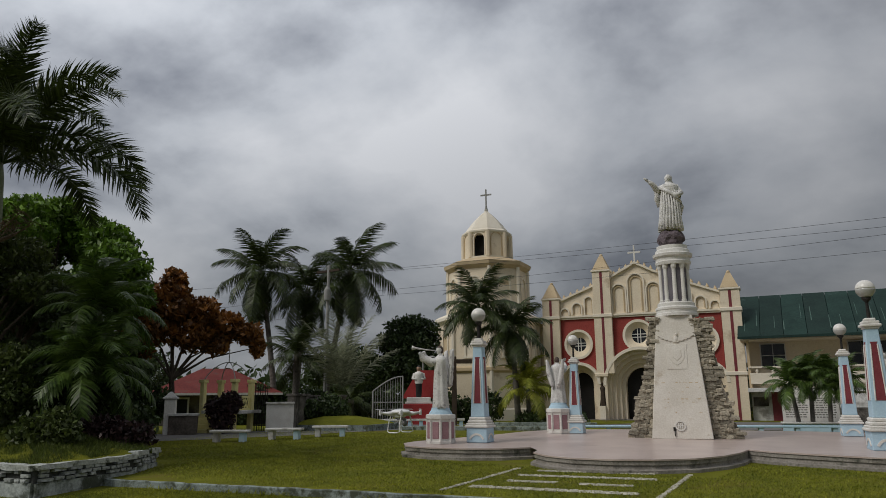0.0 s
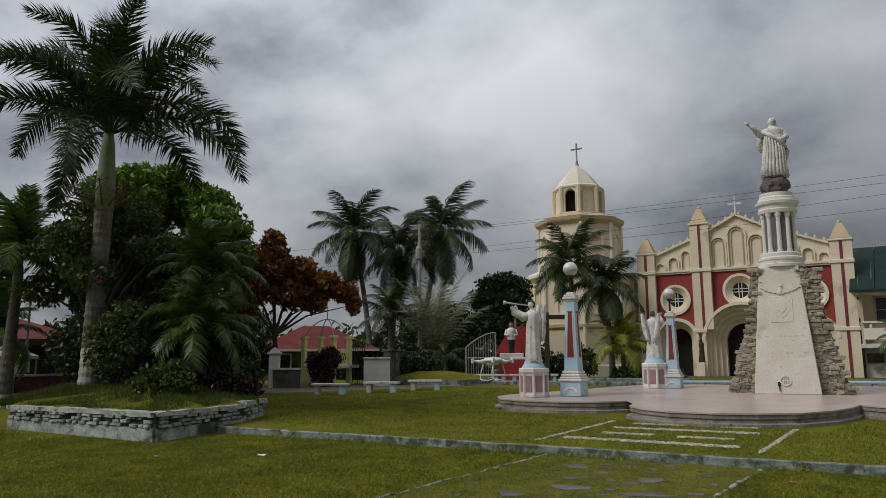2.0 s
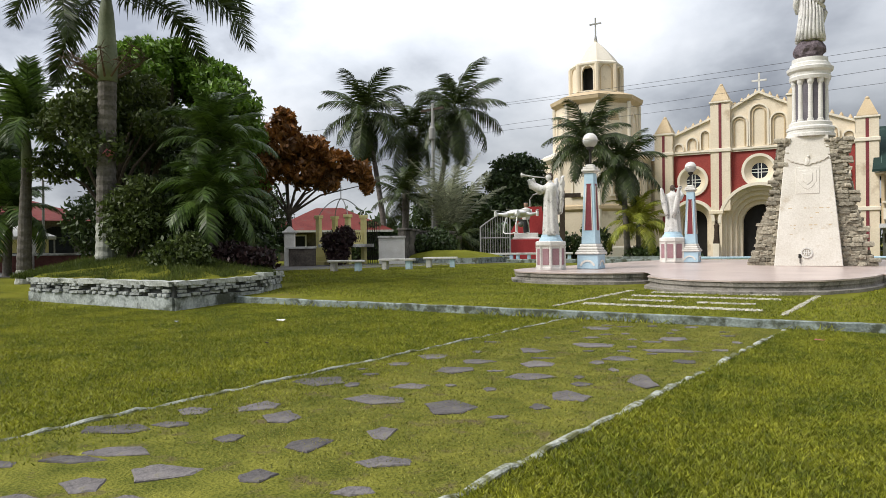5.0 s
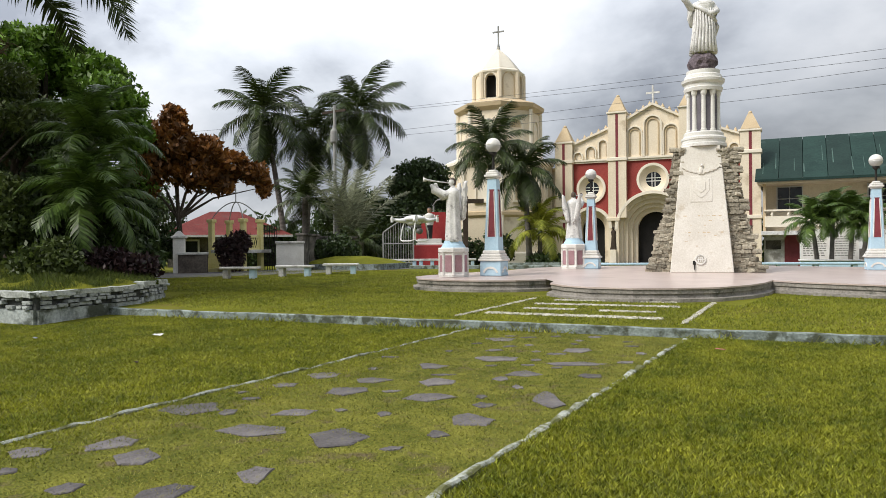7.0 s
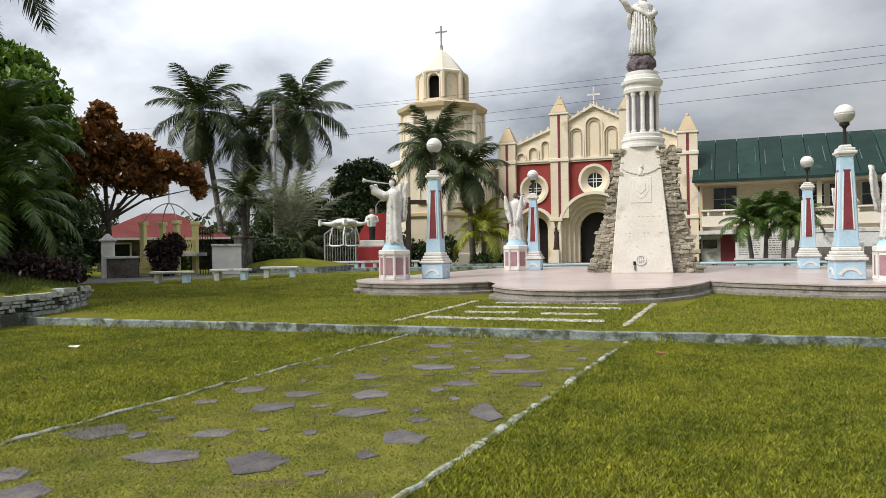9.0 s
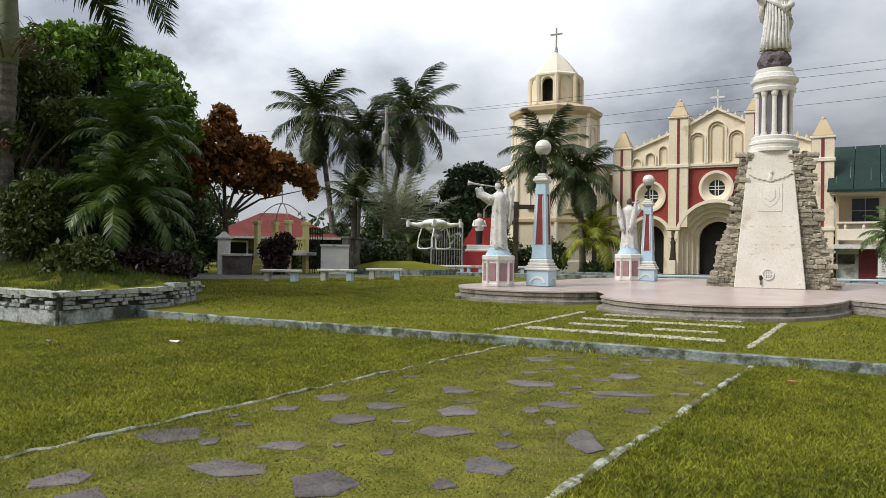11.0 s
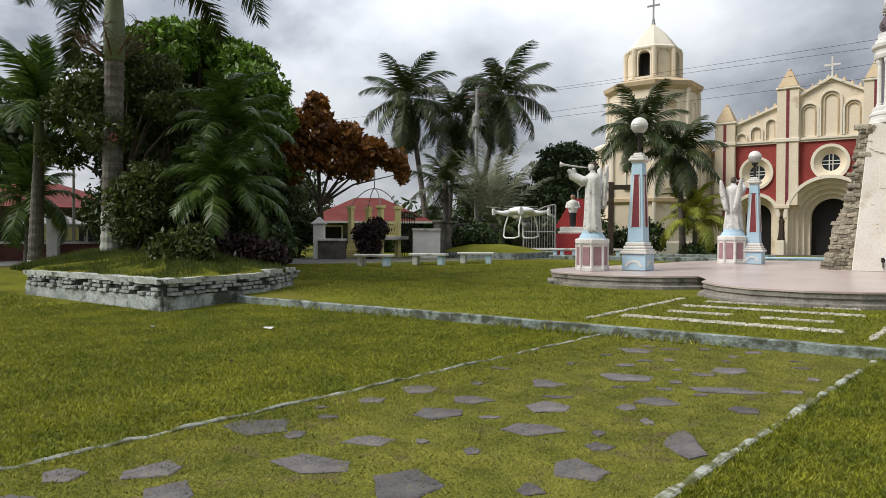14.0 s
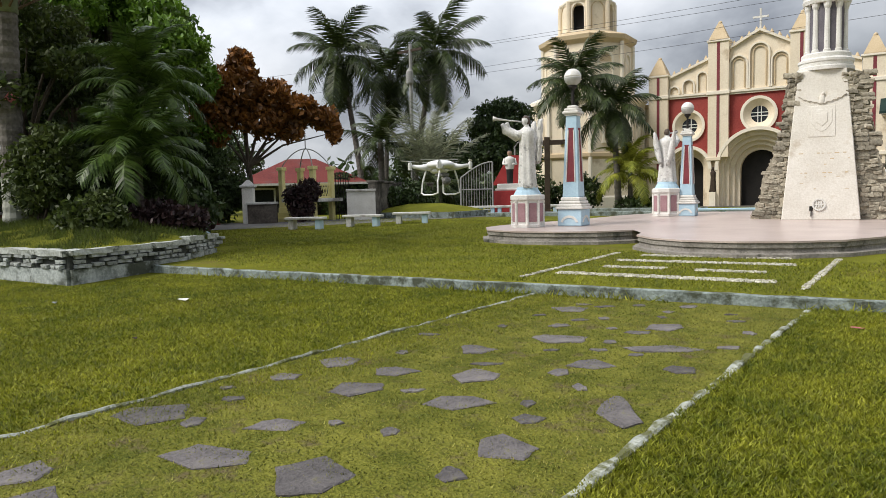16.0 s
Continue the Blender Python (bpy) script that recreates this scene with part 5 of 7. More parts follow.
# ---- school building beside the church ----
def build_hall():
    h = thing("parish_building", pose(-7.0, 46.95, 0.0, 0, 0, 7), "two-storey building with a balcony and a dark green sheet roof", "building")
    L = 30.0
    def P(name, bm, mat, label="", parent=h):
        return part(name, bm, mat, parent, label)
    bm = bmesh.new(); box(bm, 0, L, 1.6, 9, 2.2, 5.6); P("upper_wall", bm, CREAM, "beige upper wall")
    bm = bmesh.new(); box(bm, 0, L, 0.9, 9, -0.4, 2.0); P("lower_wall", bm, WHITEWALL, "pale lower wall")
    bm = bmesh.new(); box(bm, -0.1, L, -0.6, 1.7, 2.0, 2.25, 0.02); P("balcony_floor", bm, WHITEWALL)
    bm = bmesh.new(); box(bm, 0.1, L, -0.35, -0.2, 2.5, 3.15); P("balcony_wall", bm, CREAMTRIM)
    bm = bmesh.new(); box(bm, 0.05, L, -0.4, -0.15, 3.45, 3.55); P("balcony_rail", bm, CREAMTRIM)
    for k in range(26):
        bm = bmesh.new(); lathe(bm, [(0.06, 3.15), (0.09, 3.25), (0.05, 3.45)], 6, (0.5 + k * 0.9, -0.28)); P("baluster", bm, CREAMTRIM)
    bm = bmesh.new(); box(bm, 0.0, 0.16, -0.3, -0.1, 2.2, 5.4); P("corner_post", bm, TAN)
    for x in (6.5, 13, 19.5):
        bm = bmesh.new(); box(bm, x, x + 0.25, -0.3, -0.05, 2.2, 5.4); P("post", bm, CREAM)
    # windows upstairs
    for x in (0.7, 5.6, 7.3, 9.0, 12.5, 14.2, 17):
        bm = bmesh.new(); box(bm, x, x + 1.5, 1.5, 1.62, 3.5, 5.05); w = P("window", bm, WINFRAME, "white framed window")
        for i in range(2):
            for j in range(2):
                bm = bmesh.new(); box(bm, x + 0.07 + i * 0.7, x + 0.73 + i * 0.7, 1.46, 1.52, 3.57 + j * 0.73, 4.25 + j * 0.73); part("pane", bm, GLASSDARK_SHADE, w)
    bm = bmesh.new(); box(bm, 0.1, 0.95, 0.84, 0.92, 1.15, 1.7); P("notice_board", bm, GREYWALL_SHADE)
    bm = bmesh.new(); box(bm, 1.15, 2.15, 0.82, 0.92, -0.3, 2.0); P("door_1", bm, MAROON, "maroon door")
    # roof: sloping sheets with ribs, hip-less, over the balcony
    v0, v1 = (-1.0, 5.25), (3.6, 8.3)
    for k in range(24):
        bm = bmesh.new()
        x0, x1 = -0.4 + k * 1.3, -0.4 + (k + 1) * 1.3
        v = [bm.verts.new(p) for p in ((x0, v0[0], v0[1]), (x1 - 0.03, v0[0], v0[1]), (x1 - 0.03, v1[0], v1[1]), (x0, v1[0], v1[1]))]
        f = bm.faces.new(v)
        r = bmesh.ops.extrude_face_region(bm, geom=[f])
        bmesh.ops.translate(bm, verts=[g for g in r["geom"] if isinstance(g, bmesh.types.BMVert)], vec=(0, 0, 0.06))
        P("roof_sheet", bm, GREENROOF)
    bm = bmesh.new(); slab(bm, [(-0.4, 5.2), (L, 5.2), (L, 5.34), (-0.4, 5.34)], -1.1, -0.98); P("fascia", bm, GREENROOF)
    bm = bmesh.new(); slab(bm, [(-0.35, 5.2), (L, 5.2), (L, 8.2), (-0.35, 8.2)], 3.6, 8.8); P("roof_core", bm, GREENROOF)
    bm = bmesh.new(); box(bm, -0.3, L, -0.9, 1.7, 5.12, 5.2); P("soffit", bm, CREAM)
    rnd = random.Random(4)
    for k in range(30):
        bm = bmesh.new(); x, a = 0.1 + k * 0.75 + rnd.uniform(-0.2, 0.2), rnd.uniform(0.1, 0.45)
        b, w = a + rnd.uniform(0.15, 0.4), rnd.uniform(0.03, 0.07)
        p, q = [(v0[0] + (v1[0] - v0[0]) * u, v0[1] + (v1[1] - v0[1]) * u + 0.07) for u in (a, b)]
        v = [bm.verts.new(c) for c in ((x, *p), (x + w, *p), (x + w * 0.6, *q), (x, *q))]
        f = bm.faces.new(v)
        r = bmesh.ops.extrude_face_region(bm, geom=[f])
        bmesh.ops.translate(bm, verts=[g for g in r["geom"] if isinstance(g, bmesh.types.BMVert)], vec=(0, 0, 0.008))
        P("paint_streak", bm, ROOFSTREAK, "chalky streak of worn paint")
    w = thing("fence_wall", pose(-1.7, 40.0, 0.3, 0, 0, 2), "white painted garden wall with a grey base before the building", "wall")
    bm = bmesh.new(); box(bm, 0, 22, 0, 0.2, 0.9, 1.58, 0.01); part("upper_band", bm, WHITEWALL, w)
    bm = bmesh.new(); box(bm, 0, 22, -0.03, 0.2, -0.3, 0.9); part("base_band", bm, GREYWALL_SHADE, w)


build_hall()


def build_tablets():
    for x in (-2.15, -1.2):
        t = thing("stone_tablet", pose(x - 0.2, 29.4, ground(x, 29.4) - 0.03, 0, 0, 8) @ Matrix.Scale(0.78, 4), "white arched tablet with lines of dark writing", "tablet", "tablets before the building")
        bm = bmesh.new(); slab(bm, [(-0.62, 0.35), (0.62, 0.35), (0.62, 1.3)] + arc(0, 1.3, 0.62, 0, 180, 14)[1:], 0, 0.12)
        board = part("board", bm, WHITE, t)
        bm = bmesh.new(); box(bm, -0.7, 0.7, -0.06, 0.2, 0, 0.38, 0.02); part("foot", bm, BRICKRED, t)
        rnd = random.Random(int(x * 10))
        for k in range(9):
            z = 1.5 - k * 0.11
            u = -0.48
            while u < 0.42:
                w = rnd.uniform(0.06, 0.16)
                bm = bmesh.new(); box(bm, u, min(0.5, u + w), -0.006, 0.005, z, z + 0.045); part("writing_bar", bm, INK, board)
                u += w + 0.04


build_tablets()
# ---- places of the cables and the drone ----
CABLES = [((-24.77, 27.97, 8.45), (9.08, 26.57, 7.2), 0.15), ((-24.77, 27.97, 8.5), (9.08, 26.57, 7.6), 0.15), ((-24.79, 27.96, 7.1), (9.09, 26.58, 6.55), 0.15), ((-24.79, 27.96, 7.3), (9.09, 26.58, 7.2), 0.15),
          ((-24.55, 27.73, 8.4), (-45, 12, 8.2), 1.0), ((-24.55, 27.73, 7.4), (-45, 13, 6.9), 1.0), ((-24.55, 27.73, 6.4), (-46, 14, 5.6), 0.9)]
DRONE_POSE = pose(-3.03, 5.16, 1.68, 0, 0, 85) @ Matrix.Scale(1.15, 4)


# ---- plants ----
def frond_mesh(name, length, rise, droop, leaflet, n, mat, spread=0.0, hang=0.5, width=0.035, ragged=0.15, seed=1, plume=False):
    """A feather leaf along +x: the rib rises and bends down, leaflets on both sides hang."""
    rnd = random.Random(seed)
    verts, faces = [], []
    pts, x, z, k = [], 0.0, 0.0, 16
    for i in range(k + 1):
        t = i / k
        pts.append(Vector((x, 0.06 * math.sin(t * 2.5 + seed) * length * 0.3, z)))
        a = rise - droop * (t ** 1.4)
        x += math.cos(a) * length / k
        z += math.sin(a) * length / k
    def at(t):
        f = t * k
        i = min(k - 1, int(f))
        return pts[i].lerp(pts[i + 1], f - i), (pts[i + 1] - pts[i]).normalized()
    for i in range(k):
        r0, r1 = 0.03 * length / 3 * (1 - i / k) + 0.006, 0.03 * length / 3 * (1 - (i + 1) / k) + 0.006
        b = len(verts)
        for p, r in ((pts[i], r0), (pts[i + 1], r1)):
            verts += [p + Vector((0, r, 0)), p + Vector((0, -r, 0)), p + Vector((0, 0, -r * 1.3))]
        faces += [(b, b + 1, b + 4, b + 3), (b + 1, b + 2, b + 5, b + 4), (b + 2, b, b + 3, b + 5)]
    for i in range(n):
        t = 0.13 + 0.87 * (i + rnd.uniform(-0.3, 0.3)) / n
        t = min(0.99, max(0.1, t))
        p, d = at(t)
        side = Vector((-d.y, d.x, 0)).normalized() if abs(d.z) < 0.99 else Vector((0, 1, 0))
        upv = d.cross(side)
        env = math.sin(math.pi * min(1, 0.18 + 0.78 * t)) ** 0.6
        for s in (-1, 1):
            L = leaflet * env * rnd.uniform(1 - ragged, 1 + ragged)
            tilt = rnd.uniform(-spread, spread)
            w = d * (0.35 + 0.5 * t) + side * s * 0.9 + Vector((0, 0, 1)) * tilt
            if plume:
                phi = rnd.uniform(-0.9, 1.35)
                w = d * (0.5 + 0.5 * t) + side * (s * math.cos(phi)) + upv * math.sin(phi)
            w.normalize()
            tip1 = p + w * L * 0.55 + Vector((0, 0, -hang * L * 0.18))
            tip2 = p + w * L * 0.95 + Vector((0, 0, -hang * L * 0.62))
            ww = width * (0.6 + 0.4 * env)
            b = len(verts)
            verts += [p + d * ww, p - d * ww, tip1 + d * ww * 1.1, tip1 - d * ww * 1.1, tip2]
            faces += [(b, b + 1, b + 3, b + 2), (b + 2, b + 3, b + 4)]
    me = bpy.data.meshes.new(name)
    me.from_pydata([tuple(v) for v in verts], [], faces)
    me.materials.append(mat)
    return me


def palm(name, x, y, z, lean, height, r0, r1, fronds, meshes, label, tilts, shaft=0.0, wash=0.0, seed=1, scale=1.0, nuts=False, category="palm tree"):
    rnd = random.Random(seed)
    t = thing(name, pose(x, y, z), label, category)
    bm = bmesh.new()
    pts, rad = [], []
    n = max(6, int(height * 9))
    for i in range(n + 1):
        u = i / n
        pts.append((lean[0] * u ** 1.3, lean[1] * u ** 1.3, height * u - 0.15))
        rad.append((r0 + (r1 - r0) * u) * (1.12 - 0.12 * min(1, u * 8)) * (1.0 + (0.05 if i % 2 else -0.03)))
    tube(bm, pts, rad, 14)
    trunk = part("trunk", bm, PALMBARK, t, smooth=False)
    if wash:
        bm = bmesh.new()
        k = max(2, int(n * wash / height))
        tube(bm, pts[: k + 1], [r + 0.006 for r in rad[: k + 1]], 14)
        part("limewash", bm, PALMWASH, trunk, "limewashed foot of the trunk")
    top = Vector(pts[-1])
    if shaft:
        bm = bmesh.new()
        tube(bm, [top - Vector((0, 0, 0.1)), top + Vector((0, 0, shaft * 0.3)), top + Vector((0, 0, shaft * 0.8)), top + Vector((0, 0, shaft))], [r1 * 1.08, r1 * 1.12, r1 * 0.8, r1 * 0.5], 14)
        part("crownshaft", bm, CROWNSHAFT, t, "smooth grey-green crownshaft", True)
        top = top + Vector((0, 0, shaft))
    if nuts:
        for k in range(7):
            bm = bmesh.new()
            ball(bm, top + Vector((rnd.uniform(-0.3, 0.3), rnd.uniform(-0.3, 0.3), rnd.uniform(-0.5, -0.2))), 0.12, 2, (0.9, 0.9, 1.15))
            part("coconut", bm, LEAFOLIVE, t)
    for k in range(fronds):
        me = rnd.choice(meshes)
        ob = new("frond", me)
        ob.parent = t
        az = 137.5 * k + rnd.uniform(-14, 14)
        tl = tilts[0] + (tilts[1] - tilts[0]) * ((k + 0.5) / fronds)
        s = scale * rnd.uniform(0.85, 1.1)
        if meshes is ROYAL and k == 0:
            bm = bmesh.new(); tube(bm, [top - Vector((0, 0, 0.2)), top + Vector((0.03, 0.02, 1.2)), top + Vector((0.04, 0.02, 2.6))], [0.05, 0.035, 0.012], 8); part("spear_leaf", bm, FROND, t, "unopened spear leaf")
        ob.matrix_local = Matrix.Translation(top - Vector((0, 0, 0.06))) @ pose(0, 0, 0, 0, 0, az) @ pose(0, 0, 0, rnd.uniform(-18, 18), -tl, 0) @ Matrix.Scale(s, 4)
    return t


def leaves(blobs, n, size, seed, shape=1.8):
    """Leaf quads scattered through the outer parts of ellipsoid clumps."""
    rng = np.random.default_rng(seed)
    w = np.array([b[3] * b[4] * b[5] for b in blobs]) ** 0.67
    pick = rng.choice(len(blobs), n, p=w / w.sum())
    B = np.array(blobs)[pick]
    d = rng.normal(size=(n, 3)); d /= np.linalg.norm(d, axis=1)[:, None]
    r = rng.uniform(0.25, 1.0, n) ** 0.45
    r *= 1 + 0.18 * np.sin(d[:, 0] * 7 + B[:, 0] * 3) * np.sin(d[:, 2] * 6 + B[:, 1])
    c = B[:, :3] + d * r[:, None] * B[:, 3:6]
    a = rng.normal(size=(n, 3)); a[:, 2] -= 0.5; a /= np.linalg.norm(a, axis=1)[:, None]
    q = rng.normal(size=(n, 3)); b = np.cross(a, q); b /= np.linalg.norm(b, axis=1)[:, None]
    s = size * rng.uniform(0.6, 1.3, n)[:, None]
    v = np.stack([c - a * s * shape / 2, c + b * s * 0.42, c + a * s * shape / 2, c - b * s * 0.42], 1).reshape(-1, 3)
    f = np.arange(4 * n).reshape(-1, 4)
    return v, f


def raw_np(name, v, f, mat, parent=None):
    me = bpy.data.meshes.new(name)
    k = f.shape[1]
    me.vertices.add(len(v)); me.vertices.foreach_set("co", v.astype(np.float32).ravel())
    me.loops.add(f.size); me.loops.foreach_set("vertex_index", f.astype(np.int32).ravel())
    me.polygons.add(len(f)); me.polygons.foreach_set("loop_start", np.arange(0, f.size, k, dtype=np.int32))
    me.update(calc_edges=True)
    me.materials.append(mat)
    ob = new(name, me)
    ob.parent = parent
    return ob


def tree(name, x, y, z, trunk_h, trunk_r, blobs, n, size, mat, label, seed, category="tree"):
    t = thing(name, pose(x, y, z), label, category)
    rnd = random.Random(seed)
    bm = bmesh.new()
    tube(bm, [(0, 0, -0.2), (0.06, 0.03, trunk_h * 0.5), (rnd.uniform(-0.2, 0.2), 0, trunk_h)], [trunk_r * 1.3, trunk_r, trunk_r * 0.8], 10)
    part("trunk", bm, BARK, t)
    for b in blobs:
        bm = bmesh.new()
        c = Vector(b[:3])
        mid = Vector((c.x * 0.4, c.y * 0.4, trunk_h + (c.z - trunk_h) * 0.45 + 0.1))
        tube(bm, [(0, 0, trunk_h * 0.9), mid, c], [trunk_r * 0.6, trunk_r * 0.35, trunk_r * 0.1], 6)
        part("limb", bm, BARK, t)
    v, f = leaves(blobs, n, size, seed)
    raw_np("crown", v, f, mat, t)
    return t


def bush(name, x, y, z, blobs, n, size, mat, label, seed):
    t = thing(name, pose(x, y, z), label, "shrub")
    for b in blobs:
        bm = bmesh.new()
        tube(bm, [(0, 0, -0.1), (b[0] * 0.5, b[1] * 0.5, b[2] * 0.5), tuple(b[:3])], [0.04, 0.03, 0.01], 5)
        part("stem", bm, BARK, t)
    v, f = leaves(blobs, n, size, seed)
    raw_np("foliage", v, f, mat, t)
    return t


def spread_blobs(seed, n, rx, ry, z0, z1, s0, s1):
    rnd = random.Random(seed)
    out = []
    for k in range(n):
        a = 2.4 * k + rnd.uniform(-0.4, 0.4)
        u = math.sqrt((k + 0.5) / n)
        z = z1 - (z1 - z0) * (u ** 1.6) * rnd.uniform(0.5, 1.0)
        s = rnd.uniform(s0, s1)
        out.append((rx * u * math.cos(a), ry * u * math.sin(a), z, s, s, s * 0.75))
    return out


ROYAL = [frond_mesh("royal_frond", 3.9, r, d, 0.66, 170, FROND, 0, 0.25, 0.022, 0.2, s, True) for r, d, s in ((0.4, 1.9, 1), (0.35, 1.6, 2), (0.5, 2.3, 3))]
COCO = [frond_mesh("coconut_frond", 4.2, r, d, 0.95, 46, FROND, 0.25, 1.25, 0.042, 0.25, s) for r, d, s in ((0.25, 1.3, 4), (0.15, 1.0, 5), (0.3, 1.7, 6))]
ARECA = [frond_mesh("areca_frond", 2.2, r, d, 0.56, 44, FRONDMID, 0.2, 0.8, 0.03, 0.2, s) for r, d, s in ((0.4, 1.5, 7), (0.5, 1.9, 8))]
YOUNG = [frond_mesh("young_frond", 2.2, 0.4, 1.9, 0.5, 50, FRONDLIGHT, 0.2, 0.8, 0.026, 0.2, 9)]
PALE = [frond_mesh("pale_frond", 3.4, 0.1, 0.75, 0.5, 40, FRONDPALE, 0.5, 0.6, 0.02, 0.2, 10)]

palm("royal_palm", -16.28, 6.83, 1.0, (0.12, 0.05), 4.6, 0.225, 0.205, 19, ROYAL, "tall royal palm with a ringed limewashed trunk", (82, -16), 1.95, 1.15, 21, 1.08)
palm("royal_palm", -20.0, 6.25, 0.5, (0.05, 0.1), 3.3, 0.2, 0.12, 17, ARECA, "slender royal palm with a swollen pale trunk", (88, -25), 0.9, 0.5, 22, 1.0)
palm("areca_palm", -14.15, 8.4, 0.85, (-0.1, 0.1), 1.5, 0.13, 0.1, 30, ARECA, "bushy areca palm in the stone planter", (86, -40), 0.3, 0, 23, 0.76)
palm("areca_palm", -15.2, 8.9, 0.85, (0.1, 0.2), 2.9, 0.12, 0.1, 24, ARECA, "areca palm standing among shrubs in the planter", (86, -40), 0.4, 0, 24, 0.78)
palm("coconut_palm", -28.6, 28.2, 0.5, (-0.8, -0.85), 8.75, 0.19, 0.11, 23, COCO, "tall leaning coconut palm behind the lane", (72, -86), 0, 0, 26, 0.78, True)
palm("coconut_palm", -26.6, 29.8, 0.5, (0.9, 1.15), 8.9, 0.19, 0.11, 24, COCO, "tall coconut palm with a full windblown crown", (72, -88), 0, 0, 27, 0.82, True)
palm("coconut_palm", -29.3, 30.4, 0.5, (0.3, 0.4), 8.0, 0.16, 0.1, 20, COCO, "coconut palm between two taller ones", (75, -84), 0, 0, 28, 0.8, True)
palm("coconut_palm", -24.4, 25.4, 0.55, (-0.1, 0.1), 3.6, 0.17, 0.13, 18, COCO, "young coconut palm by the lane", (82, -45), 0, 0, 29, 0.5)
palm("pale_palm", -22.4, 26.6, 0.6, (0, 0), 1.5, 0.2, 0.2, 18, PALE, "pale fan-like palm with long arching leaves", (88, 46), 0, 0, 30, 1.2)
palm("coconut_palm", -21.3, 25.9, 0.6, (0.1, 0), 1.3, 0.16, 0.13, 12, COCO, "short dark palm below the pale one", (60, -40), 0, 0, 39, 0.4)
palm("royal_palm", -16.2, 29.62, 0.5, (-0.1, 0.1), 5.35, 0.16, 0.11, 24, COCO, "dark palm before the bell tower", (74, -42), 0.6, 0, 31, 0.6)
palm("royal_palm", -14.45, 30.15, 0.5, (-0.3, 0.1), 4.5, 0.16, 0.1, 24, COCO, "dark palm with drooping leaves before the tower", (72, -66), 0.3, 0, 32, 0.56)
palm("young_palm", -14.1, 30.55, 0.5, (0, 0), 1.75, 0.12, 0.09, 20, YOUNG, "small yellow-green palm before the church", (82, -35), 0.1, 0, 33, 0.95)
for k, (dx, dy, h, ln) in enumerate(((-0.65, 0, 1.35, -0.15), (-0.25, 0.2, 1.55, 0.05), (0.3, 0.1, 1.45, 0.1), (0.65, -0.1, 1.35, 0.2))):
    palm("areca_palm", -1.35 + dx, 27.0 + dy, 0.8, (ln, 0), h, 0.08, 0.06, 16, ARECA, "areca palm growing in a pale blue planter box", (82, -40), 0.25, 0, 34 + k, 0.55)


def planter_box():
    t = thing("planter_box", pose(-1.4, 27.0, ground(-1.4, 27.0) - 0.03, 0, 0, 10) @ Matrix.Scale(0.72, 4), "pale blue concrete planter box with palms", "planter")
    for nm, b in (("front", (-1.55, 1.55, -0.6, -0.48)), ("back", (-1.55, 1.55, 0.48, 0.6)), ("side", (-1.55, -1.43, -0.48, 0.48)), ("side", (1.43, 1.55, -0.48, 0.48))):
        bm = bmesh.new(); box(bm, *b, 0, 0.42, 0.01); part(nm, bm, LIGHTBLUE, t)
    bm = bmesh.new(); box(bm, -1.43, 1.43, -0.48, 0.48, 0.1, 0.36); part("soil", bm, BARK, t)
    bm = bmesh.new(); box(bm, -1.62, 1.62, -0.67, 0.67, 0.42, 0.48, 0.01)
    part("rim", bm, WHITEWALL, t)


planter_box()

tree("mango_tree", -23.4, 12.2, 0.55, 2.6, 0.32, spread_blobs(41, 26, 3.1, 3.1, 3.0, 7.9, 0.55, 1.3) + [(1.6, 2.0, 4.9, 0.9, 0.9, 0.8)], 46000, 0.13, LEAFGREEN, "large dense dark green mango tree", 41)
tree("shade_tree", -19.6, 9.4, 0.7, 2.0, 0.2, spread_blobs(42, 12, 1.9, 1.9, 2.0, 4.6, 0.6, 1.1), 13000, 0.1, LEAFDARK, "dark leafy tree behind the planter", 42)
tree("shade_tree", -17.8, 7.6, 0.8, 1.6, 0.12, spread_blobs(43, 14, 1.7, 1.7, 2.4, 5.3, 0.35, 0.75), 12000, 0.085, LEAFOLIVE, "feathery tree with reddish flower heads by the palm", 43)
tree("rust_tree", -21.85, 16.3, 0.6, 2.2, 0.11, [(-0.2, -0.2, 4.7, 1.0, 1.0, 0.9), (-0.7, -0.8, 3.9, 0.9, 0.9, 0.8), (0.6, 0.7, 4.5, 0.7, 0.7, 0.6), (-0.1, -0.1, 5.7, 0.5, 0.5, 0.5), (1.2, 1.5, 4.0, 0.7, 0.7, 0.55), (1.7, 2.1, 3.7, 0.55, 0.55, 0.45), (1.9, 2.4, 3.2, 0.3, 0.3, 0.45), (0.3, 0.5, 3.6, 0.9, 0.9, 0.6), (-1.1, -1.0, 3.2, 0.8, 0.8, 0.6), (1.0, 1.2, 3.3, 0.5, 0.5, 0.4)], 9000, 0.16, LEAFRUST, "almond tree with rust-red leaves", 44)
tree("dark_tree", -24.1, 34.7, 0.4, 2.0, 0.25, spread_blobs(45, 16, 2.1, 2.1, 1.8, 6.0, 0.8, 1.3), 16000, 0.15, LEAFDARK, "dark leafy tree behind the red pedestal", 45)
tree("dark_tree", -30.5, 36.2, 0.4, 2.0, 0.25, spread_blobs(46, 10, 2.2, 2.2, 1.8, 4.2, 1.0, 1.4), 9000, 0.15, LEAFDARK, "dark leafy tree by the church garden", 46)
tree("dark_tree", -33.5, 20.5, 0.6, 2.0, 0.2, spread_blobs(47, 10, 3.0, 3.0, 1.8, 4.2, 1.0, 1.6), 9000, 0.15, LEAFDARK, "dark tree beyond the houses", 47)
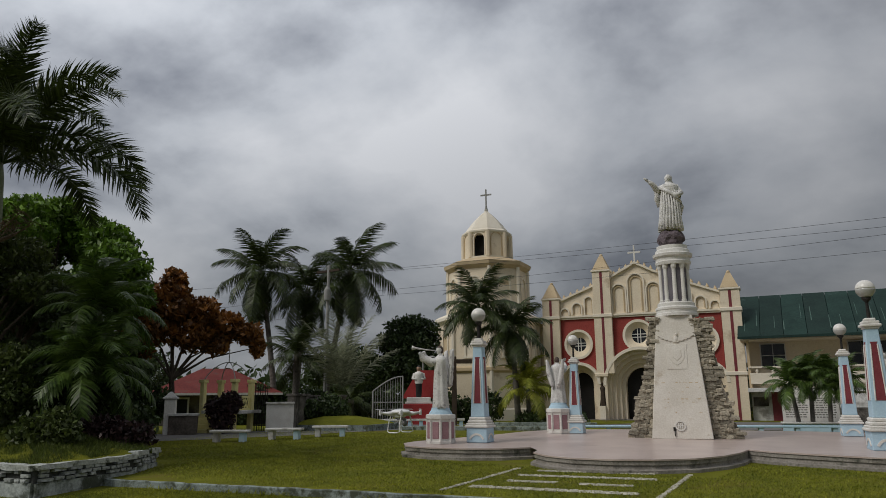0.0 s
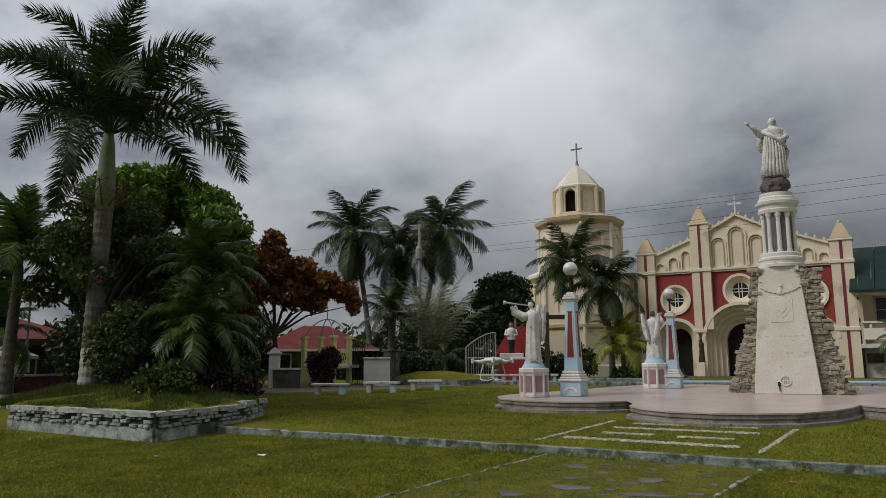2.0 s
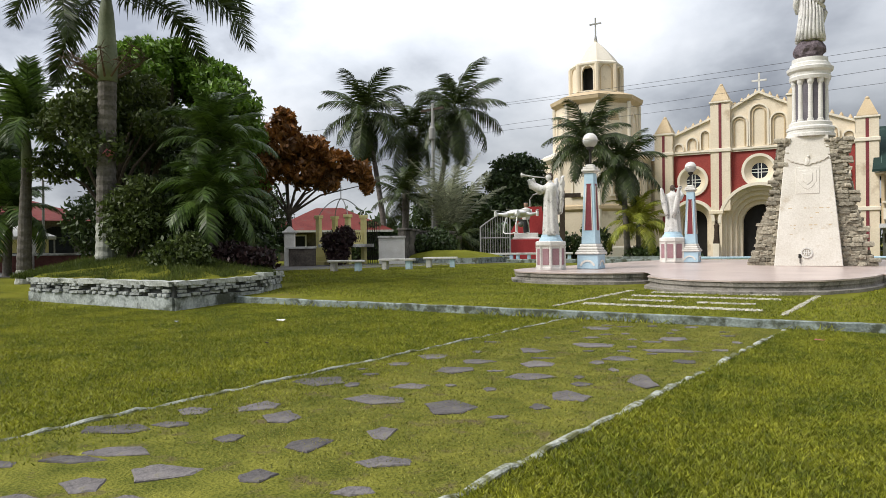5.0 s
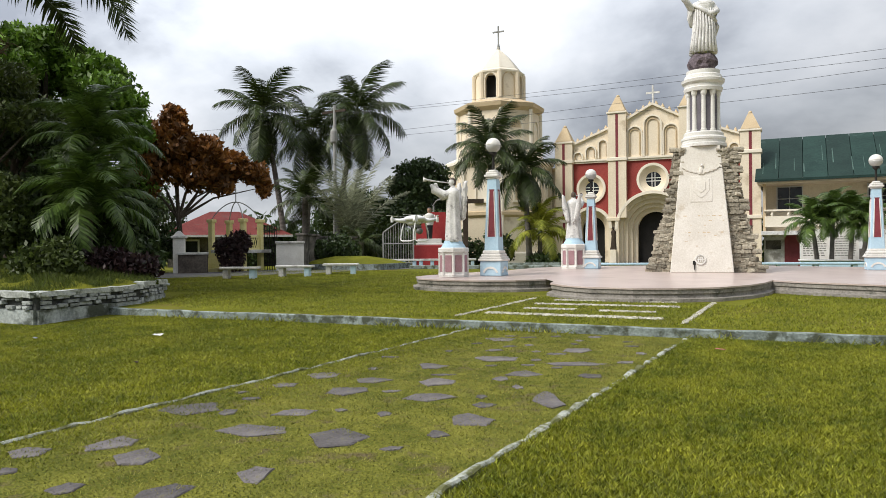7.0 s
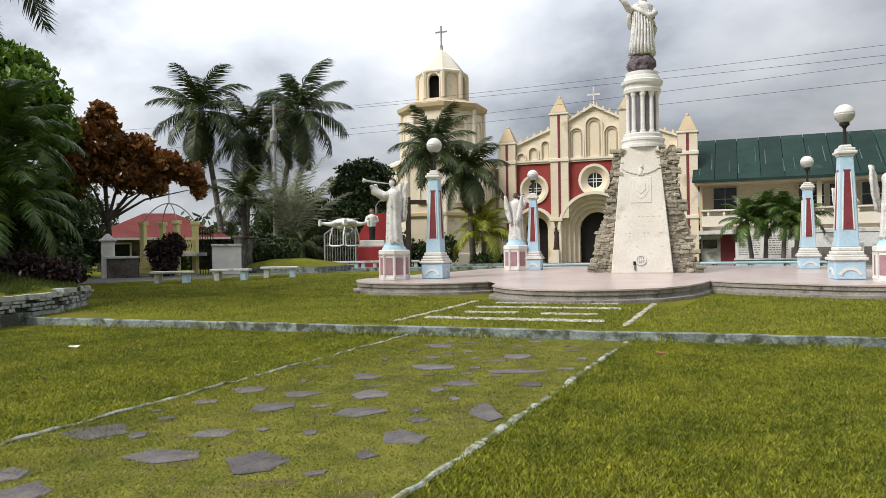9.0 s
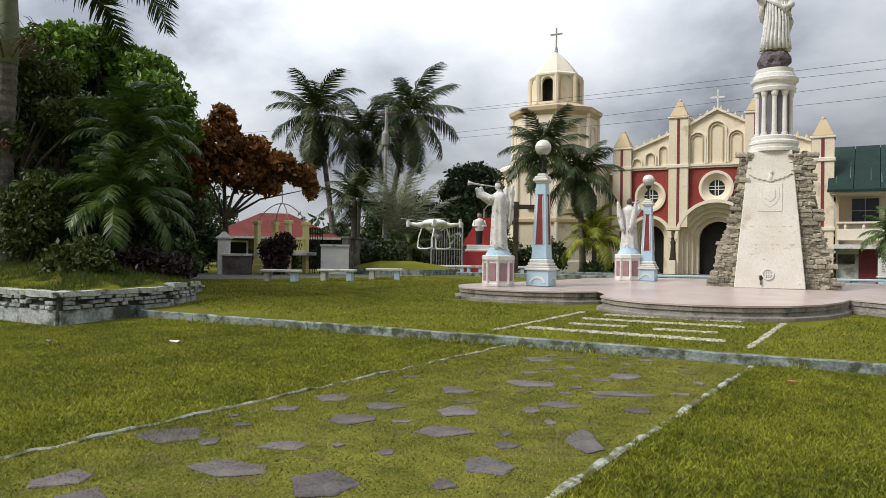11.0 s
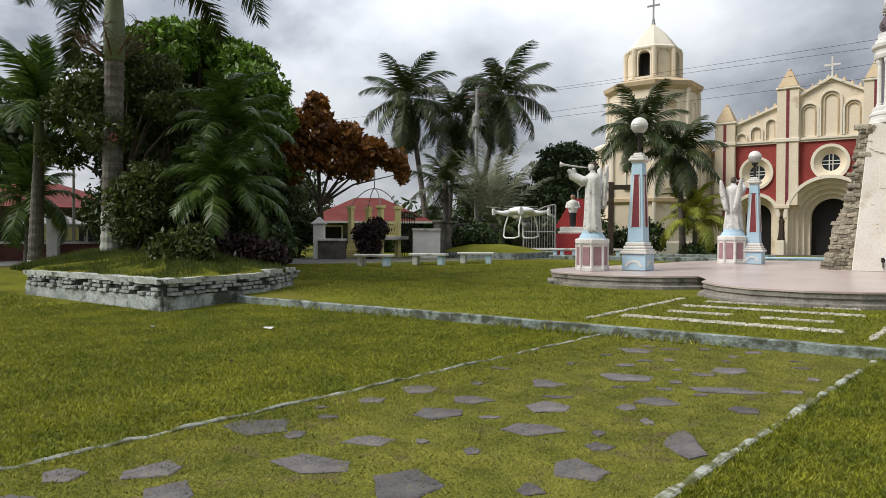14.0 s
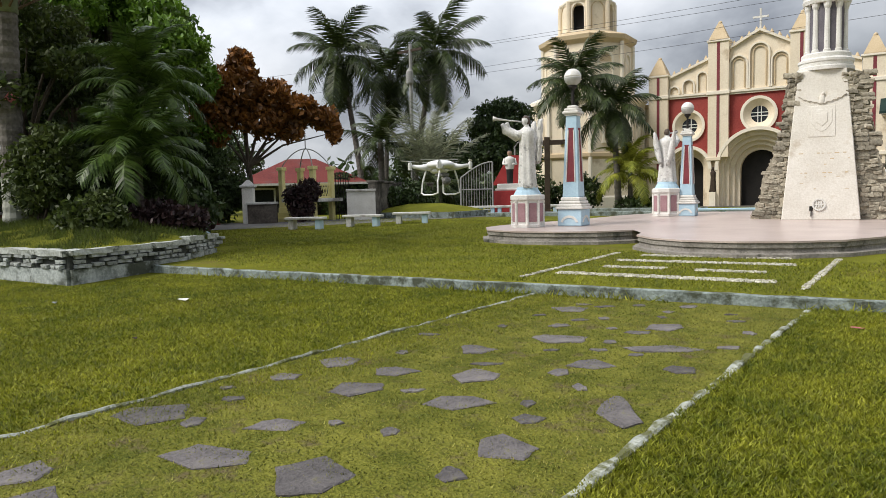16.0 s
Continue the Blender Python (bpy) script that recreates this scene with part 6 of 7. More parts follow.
tree("dark_tree", -27.5, 6.2, 0.6, 2.0, 0.2, spread_blobs(48, 10, 2.4, 2.4, 3.0, 5.2, 0.9, 1.4), 6000, 0.18, LEAFDARK, "dark tree by the road", 48)

tree("shade_tree", -23.0, 14.0, 0.6, 1.4, 0.12, spread_blobs(49, 12, 1.2, 1.2, 0.9, 3.4, 0.5, 0.9), 9000, 0.11, LEAFDARK, "dark leafy tree beside the rust-red one", 49)
palm("areca_palm", -24.1, 7.1, 0.5, (0, 0.1), 2.0, 0.14, 0.1, 20, ARECA, "dark palm leaning by the road", (84, -50), 0.3, 0, 64, 0.9)

bush("shrub", -21.9, 15.1, 0.6, [(0, 0, 0.8, 0.7, 0.7, 0.8), (-0.5, -0.6, 1.4, 0.7, 0.7, 0.8), (0.5, 0.4, 1.1, 0.5, 0.5, 0.6), (-0.2, 0.0, 2.1, 0.5, 0.5, 0.6)], 5000, 0.1, LEAFDARK, "dark shrubs below the rust-red tree", 65)


def flower_stalks(x, y, z, n, seed):
    """Branching dry flower stalks that stand out below the crown of the tall palm."""
    rnd = random.Random(seed)
    t = thing("flower_stalks", pose(x, y, z), "dry brown branching flower stalks on the palm trunk", "flower stalk")
    for k in range(n):
        a = 2.4 * k + rnd.uniform(-0.3, 0.3)
        out = Vector((math.cos(a), math.sin(a), 0))
        tip = out * rnd.uniform(0.9, 1.4) + Vector((0, 0, rnd.uniform(0.25, 0.7)))
        bm = bmesh.new()
        tube(bm, [out * 0.15, out * 0.5 + Vector((0, 0, 0.22)), tip], [0.03, 0.022, 0.008], 6)
        for q in range(26):
            u = rnd.uniform(0.3, 1.0)
            p = (out * 0.15).lerp(tip, u) + Vector((0, 0, 0.16 * math.sin(math.pi * u)))
            d = Vector((rnd.uniform(-1, 1), rnd.uniform(-1, 1), rnd.uniform(-0.7, 0.9))) * 0.26
            tube(bm, [p, p + d * 0.6, p + d + Vector((0, 0, -0.06))], [0.008, 0.007, 0.004], 4)
        part("stalk", bm, STALK, t)


flower_stalks(-16.2, 6.86, 5.4, 8, 5)


def tarpaulin_tent():
    t = thing("market_tent", pose(-30.3, 9.6, ground(-30.3, 9.6), 0, 0, 70), "small white peaked tent with yellow cloth beyond the road", "tent")
    h = 1.85 - ground(-30.3, 9.6)
    bm = bmesh.new()
    lathe(bm, [(1.65, h - 0.12), (1.66, h), (0.9, h + 0.22), (0.06, h + 0.5)], 4, turn=math.pi / 4)
    part("canopy", bm, WHITEWALL, t, "white cloth canopy")
    for sx in (-1, 1):
        for sy in (-1, 1):
            bm = bmesh.new(); tube(bm, [(sx * 1.1, sy * 1.1, 0), (sx * 1.1, sy * 1.1, h)], 0.03, 6); part("pole", bm, POLEGREY, t)
    bm = bmesh.new(); box(bm, -0.8, 0.9, -1.12, -1.08, 0.6, h - 0.12); part("cloth", bm, YELLOW, t, "yellow hanging cloth")


tarpaulin_tent()

bush("shrub", -13.3, 7.05, 0.85, [(0, 0, 0.35, 0.5, 0.5, 0.4), (0.35, 0.2, 0.3, 0.4, 0.4, 0.32), (-0.35, -0.1, 0.3, 0.4, 0.4, 0.3), (0.1, 0.2, 0.62, 0.3, 0.3, 0.25)], 2600, 0.075, LEAFOLIVE, "rounded green shrub on the planter mound", 51)
bush("shrub", -15.45, 7.0, 1.0, [(0, 0, 0.8, 0.6, 0.6, 0.6), (0.2, 0.2, 1.5, 0.55, 0.55, 0.6), (-0.3, 0.0, 1.3, 0.5, 0.5, 0.5), (0.5, 0.2, 0.9, 0.5, 0.5, 0.5)], 4200, 0.08, LEAFOLIVE, "tall fine-leaved shrub before the palm trunk", 52)
bush("shrub", -13.3, 8.5, 0.75, [(0, 0, 0.35, 0.5, 0.5, 0.4), (0.4, 0.3, 0.3, 0.45, 0.45, 0.35), (-0.4, -0.1, 0.35, 0.45, 0.45, 0.4)], 2200, 0.085, LEAFPURPLE, "dark purple-leaved shrub on the planter", 53)
bush("shrub", -16.8, 9.3, 0.8, [(0, 0, 0.7, 0.8, 0.8, 0.7), (1.0, 0.3, 0.6, 0.8, 0.8, 0.6), (-1.0, 0.0, 0.6, 0.8, 0.8, 0.6), (0.3, 0, 1.4, 0.7, 0.7, 0.6), (1.8, 0.8, 0.5, 0.7, 0.7, 0.5)], 5200, 0.11, LEAFDARK, "mass of dark shrubs at the back of the planter", 54)
bush("shrub", -18.9, 11.2, 0.6, [(0, 0, 0.6, 0.8, 0.8, 0.6), (0.8, 0.8, 0.5, 0.7, 0.7, 0.5), (-0.8, -0.6, 0.8, 0.8, 0.8, 0.8), (-1.6, -1.4, 0.9, 0.9, 0.9, 0.8)], 4200, 0.11, LEAFDARK, "dark shrubs beside the road", 55)
bush("shrub", -19.3, 11.4, 0.6, [(0, 0, 1.3, 1.0, 1.0, 0.9), (-0.4, -0.6, 2.0, 0.8, 0.8, 0.8), (-1.2, -1.0, 1.6, 1.1, 1.1, 1.0), (-2.6, -2.2, 1.5, 1.2, 1.2, 1.1)], 9000, 0.11, LEAFDARK, "tall dark hedge along the road", 61)
bush("shrub", -16.2, 8.7, 0.85, [(0, 0, 1.2, 0.9, 0.7, 0.9), (1.0, 0.2, 1.0, 0.8, 0.7, 0.8), (-1.0, -0.2, 1.5, 0.9, 0.7, 0.9), (0.2, 0, 2.2, 0.8, 0.6, 0.7), (1.3, -0.1, 0.7, 0.6, 0.6, 0.6)], 8000, 0.1, LEAFDARK, "dense dark shrubs among the planter palms", 62)
bush("shrub", -19.2, 20.6, 0.85, [(0, 0, 0.5, 0.6, 0.6, 0.5), (0.5, 0.9, 0.6, 0.6, 0.6, 0.6), (-0.2, -0.8, 0.4, 0.5, 0.5, 0.4), (0.2, 1.7, 0.5, 0.6, 0.6, 0.5)], 3600, 0.1, LEAFDARK, "dark shrubs on the grassy island", 63)
bush("purple_bush", -19.3, 16.6, 0.6, [(0, 0, 0.6, 0.5, 0.5, 0.6), (0.2, 0.2, 1.1, 0.42, 0.42, 0.42), (-0.2, -0.1, 0.9, 0.4, 0.4, 0.4)], 2400, 0.09, LEAFPURPLE, "round dark purple bush before the yellow stair", 56)
bush("shrub", -13.2, 30.2, 0.42, [(0, 0, 0.35, 0.6, 0.5, 0.4), (0.9, 0.1, 0.35, 0.6, 0.5, 0.4), (-0.9, 0, 0.35, 0.6, 0.5, 0.4), (1.7, 0, 0.4, 0.5, 0.5, 0.4)], 2600, 0.1, LEAFDARK, "low dark shrubs in the church garden", 57)
bush("shrub", -17.2, 31.0, 0.45, [(0, 0, 0.6, 0.7, 0.6, 0.6), (0.9, 0.1, 0.9, 0.6, 0.5, 0.7), (-0.7, 0, 0.7, 0.6, 0.5, 0.7), (0.3, 0, 1.5, 0.5, 0.5, 0.4)], 3200, 0.11, LEAFDARK, "dark garden shrubs beside the tower", 58)


bush("shrub", -25.4, 23.2, 0.55, [(0, 0, 0.7, 0.9, 0.9, 0.8), (1.2, 1.0, 0.8, 1.0, 1.0, 0.8), (-1.0, -0.9, 0.7, 0.9, 0.9, 0.8), (0.4, 0.3, 1.4, 0.7, 0.7, 0.6)], 5000, 0.12, LEAFDARK, "dark overgrown shrubs by the lane wall", 59)
bush("shrub", -23.0, 27.6, 0.55, [(0, 0, 0.8, 1.0, 1.0, 0.8), (1.4, 0.8, 0.8, 1.0, 1.0, 0.8), (-1.5, -1.0, 0.9, 1.0, 1.0, 0.9), (0.4, 0.3, 1.5, 0.8, 0.8, 0.7), (2.8, 1.6, 0.8, 1.0, 1.0, 0.8), (4.2, 2.6, 0.9, 1.0, 1.0, 0.9)], 8000, 0.12, LEAFDARK, "dark overgrown shrubs below the coconut palms", 60)


def far_woods():
    blobs = []
    rnd = random.Random(77)
    for k in range(70):
        a = radians(95 + 95 * k / 70)
        r = rnd.uniform(62, 80)
        s = rnd.uniform(2.2, 4.2)
        blobs.append((r * math.cos(a), r * math.sin(a), rnd.uniform(0.3, 1.8), s * 1.3, s * 1.3, s))
    v, f = leaves(blobs, 26000, 0.55, 77)
    tagged(raw_np("far_woods", v, f, LEAFDARK), "belt of dark trees far behind the village", "woods", kind="stuff")


far_woods()


# ---- red pedestal with a small statue, gate ----
def red_pedestal():
    t = thing("red_pedestal", pose(-17.8, 26.68, ground(-17.8, 26.68) - 0.02, 0, 0, 35) @ Matrix.Scale(1.0, 4), "stepped red pedestal with a white slab", "pedestal")
    bm = bmesh.new(); box(bm, -0.75, 0.75, -0.5, 0.9, 0, 0.95, 0.02); part("base", bm, REDTILE, t)
    bm = bmesh.new(); box(bm, -0.62, 0.62, -0.4, 0.5, 0.95, 1.05, 0.02); box(bm, -0.55, 0.55, -0.32, 0.42, 1.05, 1.25, 0.02); part("slab", bm, WHITE, t)
    bm = bmesh.new(); slab(bm, [(-0.8, 1.2), (0.9, 1.2), (0.75, 2.5), (-0.05, 2.5)], 0.6, 0.75); part("back_panel", bm, REDTILE, t)
    bm = bmesh.new()
    lathe(bm, [(0.1, 0), (0.13, 0.05), (0.15, 0.5), (0.16, 0.62), (0.19, 0.7), (0.22, 1.02), (0.2, 1.12), (0.07, 1.18), (0.06, 1.22)], 14)
    ball(bm, (0, 0, 1.32), 0.12, 2, (0.9, 0.9, 1.15))
    for s in (-1, 1):
        tube(bm, [(s * 0.2, 0, 1.08), (s * 0.28, -0.04, 0.85), (s * 0.12, -0.18, 0.82)], [0.07, 0.06, 0.045], 8)
    ob = mesh_object("small_statue", bm, WHITE, None, smooth=True)
    ob.data.materials.append(BLACK); ob.data.materials.append(SKIN)
    for p in ob.data.polygons:
        p.material_index = 1 if p.center.z < 0.6 or p.center.z > 1.4 else 2 if p.center.z > 1.19 else 0
    ob.matrix_world = t.matrix_world @ pose(0, 0.02, 1.25)
    tagged(ob, "small painted statue in a white shirt on a red pedestal", "statue")
    c = thing("wooden_cross", pose(-13.92, 23.58, ground(-13.92, 23.58) + 0.13, 0, 0, 32), "dark wooden cross before the tower", "cross")
    bm = bmesh.new(); box(bm, -0.1, 0.1, -0.07, 0.07, 0, 2.68, 0.012); part("upright", bm, WOOD, c)
    bm = bmesh.new(); box(bm, -0.34, 0.72, -0.06, 0.06, 2.4, 2.57, 0.012); part("beam", bm, WOOD, c)
    g = thing("iron_gate", pose(-19.05, 24.85, ground(-19.05, 24.85), 0, 0, 40), "grey iron gate leaf with a curved top, standing open", "gate")
    bm = bmesh.new()
    for x, h in ((0.0, 1.5), (1.35, 2.15)):
        tube(bm, [(x, 0, 0), (x, 0, h)], 0.035, 8)
    tube(bm, [(1.35 * k / 8, 0, 1.5 + 0.65 * math.sin(math.pi / 2 * k / 8)) for k in range(9)], 0.03, 8)
    tube(bm, [(0, 0, 0.12), (1.35, 0, 0.12)], 0.03, 8); tube(bm, [(0, 0, 1.0), (1.35, 0, 1.0)], 0.025, 8)
    part("gate_frame", bm, POLEGREY, g)
    for k in range(1, 12):
        bm = bmesh.new(); x = 1.35 * k / 12
        tube(bm, [(x, 0, 0.12), (x, 0, 1.48 + 0.65 * math.sin(math.pi / 2 * k / 12))], 0.012, 6); part("bar", bm, POLEGREY, g)
    for k, (x, y) in enumerate(((-16.4, 22.8), (-15.4, 23.4), (-14.4, 24.0))):
        f = thing("kerb_bench", pose(x, y, ground(x, y), 0, 0, 32), "low pale blue concrete bench along the lawn edge", "bench", "low benches by the red pedestal")
        bm = bmesh.new(); box(bm, -0.6, 0.6, -0.16, 0.16, 0.28, 0.36, 0.01); part("seat", bm, WHITEWALL, f)
        for s in (-0.45, 0, 0.45):
            bm = bmesh.new(); box(bm, s - 0.07, s + 0.07, -0.13, 0.13, -0.03, 0.28, 0.01); part("leg", bm, LIGHTBLUE, f)


red_pedestal()


# ---- island of the coconut palms, kerbs behind the lawn ----
def island():
    pts = [(-18.6, 19.2), (-15.6, 20.3), (-15.9, 22.6), (-19.4, 24.0), (-21.6, 22.0)]
    bm = bmesh.new()
    plate(bm, [(x, y) for x, y in pts], 0.4, 0.84)
    ob = mesh_object("island_kerb", bm, KERB)
    tagged(ob, "pale blue concrete kerb round a grassy island", kind="structure")
    bm = bmesh.new()
    c = Vector((-18.2, 21.6))
    rows = []
    for s, z in ((0.94, 0.845), (0.7, 0.98), (0.3, 1.12)):
        rows.append([bm.verts.new((c.x + (x - c.x) * s, c.y + (y - c.y) * s, z)) for x, y in pts])
    for a, b in zip(rows, rows[1:]):
        for k in range(5):
            bm.faces.new((a[k], a[(k + 1) % 5], b[(k + 1) % 5], b[k]))
    bm.faces.new(rows[-1])
    tagged(mesh_object("island_grass", bm, LAWN, smooth=True), "grass on the raised island", kind="structure")
    for k, (x0, y0, x1, y1) in enumerate(((-8.4, 22.7, -4.6, 24.5), (-4.0, 24.8, 0.2, 26.2))):
        L, ang = wall_frame((x0, y0), (x1, y1))
        t = thing("long_bench", pose(x0, y0, ground(x0, y0) - 0.03, 0, 0, ang), "long pale blue concrete bench behind the plaza", "bench", "long benches before the church")
        bm = bmesh.new(); box(bm, -0.05, L + 0.05, -0.18, 0.18, 0.2, 0.27, 0.015); part("seat", bm, LIGHTBLUE, t)
        for q in range(5):
            bm = bmesh.new(); box(bm, L * q / 4 - 0.07, L * q / 4 + 0.07, -0.14, 0.14, 0, 0.2, 0.01); part("leg", bm, LIGHTBLUE, t)
    for k, (x0, y0, x1, y1) in enumerate(((-15.2, 21.6, -8.7, 23.9), (-14.8, 26.4, -9.8, 28.2))):
        L, ang = wall_frame((x0, y0), (x1, y1))
        t = thing("garden_kerb", pose(x0, y0, ground(x0, y0) - 0.06, 0, 0, ang), "low grey-green kerb of the church garden", "kerb", "garden kerbs before the church")
        bm = bmesh.new(); box(bm, 0, L, -0.1, 0.1, 0, 0.2, 0.02); part("kerb_body", bm, KERB, t)


island()


# ---- houses at the left ----
def gate_house():
    h = thing("gate_house", pose(-26.45, 21.6, 0.5, 0, 0, 50), "low house with a red sheet roof behind a wall", "house")
    bm = bmesh.new(); box(bm, -2.1, 3.0, 0, 6, -0.2, 1.6); part("wall", bm, GREYWALL_SHADE, h)
    bm = bmesh.new()
    e = [(-2.5, -0.7, 1.6), (3.5, -0.7, 1.6), (3.5, 6.7, 1.6), (-2.5, 6.7, 1.6), (-0.3, 3, 2.85), (1.1, 3, 2.85)]
    v = [bm.verts.new(p) for p in e]
    for f in ((0, 1, 5, 4), (1, 2, 5), (2, 3, 4, 5), (3, 0, 4), (3, 2, 1, 0)):
        bm.faces.new([v[i] for i in f])
    part("roof", bm, REDROOF, h, "weathered red sheet roof")
    bm = bmesh.new(); box(bm, -2.5, 3.5, -0.75, -0.65, 1.5, 1.6); part("fascia", bm, WHITEWALL, h)
    for x in (-1.8, 0.6):
        bm = bmesh.new(); box(bm, x, x + 1.1, -0.05, 0.04, 0.6, 1.4); w = part("window", bm, WINFRAME, h)
        bm = bmesh.new(); box(bm, x + 0.08, x + 1.02, -0.07, -0.03, 0.68, 1.32); part("pane", bm, GLASSDARK_SHADE, w)
    # wall and gate pillars along the lane
    def wall_run(p0, p1, hgt, mat, name, label, thick=0.12):
        L, ang = wall_frame(p0, p1)
        t = thing(name, pose(p0[0], p0[1], ground(*p0) - 0.05, 0, 0, ang), label, "wall")
        bm = bmesh.new(); box(bm, 0, L, -thick, thick, 0, hgt, 0.01); part("wall_body", bm, mat, t)
        bm = bmesh.new(); box(bm, -0.03, L + 0.03, -thick - 0.05, thick + 0.05, hgt, hgt + 0.08, 0.01); part("coping", bm, GREYWALL_SHADE if mat is GREYWALL_SHADE else WHITEWALL, t)
    wall_run((-24.25, 11.5), (-21.0, 14.5), 0.75, BRICKRED, "garden_wall", "dark red brick garden wall")
    wall_run((-20.43, 15.25), (-19.73, 15.9), 0.7, BLOCKDARK, "garden_wall", "short dark block wall with a pale coping")
    wall_run((-18.66, 18.09), (-17.99, 18.82), 1.05, WHITE, "stained_wall", "stained white concrete wall")
    wall_run((-19.7, 20.8), (-20.2, 24.2), 1.3, GREYWALL_SHADE, "block_wall", "dark grey mossy block wall")
    wall_run((-18.15, 18.8), (-19.35, 20.9), 1.35, GREYWALL_SHADE, "block_wall", "dark grey block wall behind the lane")
    wall_run((-30.5, 3.0), (-25.0, 10.6), 0.8, BRICKRED, "garden_wall", "long dark red wall along the road")
    for x, y, hh in ((-20.53, 15.35, 1.25), (-26.4, 8.5, 1.5)):
        p = thing("gate_pillar", pose(x, y, ground(x, y) - 0.03, 0, 0, 47), "white gate pillar with a pointed cap", "pillar", "white gate pillars")
        bm = bmesh.new(); box(bm, -0.19, 0.19, -0.19, 0.19, 0, hh, 0.02); part("shaft", bm, WHITE, p)
        bm = bmesh.new(); box(bm, -0.25, 0.25, -0.25, 0.25, hh, hh + 0.08, 0.02); lathe(bm, [(0.28, hh + 0.08), (0.05, hh + 0.26)], 4, turn=math.pi / 4); part("cap", bm, WHITEWALL, p)
    # yellow viewing stand with pillars, stair and iron arches
    y0 = thing("yellow_stand", pose(-20.14, 17.51, ground(-20.14, 17.51) - 0.03, 0, 0, 52.4), "yellow concrete stand with pillars, stair and iron arches", "stand")
    ux, uy = Vector((0.64, 0.77, 0)), Vector((-0.77, 0.64, 0))
    front = Vector((0.22, -0.6, 0))
    corners = [front, front + ux * 1.03, front + ux * 1.03 + uy * 1.4, front + uy * 1.4]
    turned = Matrix.Translation(front) @ pose(0, 0, 0, 0, 0, 50.3)
    for c in corners:
        bm = bmesh.new(); box(bm, -0.09, 0.09, -0.09, 0.09, 0, 1.83, 0.01); box(bm, -0.13, 0.13, -0.13, 0.13, 1.83, 1.95, 0.01)
        part("pillar", bm, YELLOW, y0).matrix_local = Matrix.Translation(c) @ pose(0, 0, 0, 0, 0, 50.3)
    bm = bmesh.new(); box(bm, -0.18, 1.25, -0.34, 1.3, 0.7, 0.82, 0.01); part("deck", bm, WHITEWALL, y0).matrix_local = turned
    bm = bmesh.new()
    for k in range(6):
        tube(bm, [(0.1 + k * 0.14, 0, 0.88), (0.1 + (k + 1) * 0.14, 0, 1.28)], 0.018, 5); tube(bm, [(0.1 + (k + 1) * 0.14, 0, 0.88), (0.1 + k * 0.14, 0, 1.28)], 0.018, 5)
    box(bm, 0.09, 0.94, -0.03, 0.03, 1.27, 1.35); box(bm, 0.09, 0.94, -0.03, 0.03, 0.82, 0.9)
    part("lattice_rail", bm, YELLOW, y0).matrix_local = turned
    for k in range(4):
        bm = bmesh.new(); box(bm, -0.75 + k * 0.17, -0.07, 0.55, 1.25, k * 0.175, (k + 1) * 0.175, 0.01); part("step", bm, YELLOW, y0).matrix_local = turned
    for a, b in ((corners[0], corners[2]), (corners[1], corners[3])):
        bm = bmesh.new()
        tube(bm, [a.lerp(b, k / 14) + Vector((0, 0, 1.92 + 0.68 * math.sin(math.pi * k / 14) ** 0.8)) for k in range(15)], 0.02, 6)
        part("iron_arch", bm, POLEGREY, y0)
    mid = (corners[0] + corners[2]) / 2
    bm = bmesh.new(); tube(bm, [mid + Vector((0, 0, 2.58)), mid + Vector((0, 0, 3.1))], 0.018, 6); tube(bm, [mid + Vector((-0.12, 0, 2.95)), mid + Vector((0.12, 0, 2.95))], 0.016, 6); part("finial_cross", bm, POLEGREY, y0)
    g = thing("iron_fence", pose(-19.84, 18.5, ground(-19.84, 18.5), 0, 0, 52), "dark iron bar gate beside the stand", "gate")
    for k in range(7):
        bm = bmesh.new(); tube(bm, [(k * 0.09, 0, 0), (k * 0.09, 0, 1.7)], 0.016, 6); part("bar", bm, IRON, g)
    bm = bmesh.new(); tube(bm, [(0, 0, 0.2), (0.54, 0, 0.2)], 0.02, 6); tube(bm, [(0, 0, 1.5), (0.54, 0, 1.5)], 0.02, 6); part("rail", bm, IRON, g)
    r = thing("red_house", pose(-34.5, 7.5, 0.55, 0, 0, 75), "house with arches and a faded red roof beyond the road", "house")
    # dark grey here paints the shade that lies on the house wall
    bm = bmesh.new(); box(bm, -5.5, 6.0, 0, 7, -0.2, 2.1); part("wall", bm, GREYWALL_SHADE, r)
    bm = bmesh.new()
    v = [bm.verts.new(p) for p in ((-6.2, -0.8, 2.05), (6.6, -0.8, 2.05), (6.6, 7.8, 2.05), (-6.2, 7.8, 2.05), (-3.0, 3.5, 3.3), (3.4, 3.5, 3.3))]
    for f in ((0, 1, 5, 4), (1, 2, 5), (2, 3, 4, 5), (3, 0, 4), (3, 2, 1, 0)):
        bm.faces.new([v[i] for i in f])
    part("roof", bm, REDROOF, r, "faded red sheet roof")
    # near-black slabs on the wall paint the shade inside the arches
    for x in (-4.2, -2.0, 0.2, 2.4, 4.6):
        bm = bmesh.new(); slab(bm, [(x - 0.7, 0.0), (x + 0.7, 0.0)] + arc(x, 1.1, 0.7, 0, 180, 12), -0.06, 0.02); part("archway", bm, GLASSDARK_SHADE, r, "dark slab painting the shade in an archway")


gate_house()


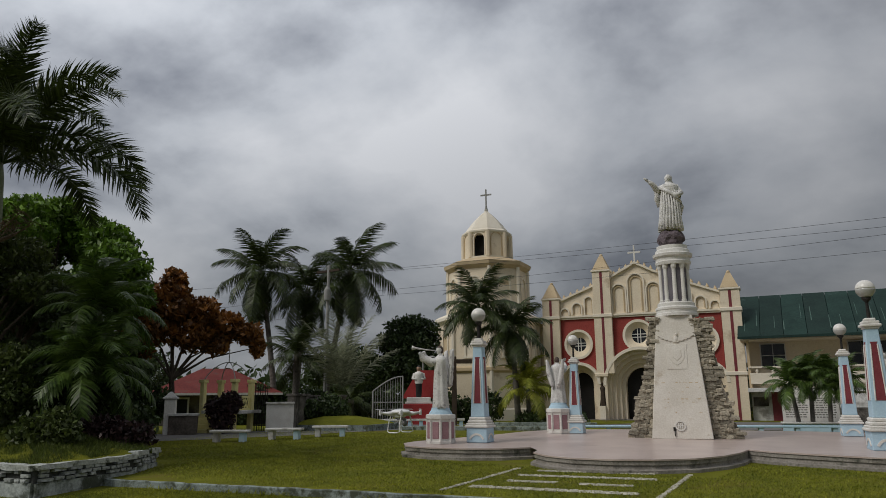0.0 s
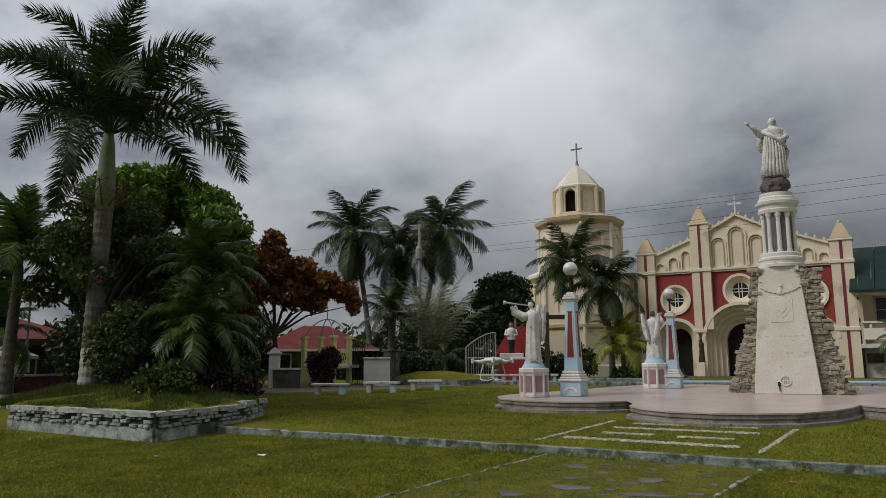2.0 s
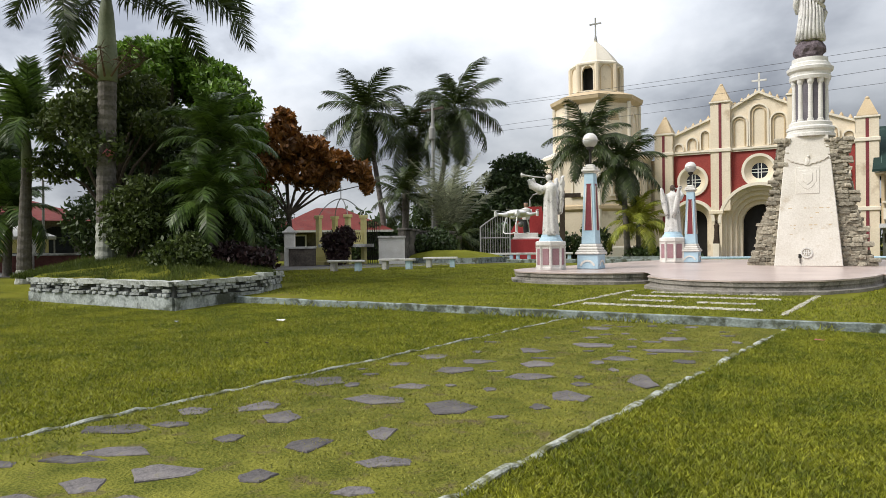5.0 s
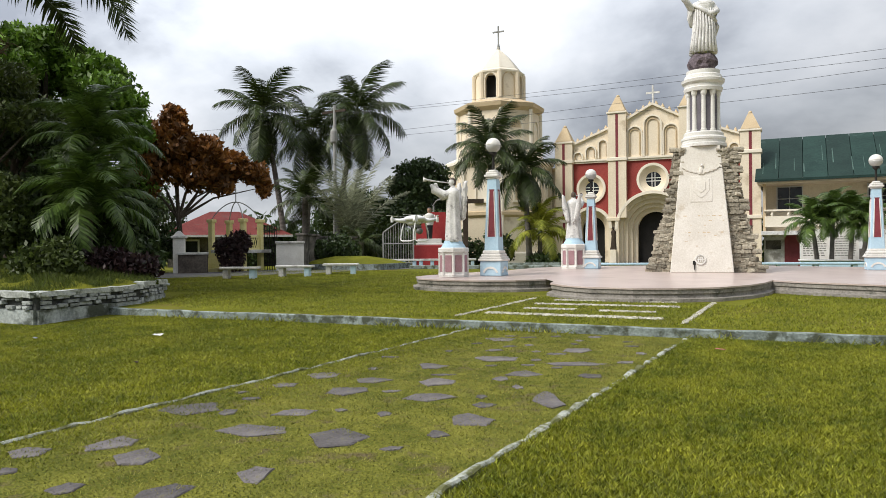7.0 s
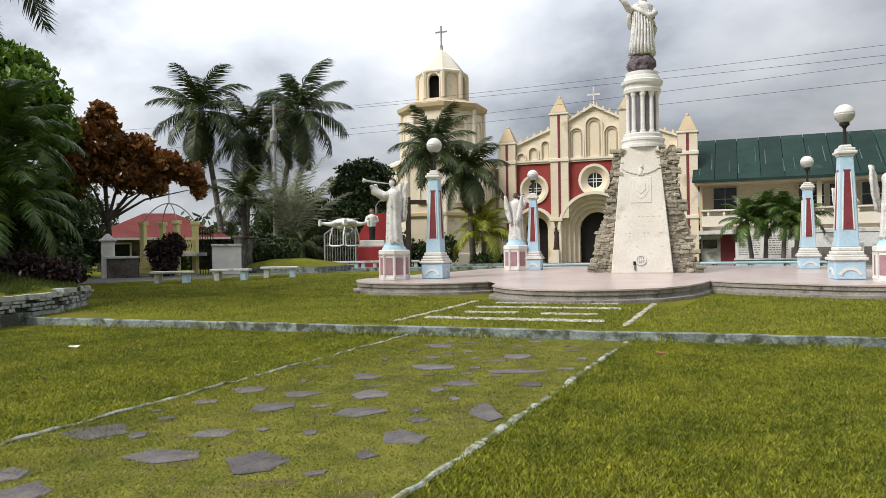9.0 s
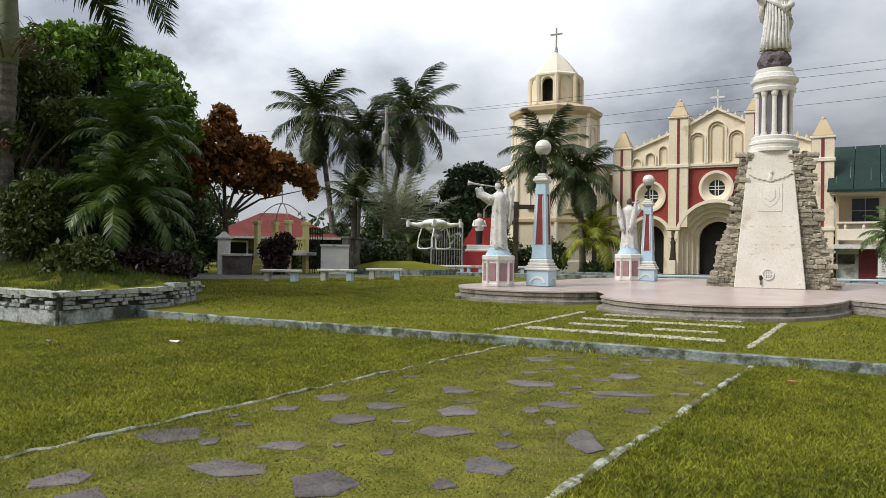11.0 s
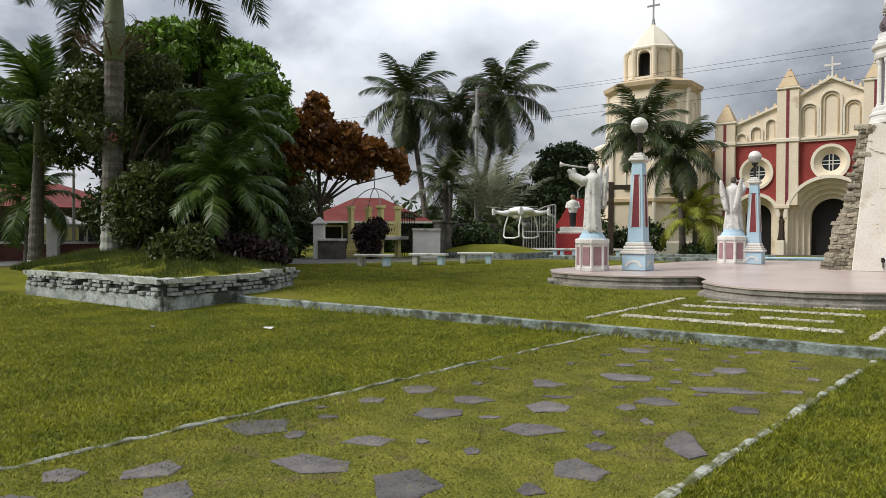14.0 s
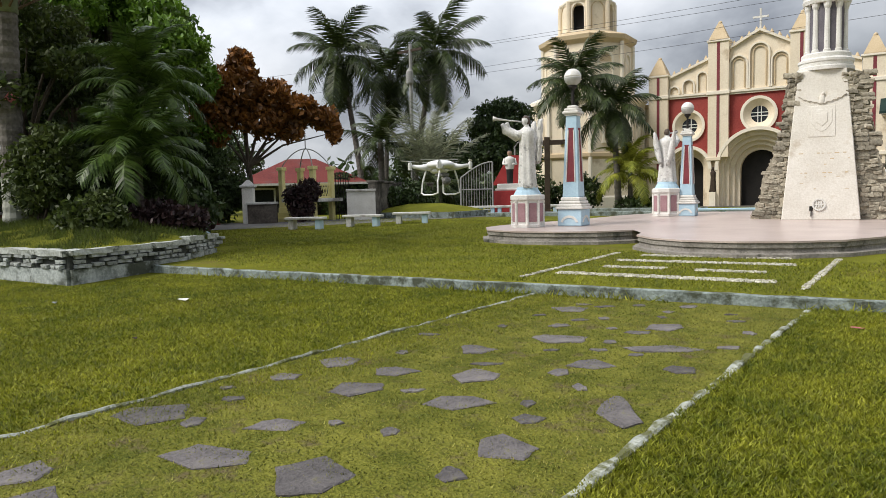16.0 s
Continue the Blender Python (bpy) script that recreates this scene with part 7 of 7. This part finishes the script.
# ---- pole, cables, aerial poles ----
def utility_pole(x, y, h, transformer):
    p = thing("utility_pole", pose(x, y, ground(x, y) - 0.05), "concrete utility pole with a transformer" if transformer else "thin street light pole", "pole")
    bm = bmesh.new(); tube(bm, [(0, 0, 0), (0.05, 0, h)], [0.11, 0.08] if transformer else [0.06, 0.045], 10); part("pole", bm, POLEGREY, p)
    if transformer:
        bm = bmesh.new(); lathe(bm, [(0.15, h - 2.0), (0.18, h - 1.95), (0.18, h - 1.4), (0.14, h - 1.34), (0.05, h - 1.2)], 14, (0.16, -0.2)); part("transformer", bm, POLEGREY, p)
        bm = bmesh.new(); box(bm, -0.8, 0.8, -0.05, 0.05, h - 0.4, h - 0.28); part("crossarm", bm, WOOD, p)
    else:
        bm = bmesh.new(); tube(bm, [(0, 0, h), (0.3, -0.1, h + 0.25), (0.7, -0.25, h + 0.3)], 0.03, 6); ball(bm, (0.75, -0.27, h + 0.28), 0.14, 2, (1.4, 0.8, 0.5)); part("arm", bm, POLEGREY, p)
    return p


utility_pole(-24.55, 27.73, 8.4, True)
utility_pole(-29.0, 9.9, 3.5, False)
utility_pole(-19.2, 29.0, 3.0, False)


def cable(p0, p1, sag, r=0.012):
    bm = bmesh.new()
    pts = []
    for k in range(25):
        u = k / 24
        q = Vector(p0).lerp(Vector(p1), u)
        q.z -= sag * 4 * u * (1 - u)
        pts.append(q)
    tube(bm, pts, 0.55 * r, 5)
    tagged(mesh_object("power_cable", bm, WIRE), "dark sagging power cable across the sky", "cable", "power cables")


for p0, p1, sag in CABLES:
    cable(p0, p1, sag)


# ---- drone hovering over the lawn ----
def drone():
    d = thing("drone", DRONE_POSE, "white quadcopter drone with landing skids, hovering over the lawn", "drone")
    bm = bmesh.new(); ball(bm, (0, 0, 0.012), 0.085, 3, (0.95, 1.1, 0.34)); ball(bm, (0, 0.01, -0.02), 0.055, 3, (0.9, 1.2, 0.45))
    for k in range(4):
        a = math.pi / 4 + k * math.pi / 2
        tube(bm, [(0.05 * math.cos(a), 0.05 * math.sin(a), 0.0), (0.12 * math.cos(a), 0.12 * math.sin(a), -0.002), (0.18 * math.cos(a), 0.18 * math.sin(a), 0.008)], [0.027, 0.015, 0.009], 8)
    part("shell", bm, DRONEWHITE, d, smooth=True)
    for k in range(4):
        a = math.pi / 4 + k * math.pi / 2
        c = (0.18 * math.cos(a), 0.18 * math.sin(a))
        bm = bmesh.new(); lathe(bm, [(0.011, -0.016), (0.013, 0.01), (0.012, 0.022), (0.004, 0.032)], 12, c); motor = part("motor", bm, DRONEWHITE, d)
        bm = bmesh.new()
        t = random.Random(k).uniform(0, 3)
        for s in (-1, 1):
            q = Vector((math.cos(t), math.sin(t), 0)) * s; n = Vector((-q.y, q.x, 0))
            C = Vector((*c, 0.034))
            v = [bm.verts.new(p) for p in (C + n * 0.006, C + q * 0.05 + n * 0.013, C + q * 0.118 + n * 0.005, C + q * 0.118 - n * 0.004, C + q * 0.05 - n * 0.01, C - n * 0.006)]
            f = bm.faces.new(v)
            r = bmesh.ops.extrude_face_region(bm, geom=[f])
            bmesh.ops.translate(bm, verts=[g for g in r["geom"] if isinstance(g, bmesh.types.BMVert)], vec=(0, 0, 0.0025))
        part("propeller", bm, DRONEWHITE, motor)
    for s in (-1, 1):
        bm = bmesh.new()
        tube(bm, [(s * 0.06, -0.06, -0.02), (s * 0.085, -0.065, -0.09), (s * 0.09, -0.07, -0.155), (s * 0.09, -0.03, -0.165), (s * 0.09, 0.05, -0.165), (s * 0.09, 0.07, -0.155), (s * 0.085, 0.065, -0.09), (s * 0.06, 0.06, -0.02)], 0.0055, 6)
        part("landing_skid", bm, DRONEWHITE, d)
    bm = bmesh.new(); box(bm, -0.03, 0.03, -0.05, 0.02, -0.06, -0.04, 0.005); ball(bm, (0, -0.05, -0.085), 0.028, 2); part("camera_gimbal", bm, DRONEGREY, d, "grey camera gimbal")


drone()


# ---- small litter, trunk mark ----
def litter(x, y, r, mat, label, seed, upper=False):
    bm = bmesh.new()
    rnd = random.Random(seed)
    out = stone_outline(rnd, r, r * 0.5, 7)
    v = [bm.verts.new((a, b, 0.02 + rnd.uniform(0, 0.02))) for a, b in out]
    f = bm.faces.new(v)
    q = bmesh.ops.extrude_face_region(bm, geom=[f])
    bmesh.ops.translate(bm, verts=[g for g in q["geom"] if isinstance(g, bmesh.types.BMVert)], vec=(0, 0, 0.006))
    ob = mesh_object("litter", bm, mat)
    ob.location = (x, y, ground(x, y, upper) - 0.005)
    tagged(ob, label, "litter")


litter(-8.24, 6.08, 0.1, WHITE, "scrap of pale paper lying on the lawn", 1)
litter(-1.15, 8.75, 0.06, PINK, "red and white scrap lying by the kerb", 2)
litter(-9.5, 5.0, 0.06, PLANTERSTONE, "small pale stone in the grass", 3)
litter(-6.5, 4.6, 0.04, BARK, "dry brown leaf on the lawn", 4)
bm = bmesh.new(); slab(bm, [(-0.12, 0), (0.1, -0.1), (0.16, 0.06), (-0.02, 0.14)], -0.006, 0.006)
mark = mesh_object("paper_tag", bm, PINK)
mark.matrix_world = pose(-16.02, 6.79, 3.6, 0, 0, 70)
tagged(mark, "pink paper tag pinned on the palm trunk", "tag")


# ---- grass blades ----
def grass(name, n, area, height, mat, seed, upper, keep, label):
    rng = np.random.default_rng(seed)
    x = rng.uniform(area[0], area[1], n * 2); y = rng.uniform(area[2], area[3], n * 2)
    rim = np.minimum(np.minimum(x - area[0], area[1] - x), np.minimum(y - area[2], area[3] - y))
    ok = keep(x, y) & (rng.random(n * 2) < np.clip(rim / 0.8, 0.0, 1.0))
    x, y = x[ok][:n], y[ok][:n]
    n = len(x)
    s = -0.5 * (x - 0.5) + 0.866 * (y - 0.5)
    z = SLOPE * np.clip(s, -6, 24) + (0.12 if upper else 0.0)
    a = rng.uniform(0, 2 * np.pi, n)
    h = height * rng.uniform(0.5, 1.3, n)
    w = 0.006 * rng.uniform(0.6, 1.5, n) * (1 + height * 8)
    lx, ly = rng.normal(0, 0.85, n) * h, rng.normal(0, 0.85, n) * h
    cx, cy = np.cos(a) * w, np.sin(a) * w
    v = np.stack([np.stack([x - cx, y - cy, z - 0.005], 1), np.stack([x + cx, y + cy, z - 0.005], 1), np.stack([x + lx, y + ly, z + h], 1)], 1).reshape(-1, 3)
    ob = raw_np(name, v, np.arange(3 * n).reshape(-1, 3), mat)
    tagged(ob, label, "grass", kind="stuff")


kerb_line = lambda x: 10.03 + 0.228 * x
in_path = lambda x, y: (x > -4.29 - 0.035 * (y + 3.5)) & (x < -1.05 - 0.054 * (y + 3.5))
grass("lawn_grass", 360000, (-2.6, 3.4, 1.4, 12.0), 0.03, BLADE, 1, False, lambda x, y: (y < kerb_line(x) - 0.1) & ~in_path(x, y), "thick green grass on the lawn")
grass("lawn_grass", 260000, (-13.6, -3.6, 0.0, 9.9), 0.026, BLADE, 2, False, lambda x, y: (y < kerb_line(x) - 0.1) & ~((x < -11.0) & (y > 4.95 + 0.168 * (x + 15.95))), "short green grass on the lawn")
grass("path_grass", 80000, (-5.6, -0.8, 1.5, 10.4), 0.02, BLADE_DRY, 3, False, lambda x, y: (y < kerb_line(x) - 0.1) & in_path(x, y), "worn yellowish grass between the stones")
grass("side_grass", 40000, (-24, -13, 0.5, 5.2), 0.045, BLADE, 7, False, lambda x, y: y < 4.9 + 0.168 * np.maximum(x + 15.95, -2), "short grass beside the planter")
grass("upper_grass", 70000, (-13, 4, 8, 16), 0.03, BLADE, 4, True, lambda x, y: (y > kerb_line(x) + 0.12) & (y < np.where(x > -1.7, 15.7, 13)), "short grass on the upper lawn")
def mound_grass():
    rng = np.random.default_rng(9)
    n = 90000
    x, y = rng.uniform(-17.0, -11.2, n), rng.uniform(5.0, 8.8, n)
    s = -0.5 * (x - 0.5) + 0.866 * (y - 0.5)
    edge = np.minimum(np.minimum((y - 5.12 - 0.168 * (x + 15.95)) / 1.6, (-11.3 - 0.28 * (y - 5.86) - x) / 1.6), 1)
    ok = edge > 0.03
    x, y, s, edge = x[ok], y[ok], s[ok], edge[ok]
    z = SLOPE * s + 0.5 + 0.2 * edge
    n = len(x)
    h = rng.uniform(0.06, 0.22, n) * (0.4 + 0.6 * edge)
    a = rng.uniform(0, 6.28, n)
    cx, cy = np.cos(a) * 0.012, np.sin(a) * 0.012
    lx, ly = rng.normal(0, 0.5, n) * h, rng.normal(0, 0.5, n) * h
    v = np.stack([np.stack([x - cx, y - cy, z - 0.06], 1), np.stack([x + cx, y + cy, z - 0.06], 1), np.stack([x + lx, y + ly, z + h], 1)], 1).reshape(-1, 3)
    tagged(raw_np("mound_grass", v, np.arange(3 * n).reshape(-1, 3), MOUNDBLADE_SHADED), "long rough grass on the planter mound", "grass", kind="stuff")


mound_grass()
grass("far_grass", 60000, (-19, -8.5, 9, 20), 0.03, BLADE, 6, True, lambda x, y: (y > kerb_line(x) + 0.12) & (y > 9 + 0.2 * (x + 19)) & ~((x < -12) & (y < 9.5)), "short grass on the lawn towards the benches")
grass("kerb_grass", 26000, (-11.5, 8, 7, 12), 0.1, BLADE, 5, False, lambda x, y: (y < kerb_line(x) - 0.09) & (y > kerb_line(x) - 0.22) & (np.sin(x * 3) + np.sin(x * 1.3 + 1) > -0.2), "tufts of grass against the kerb")
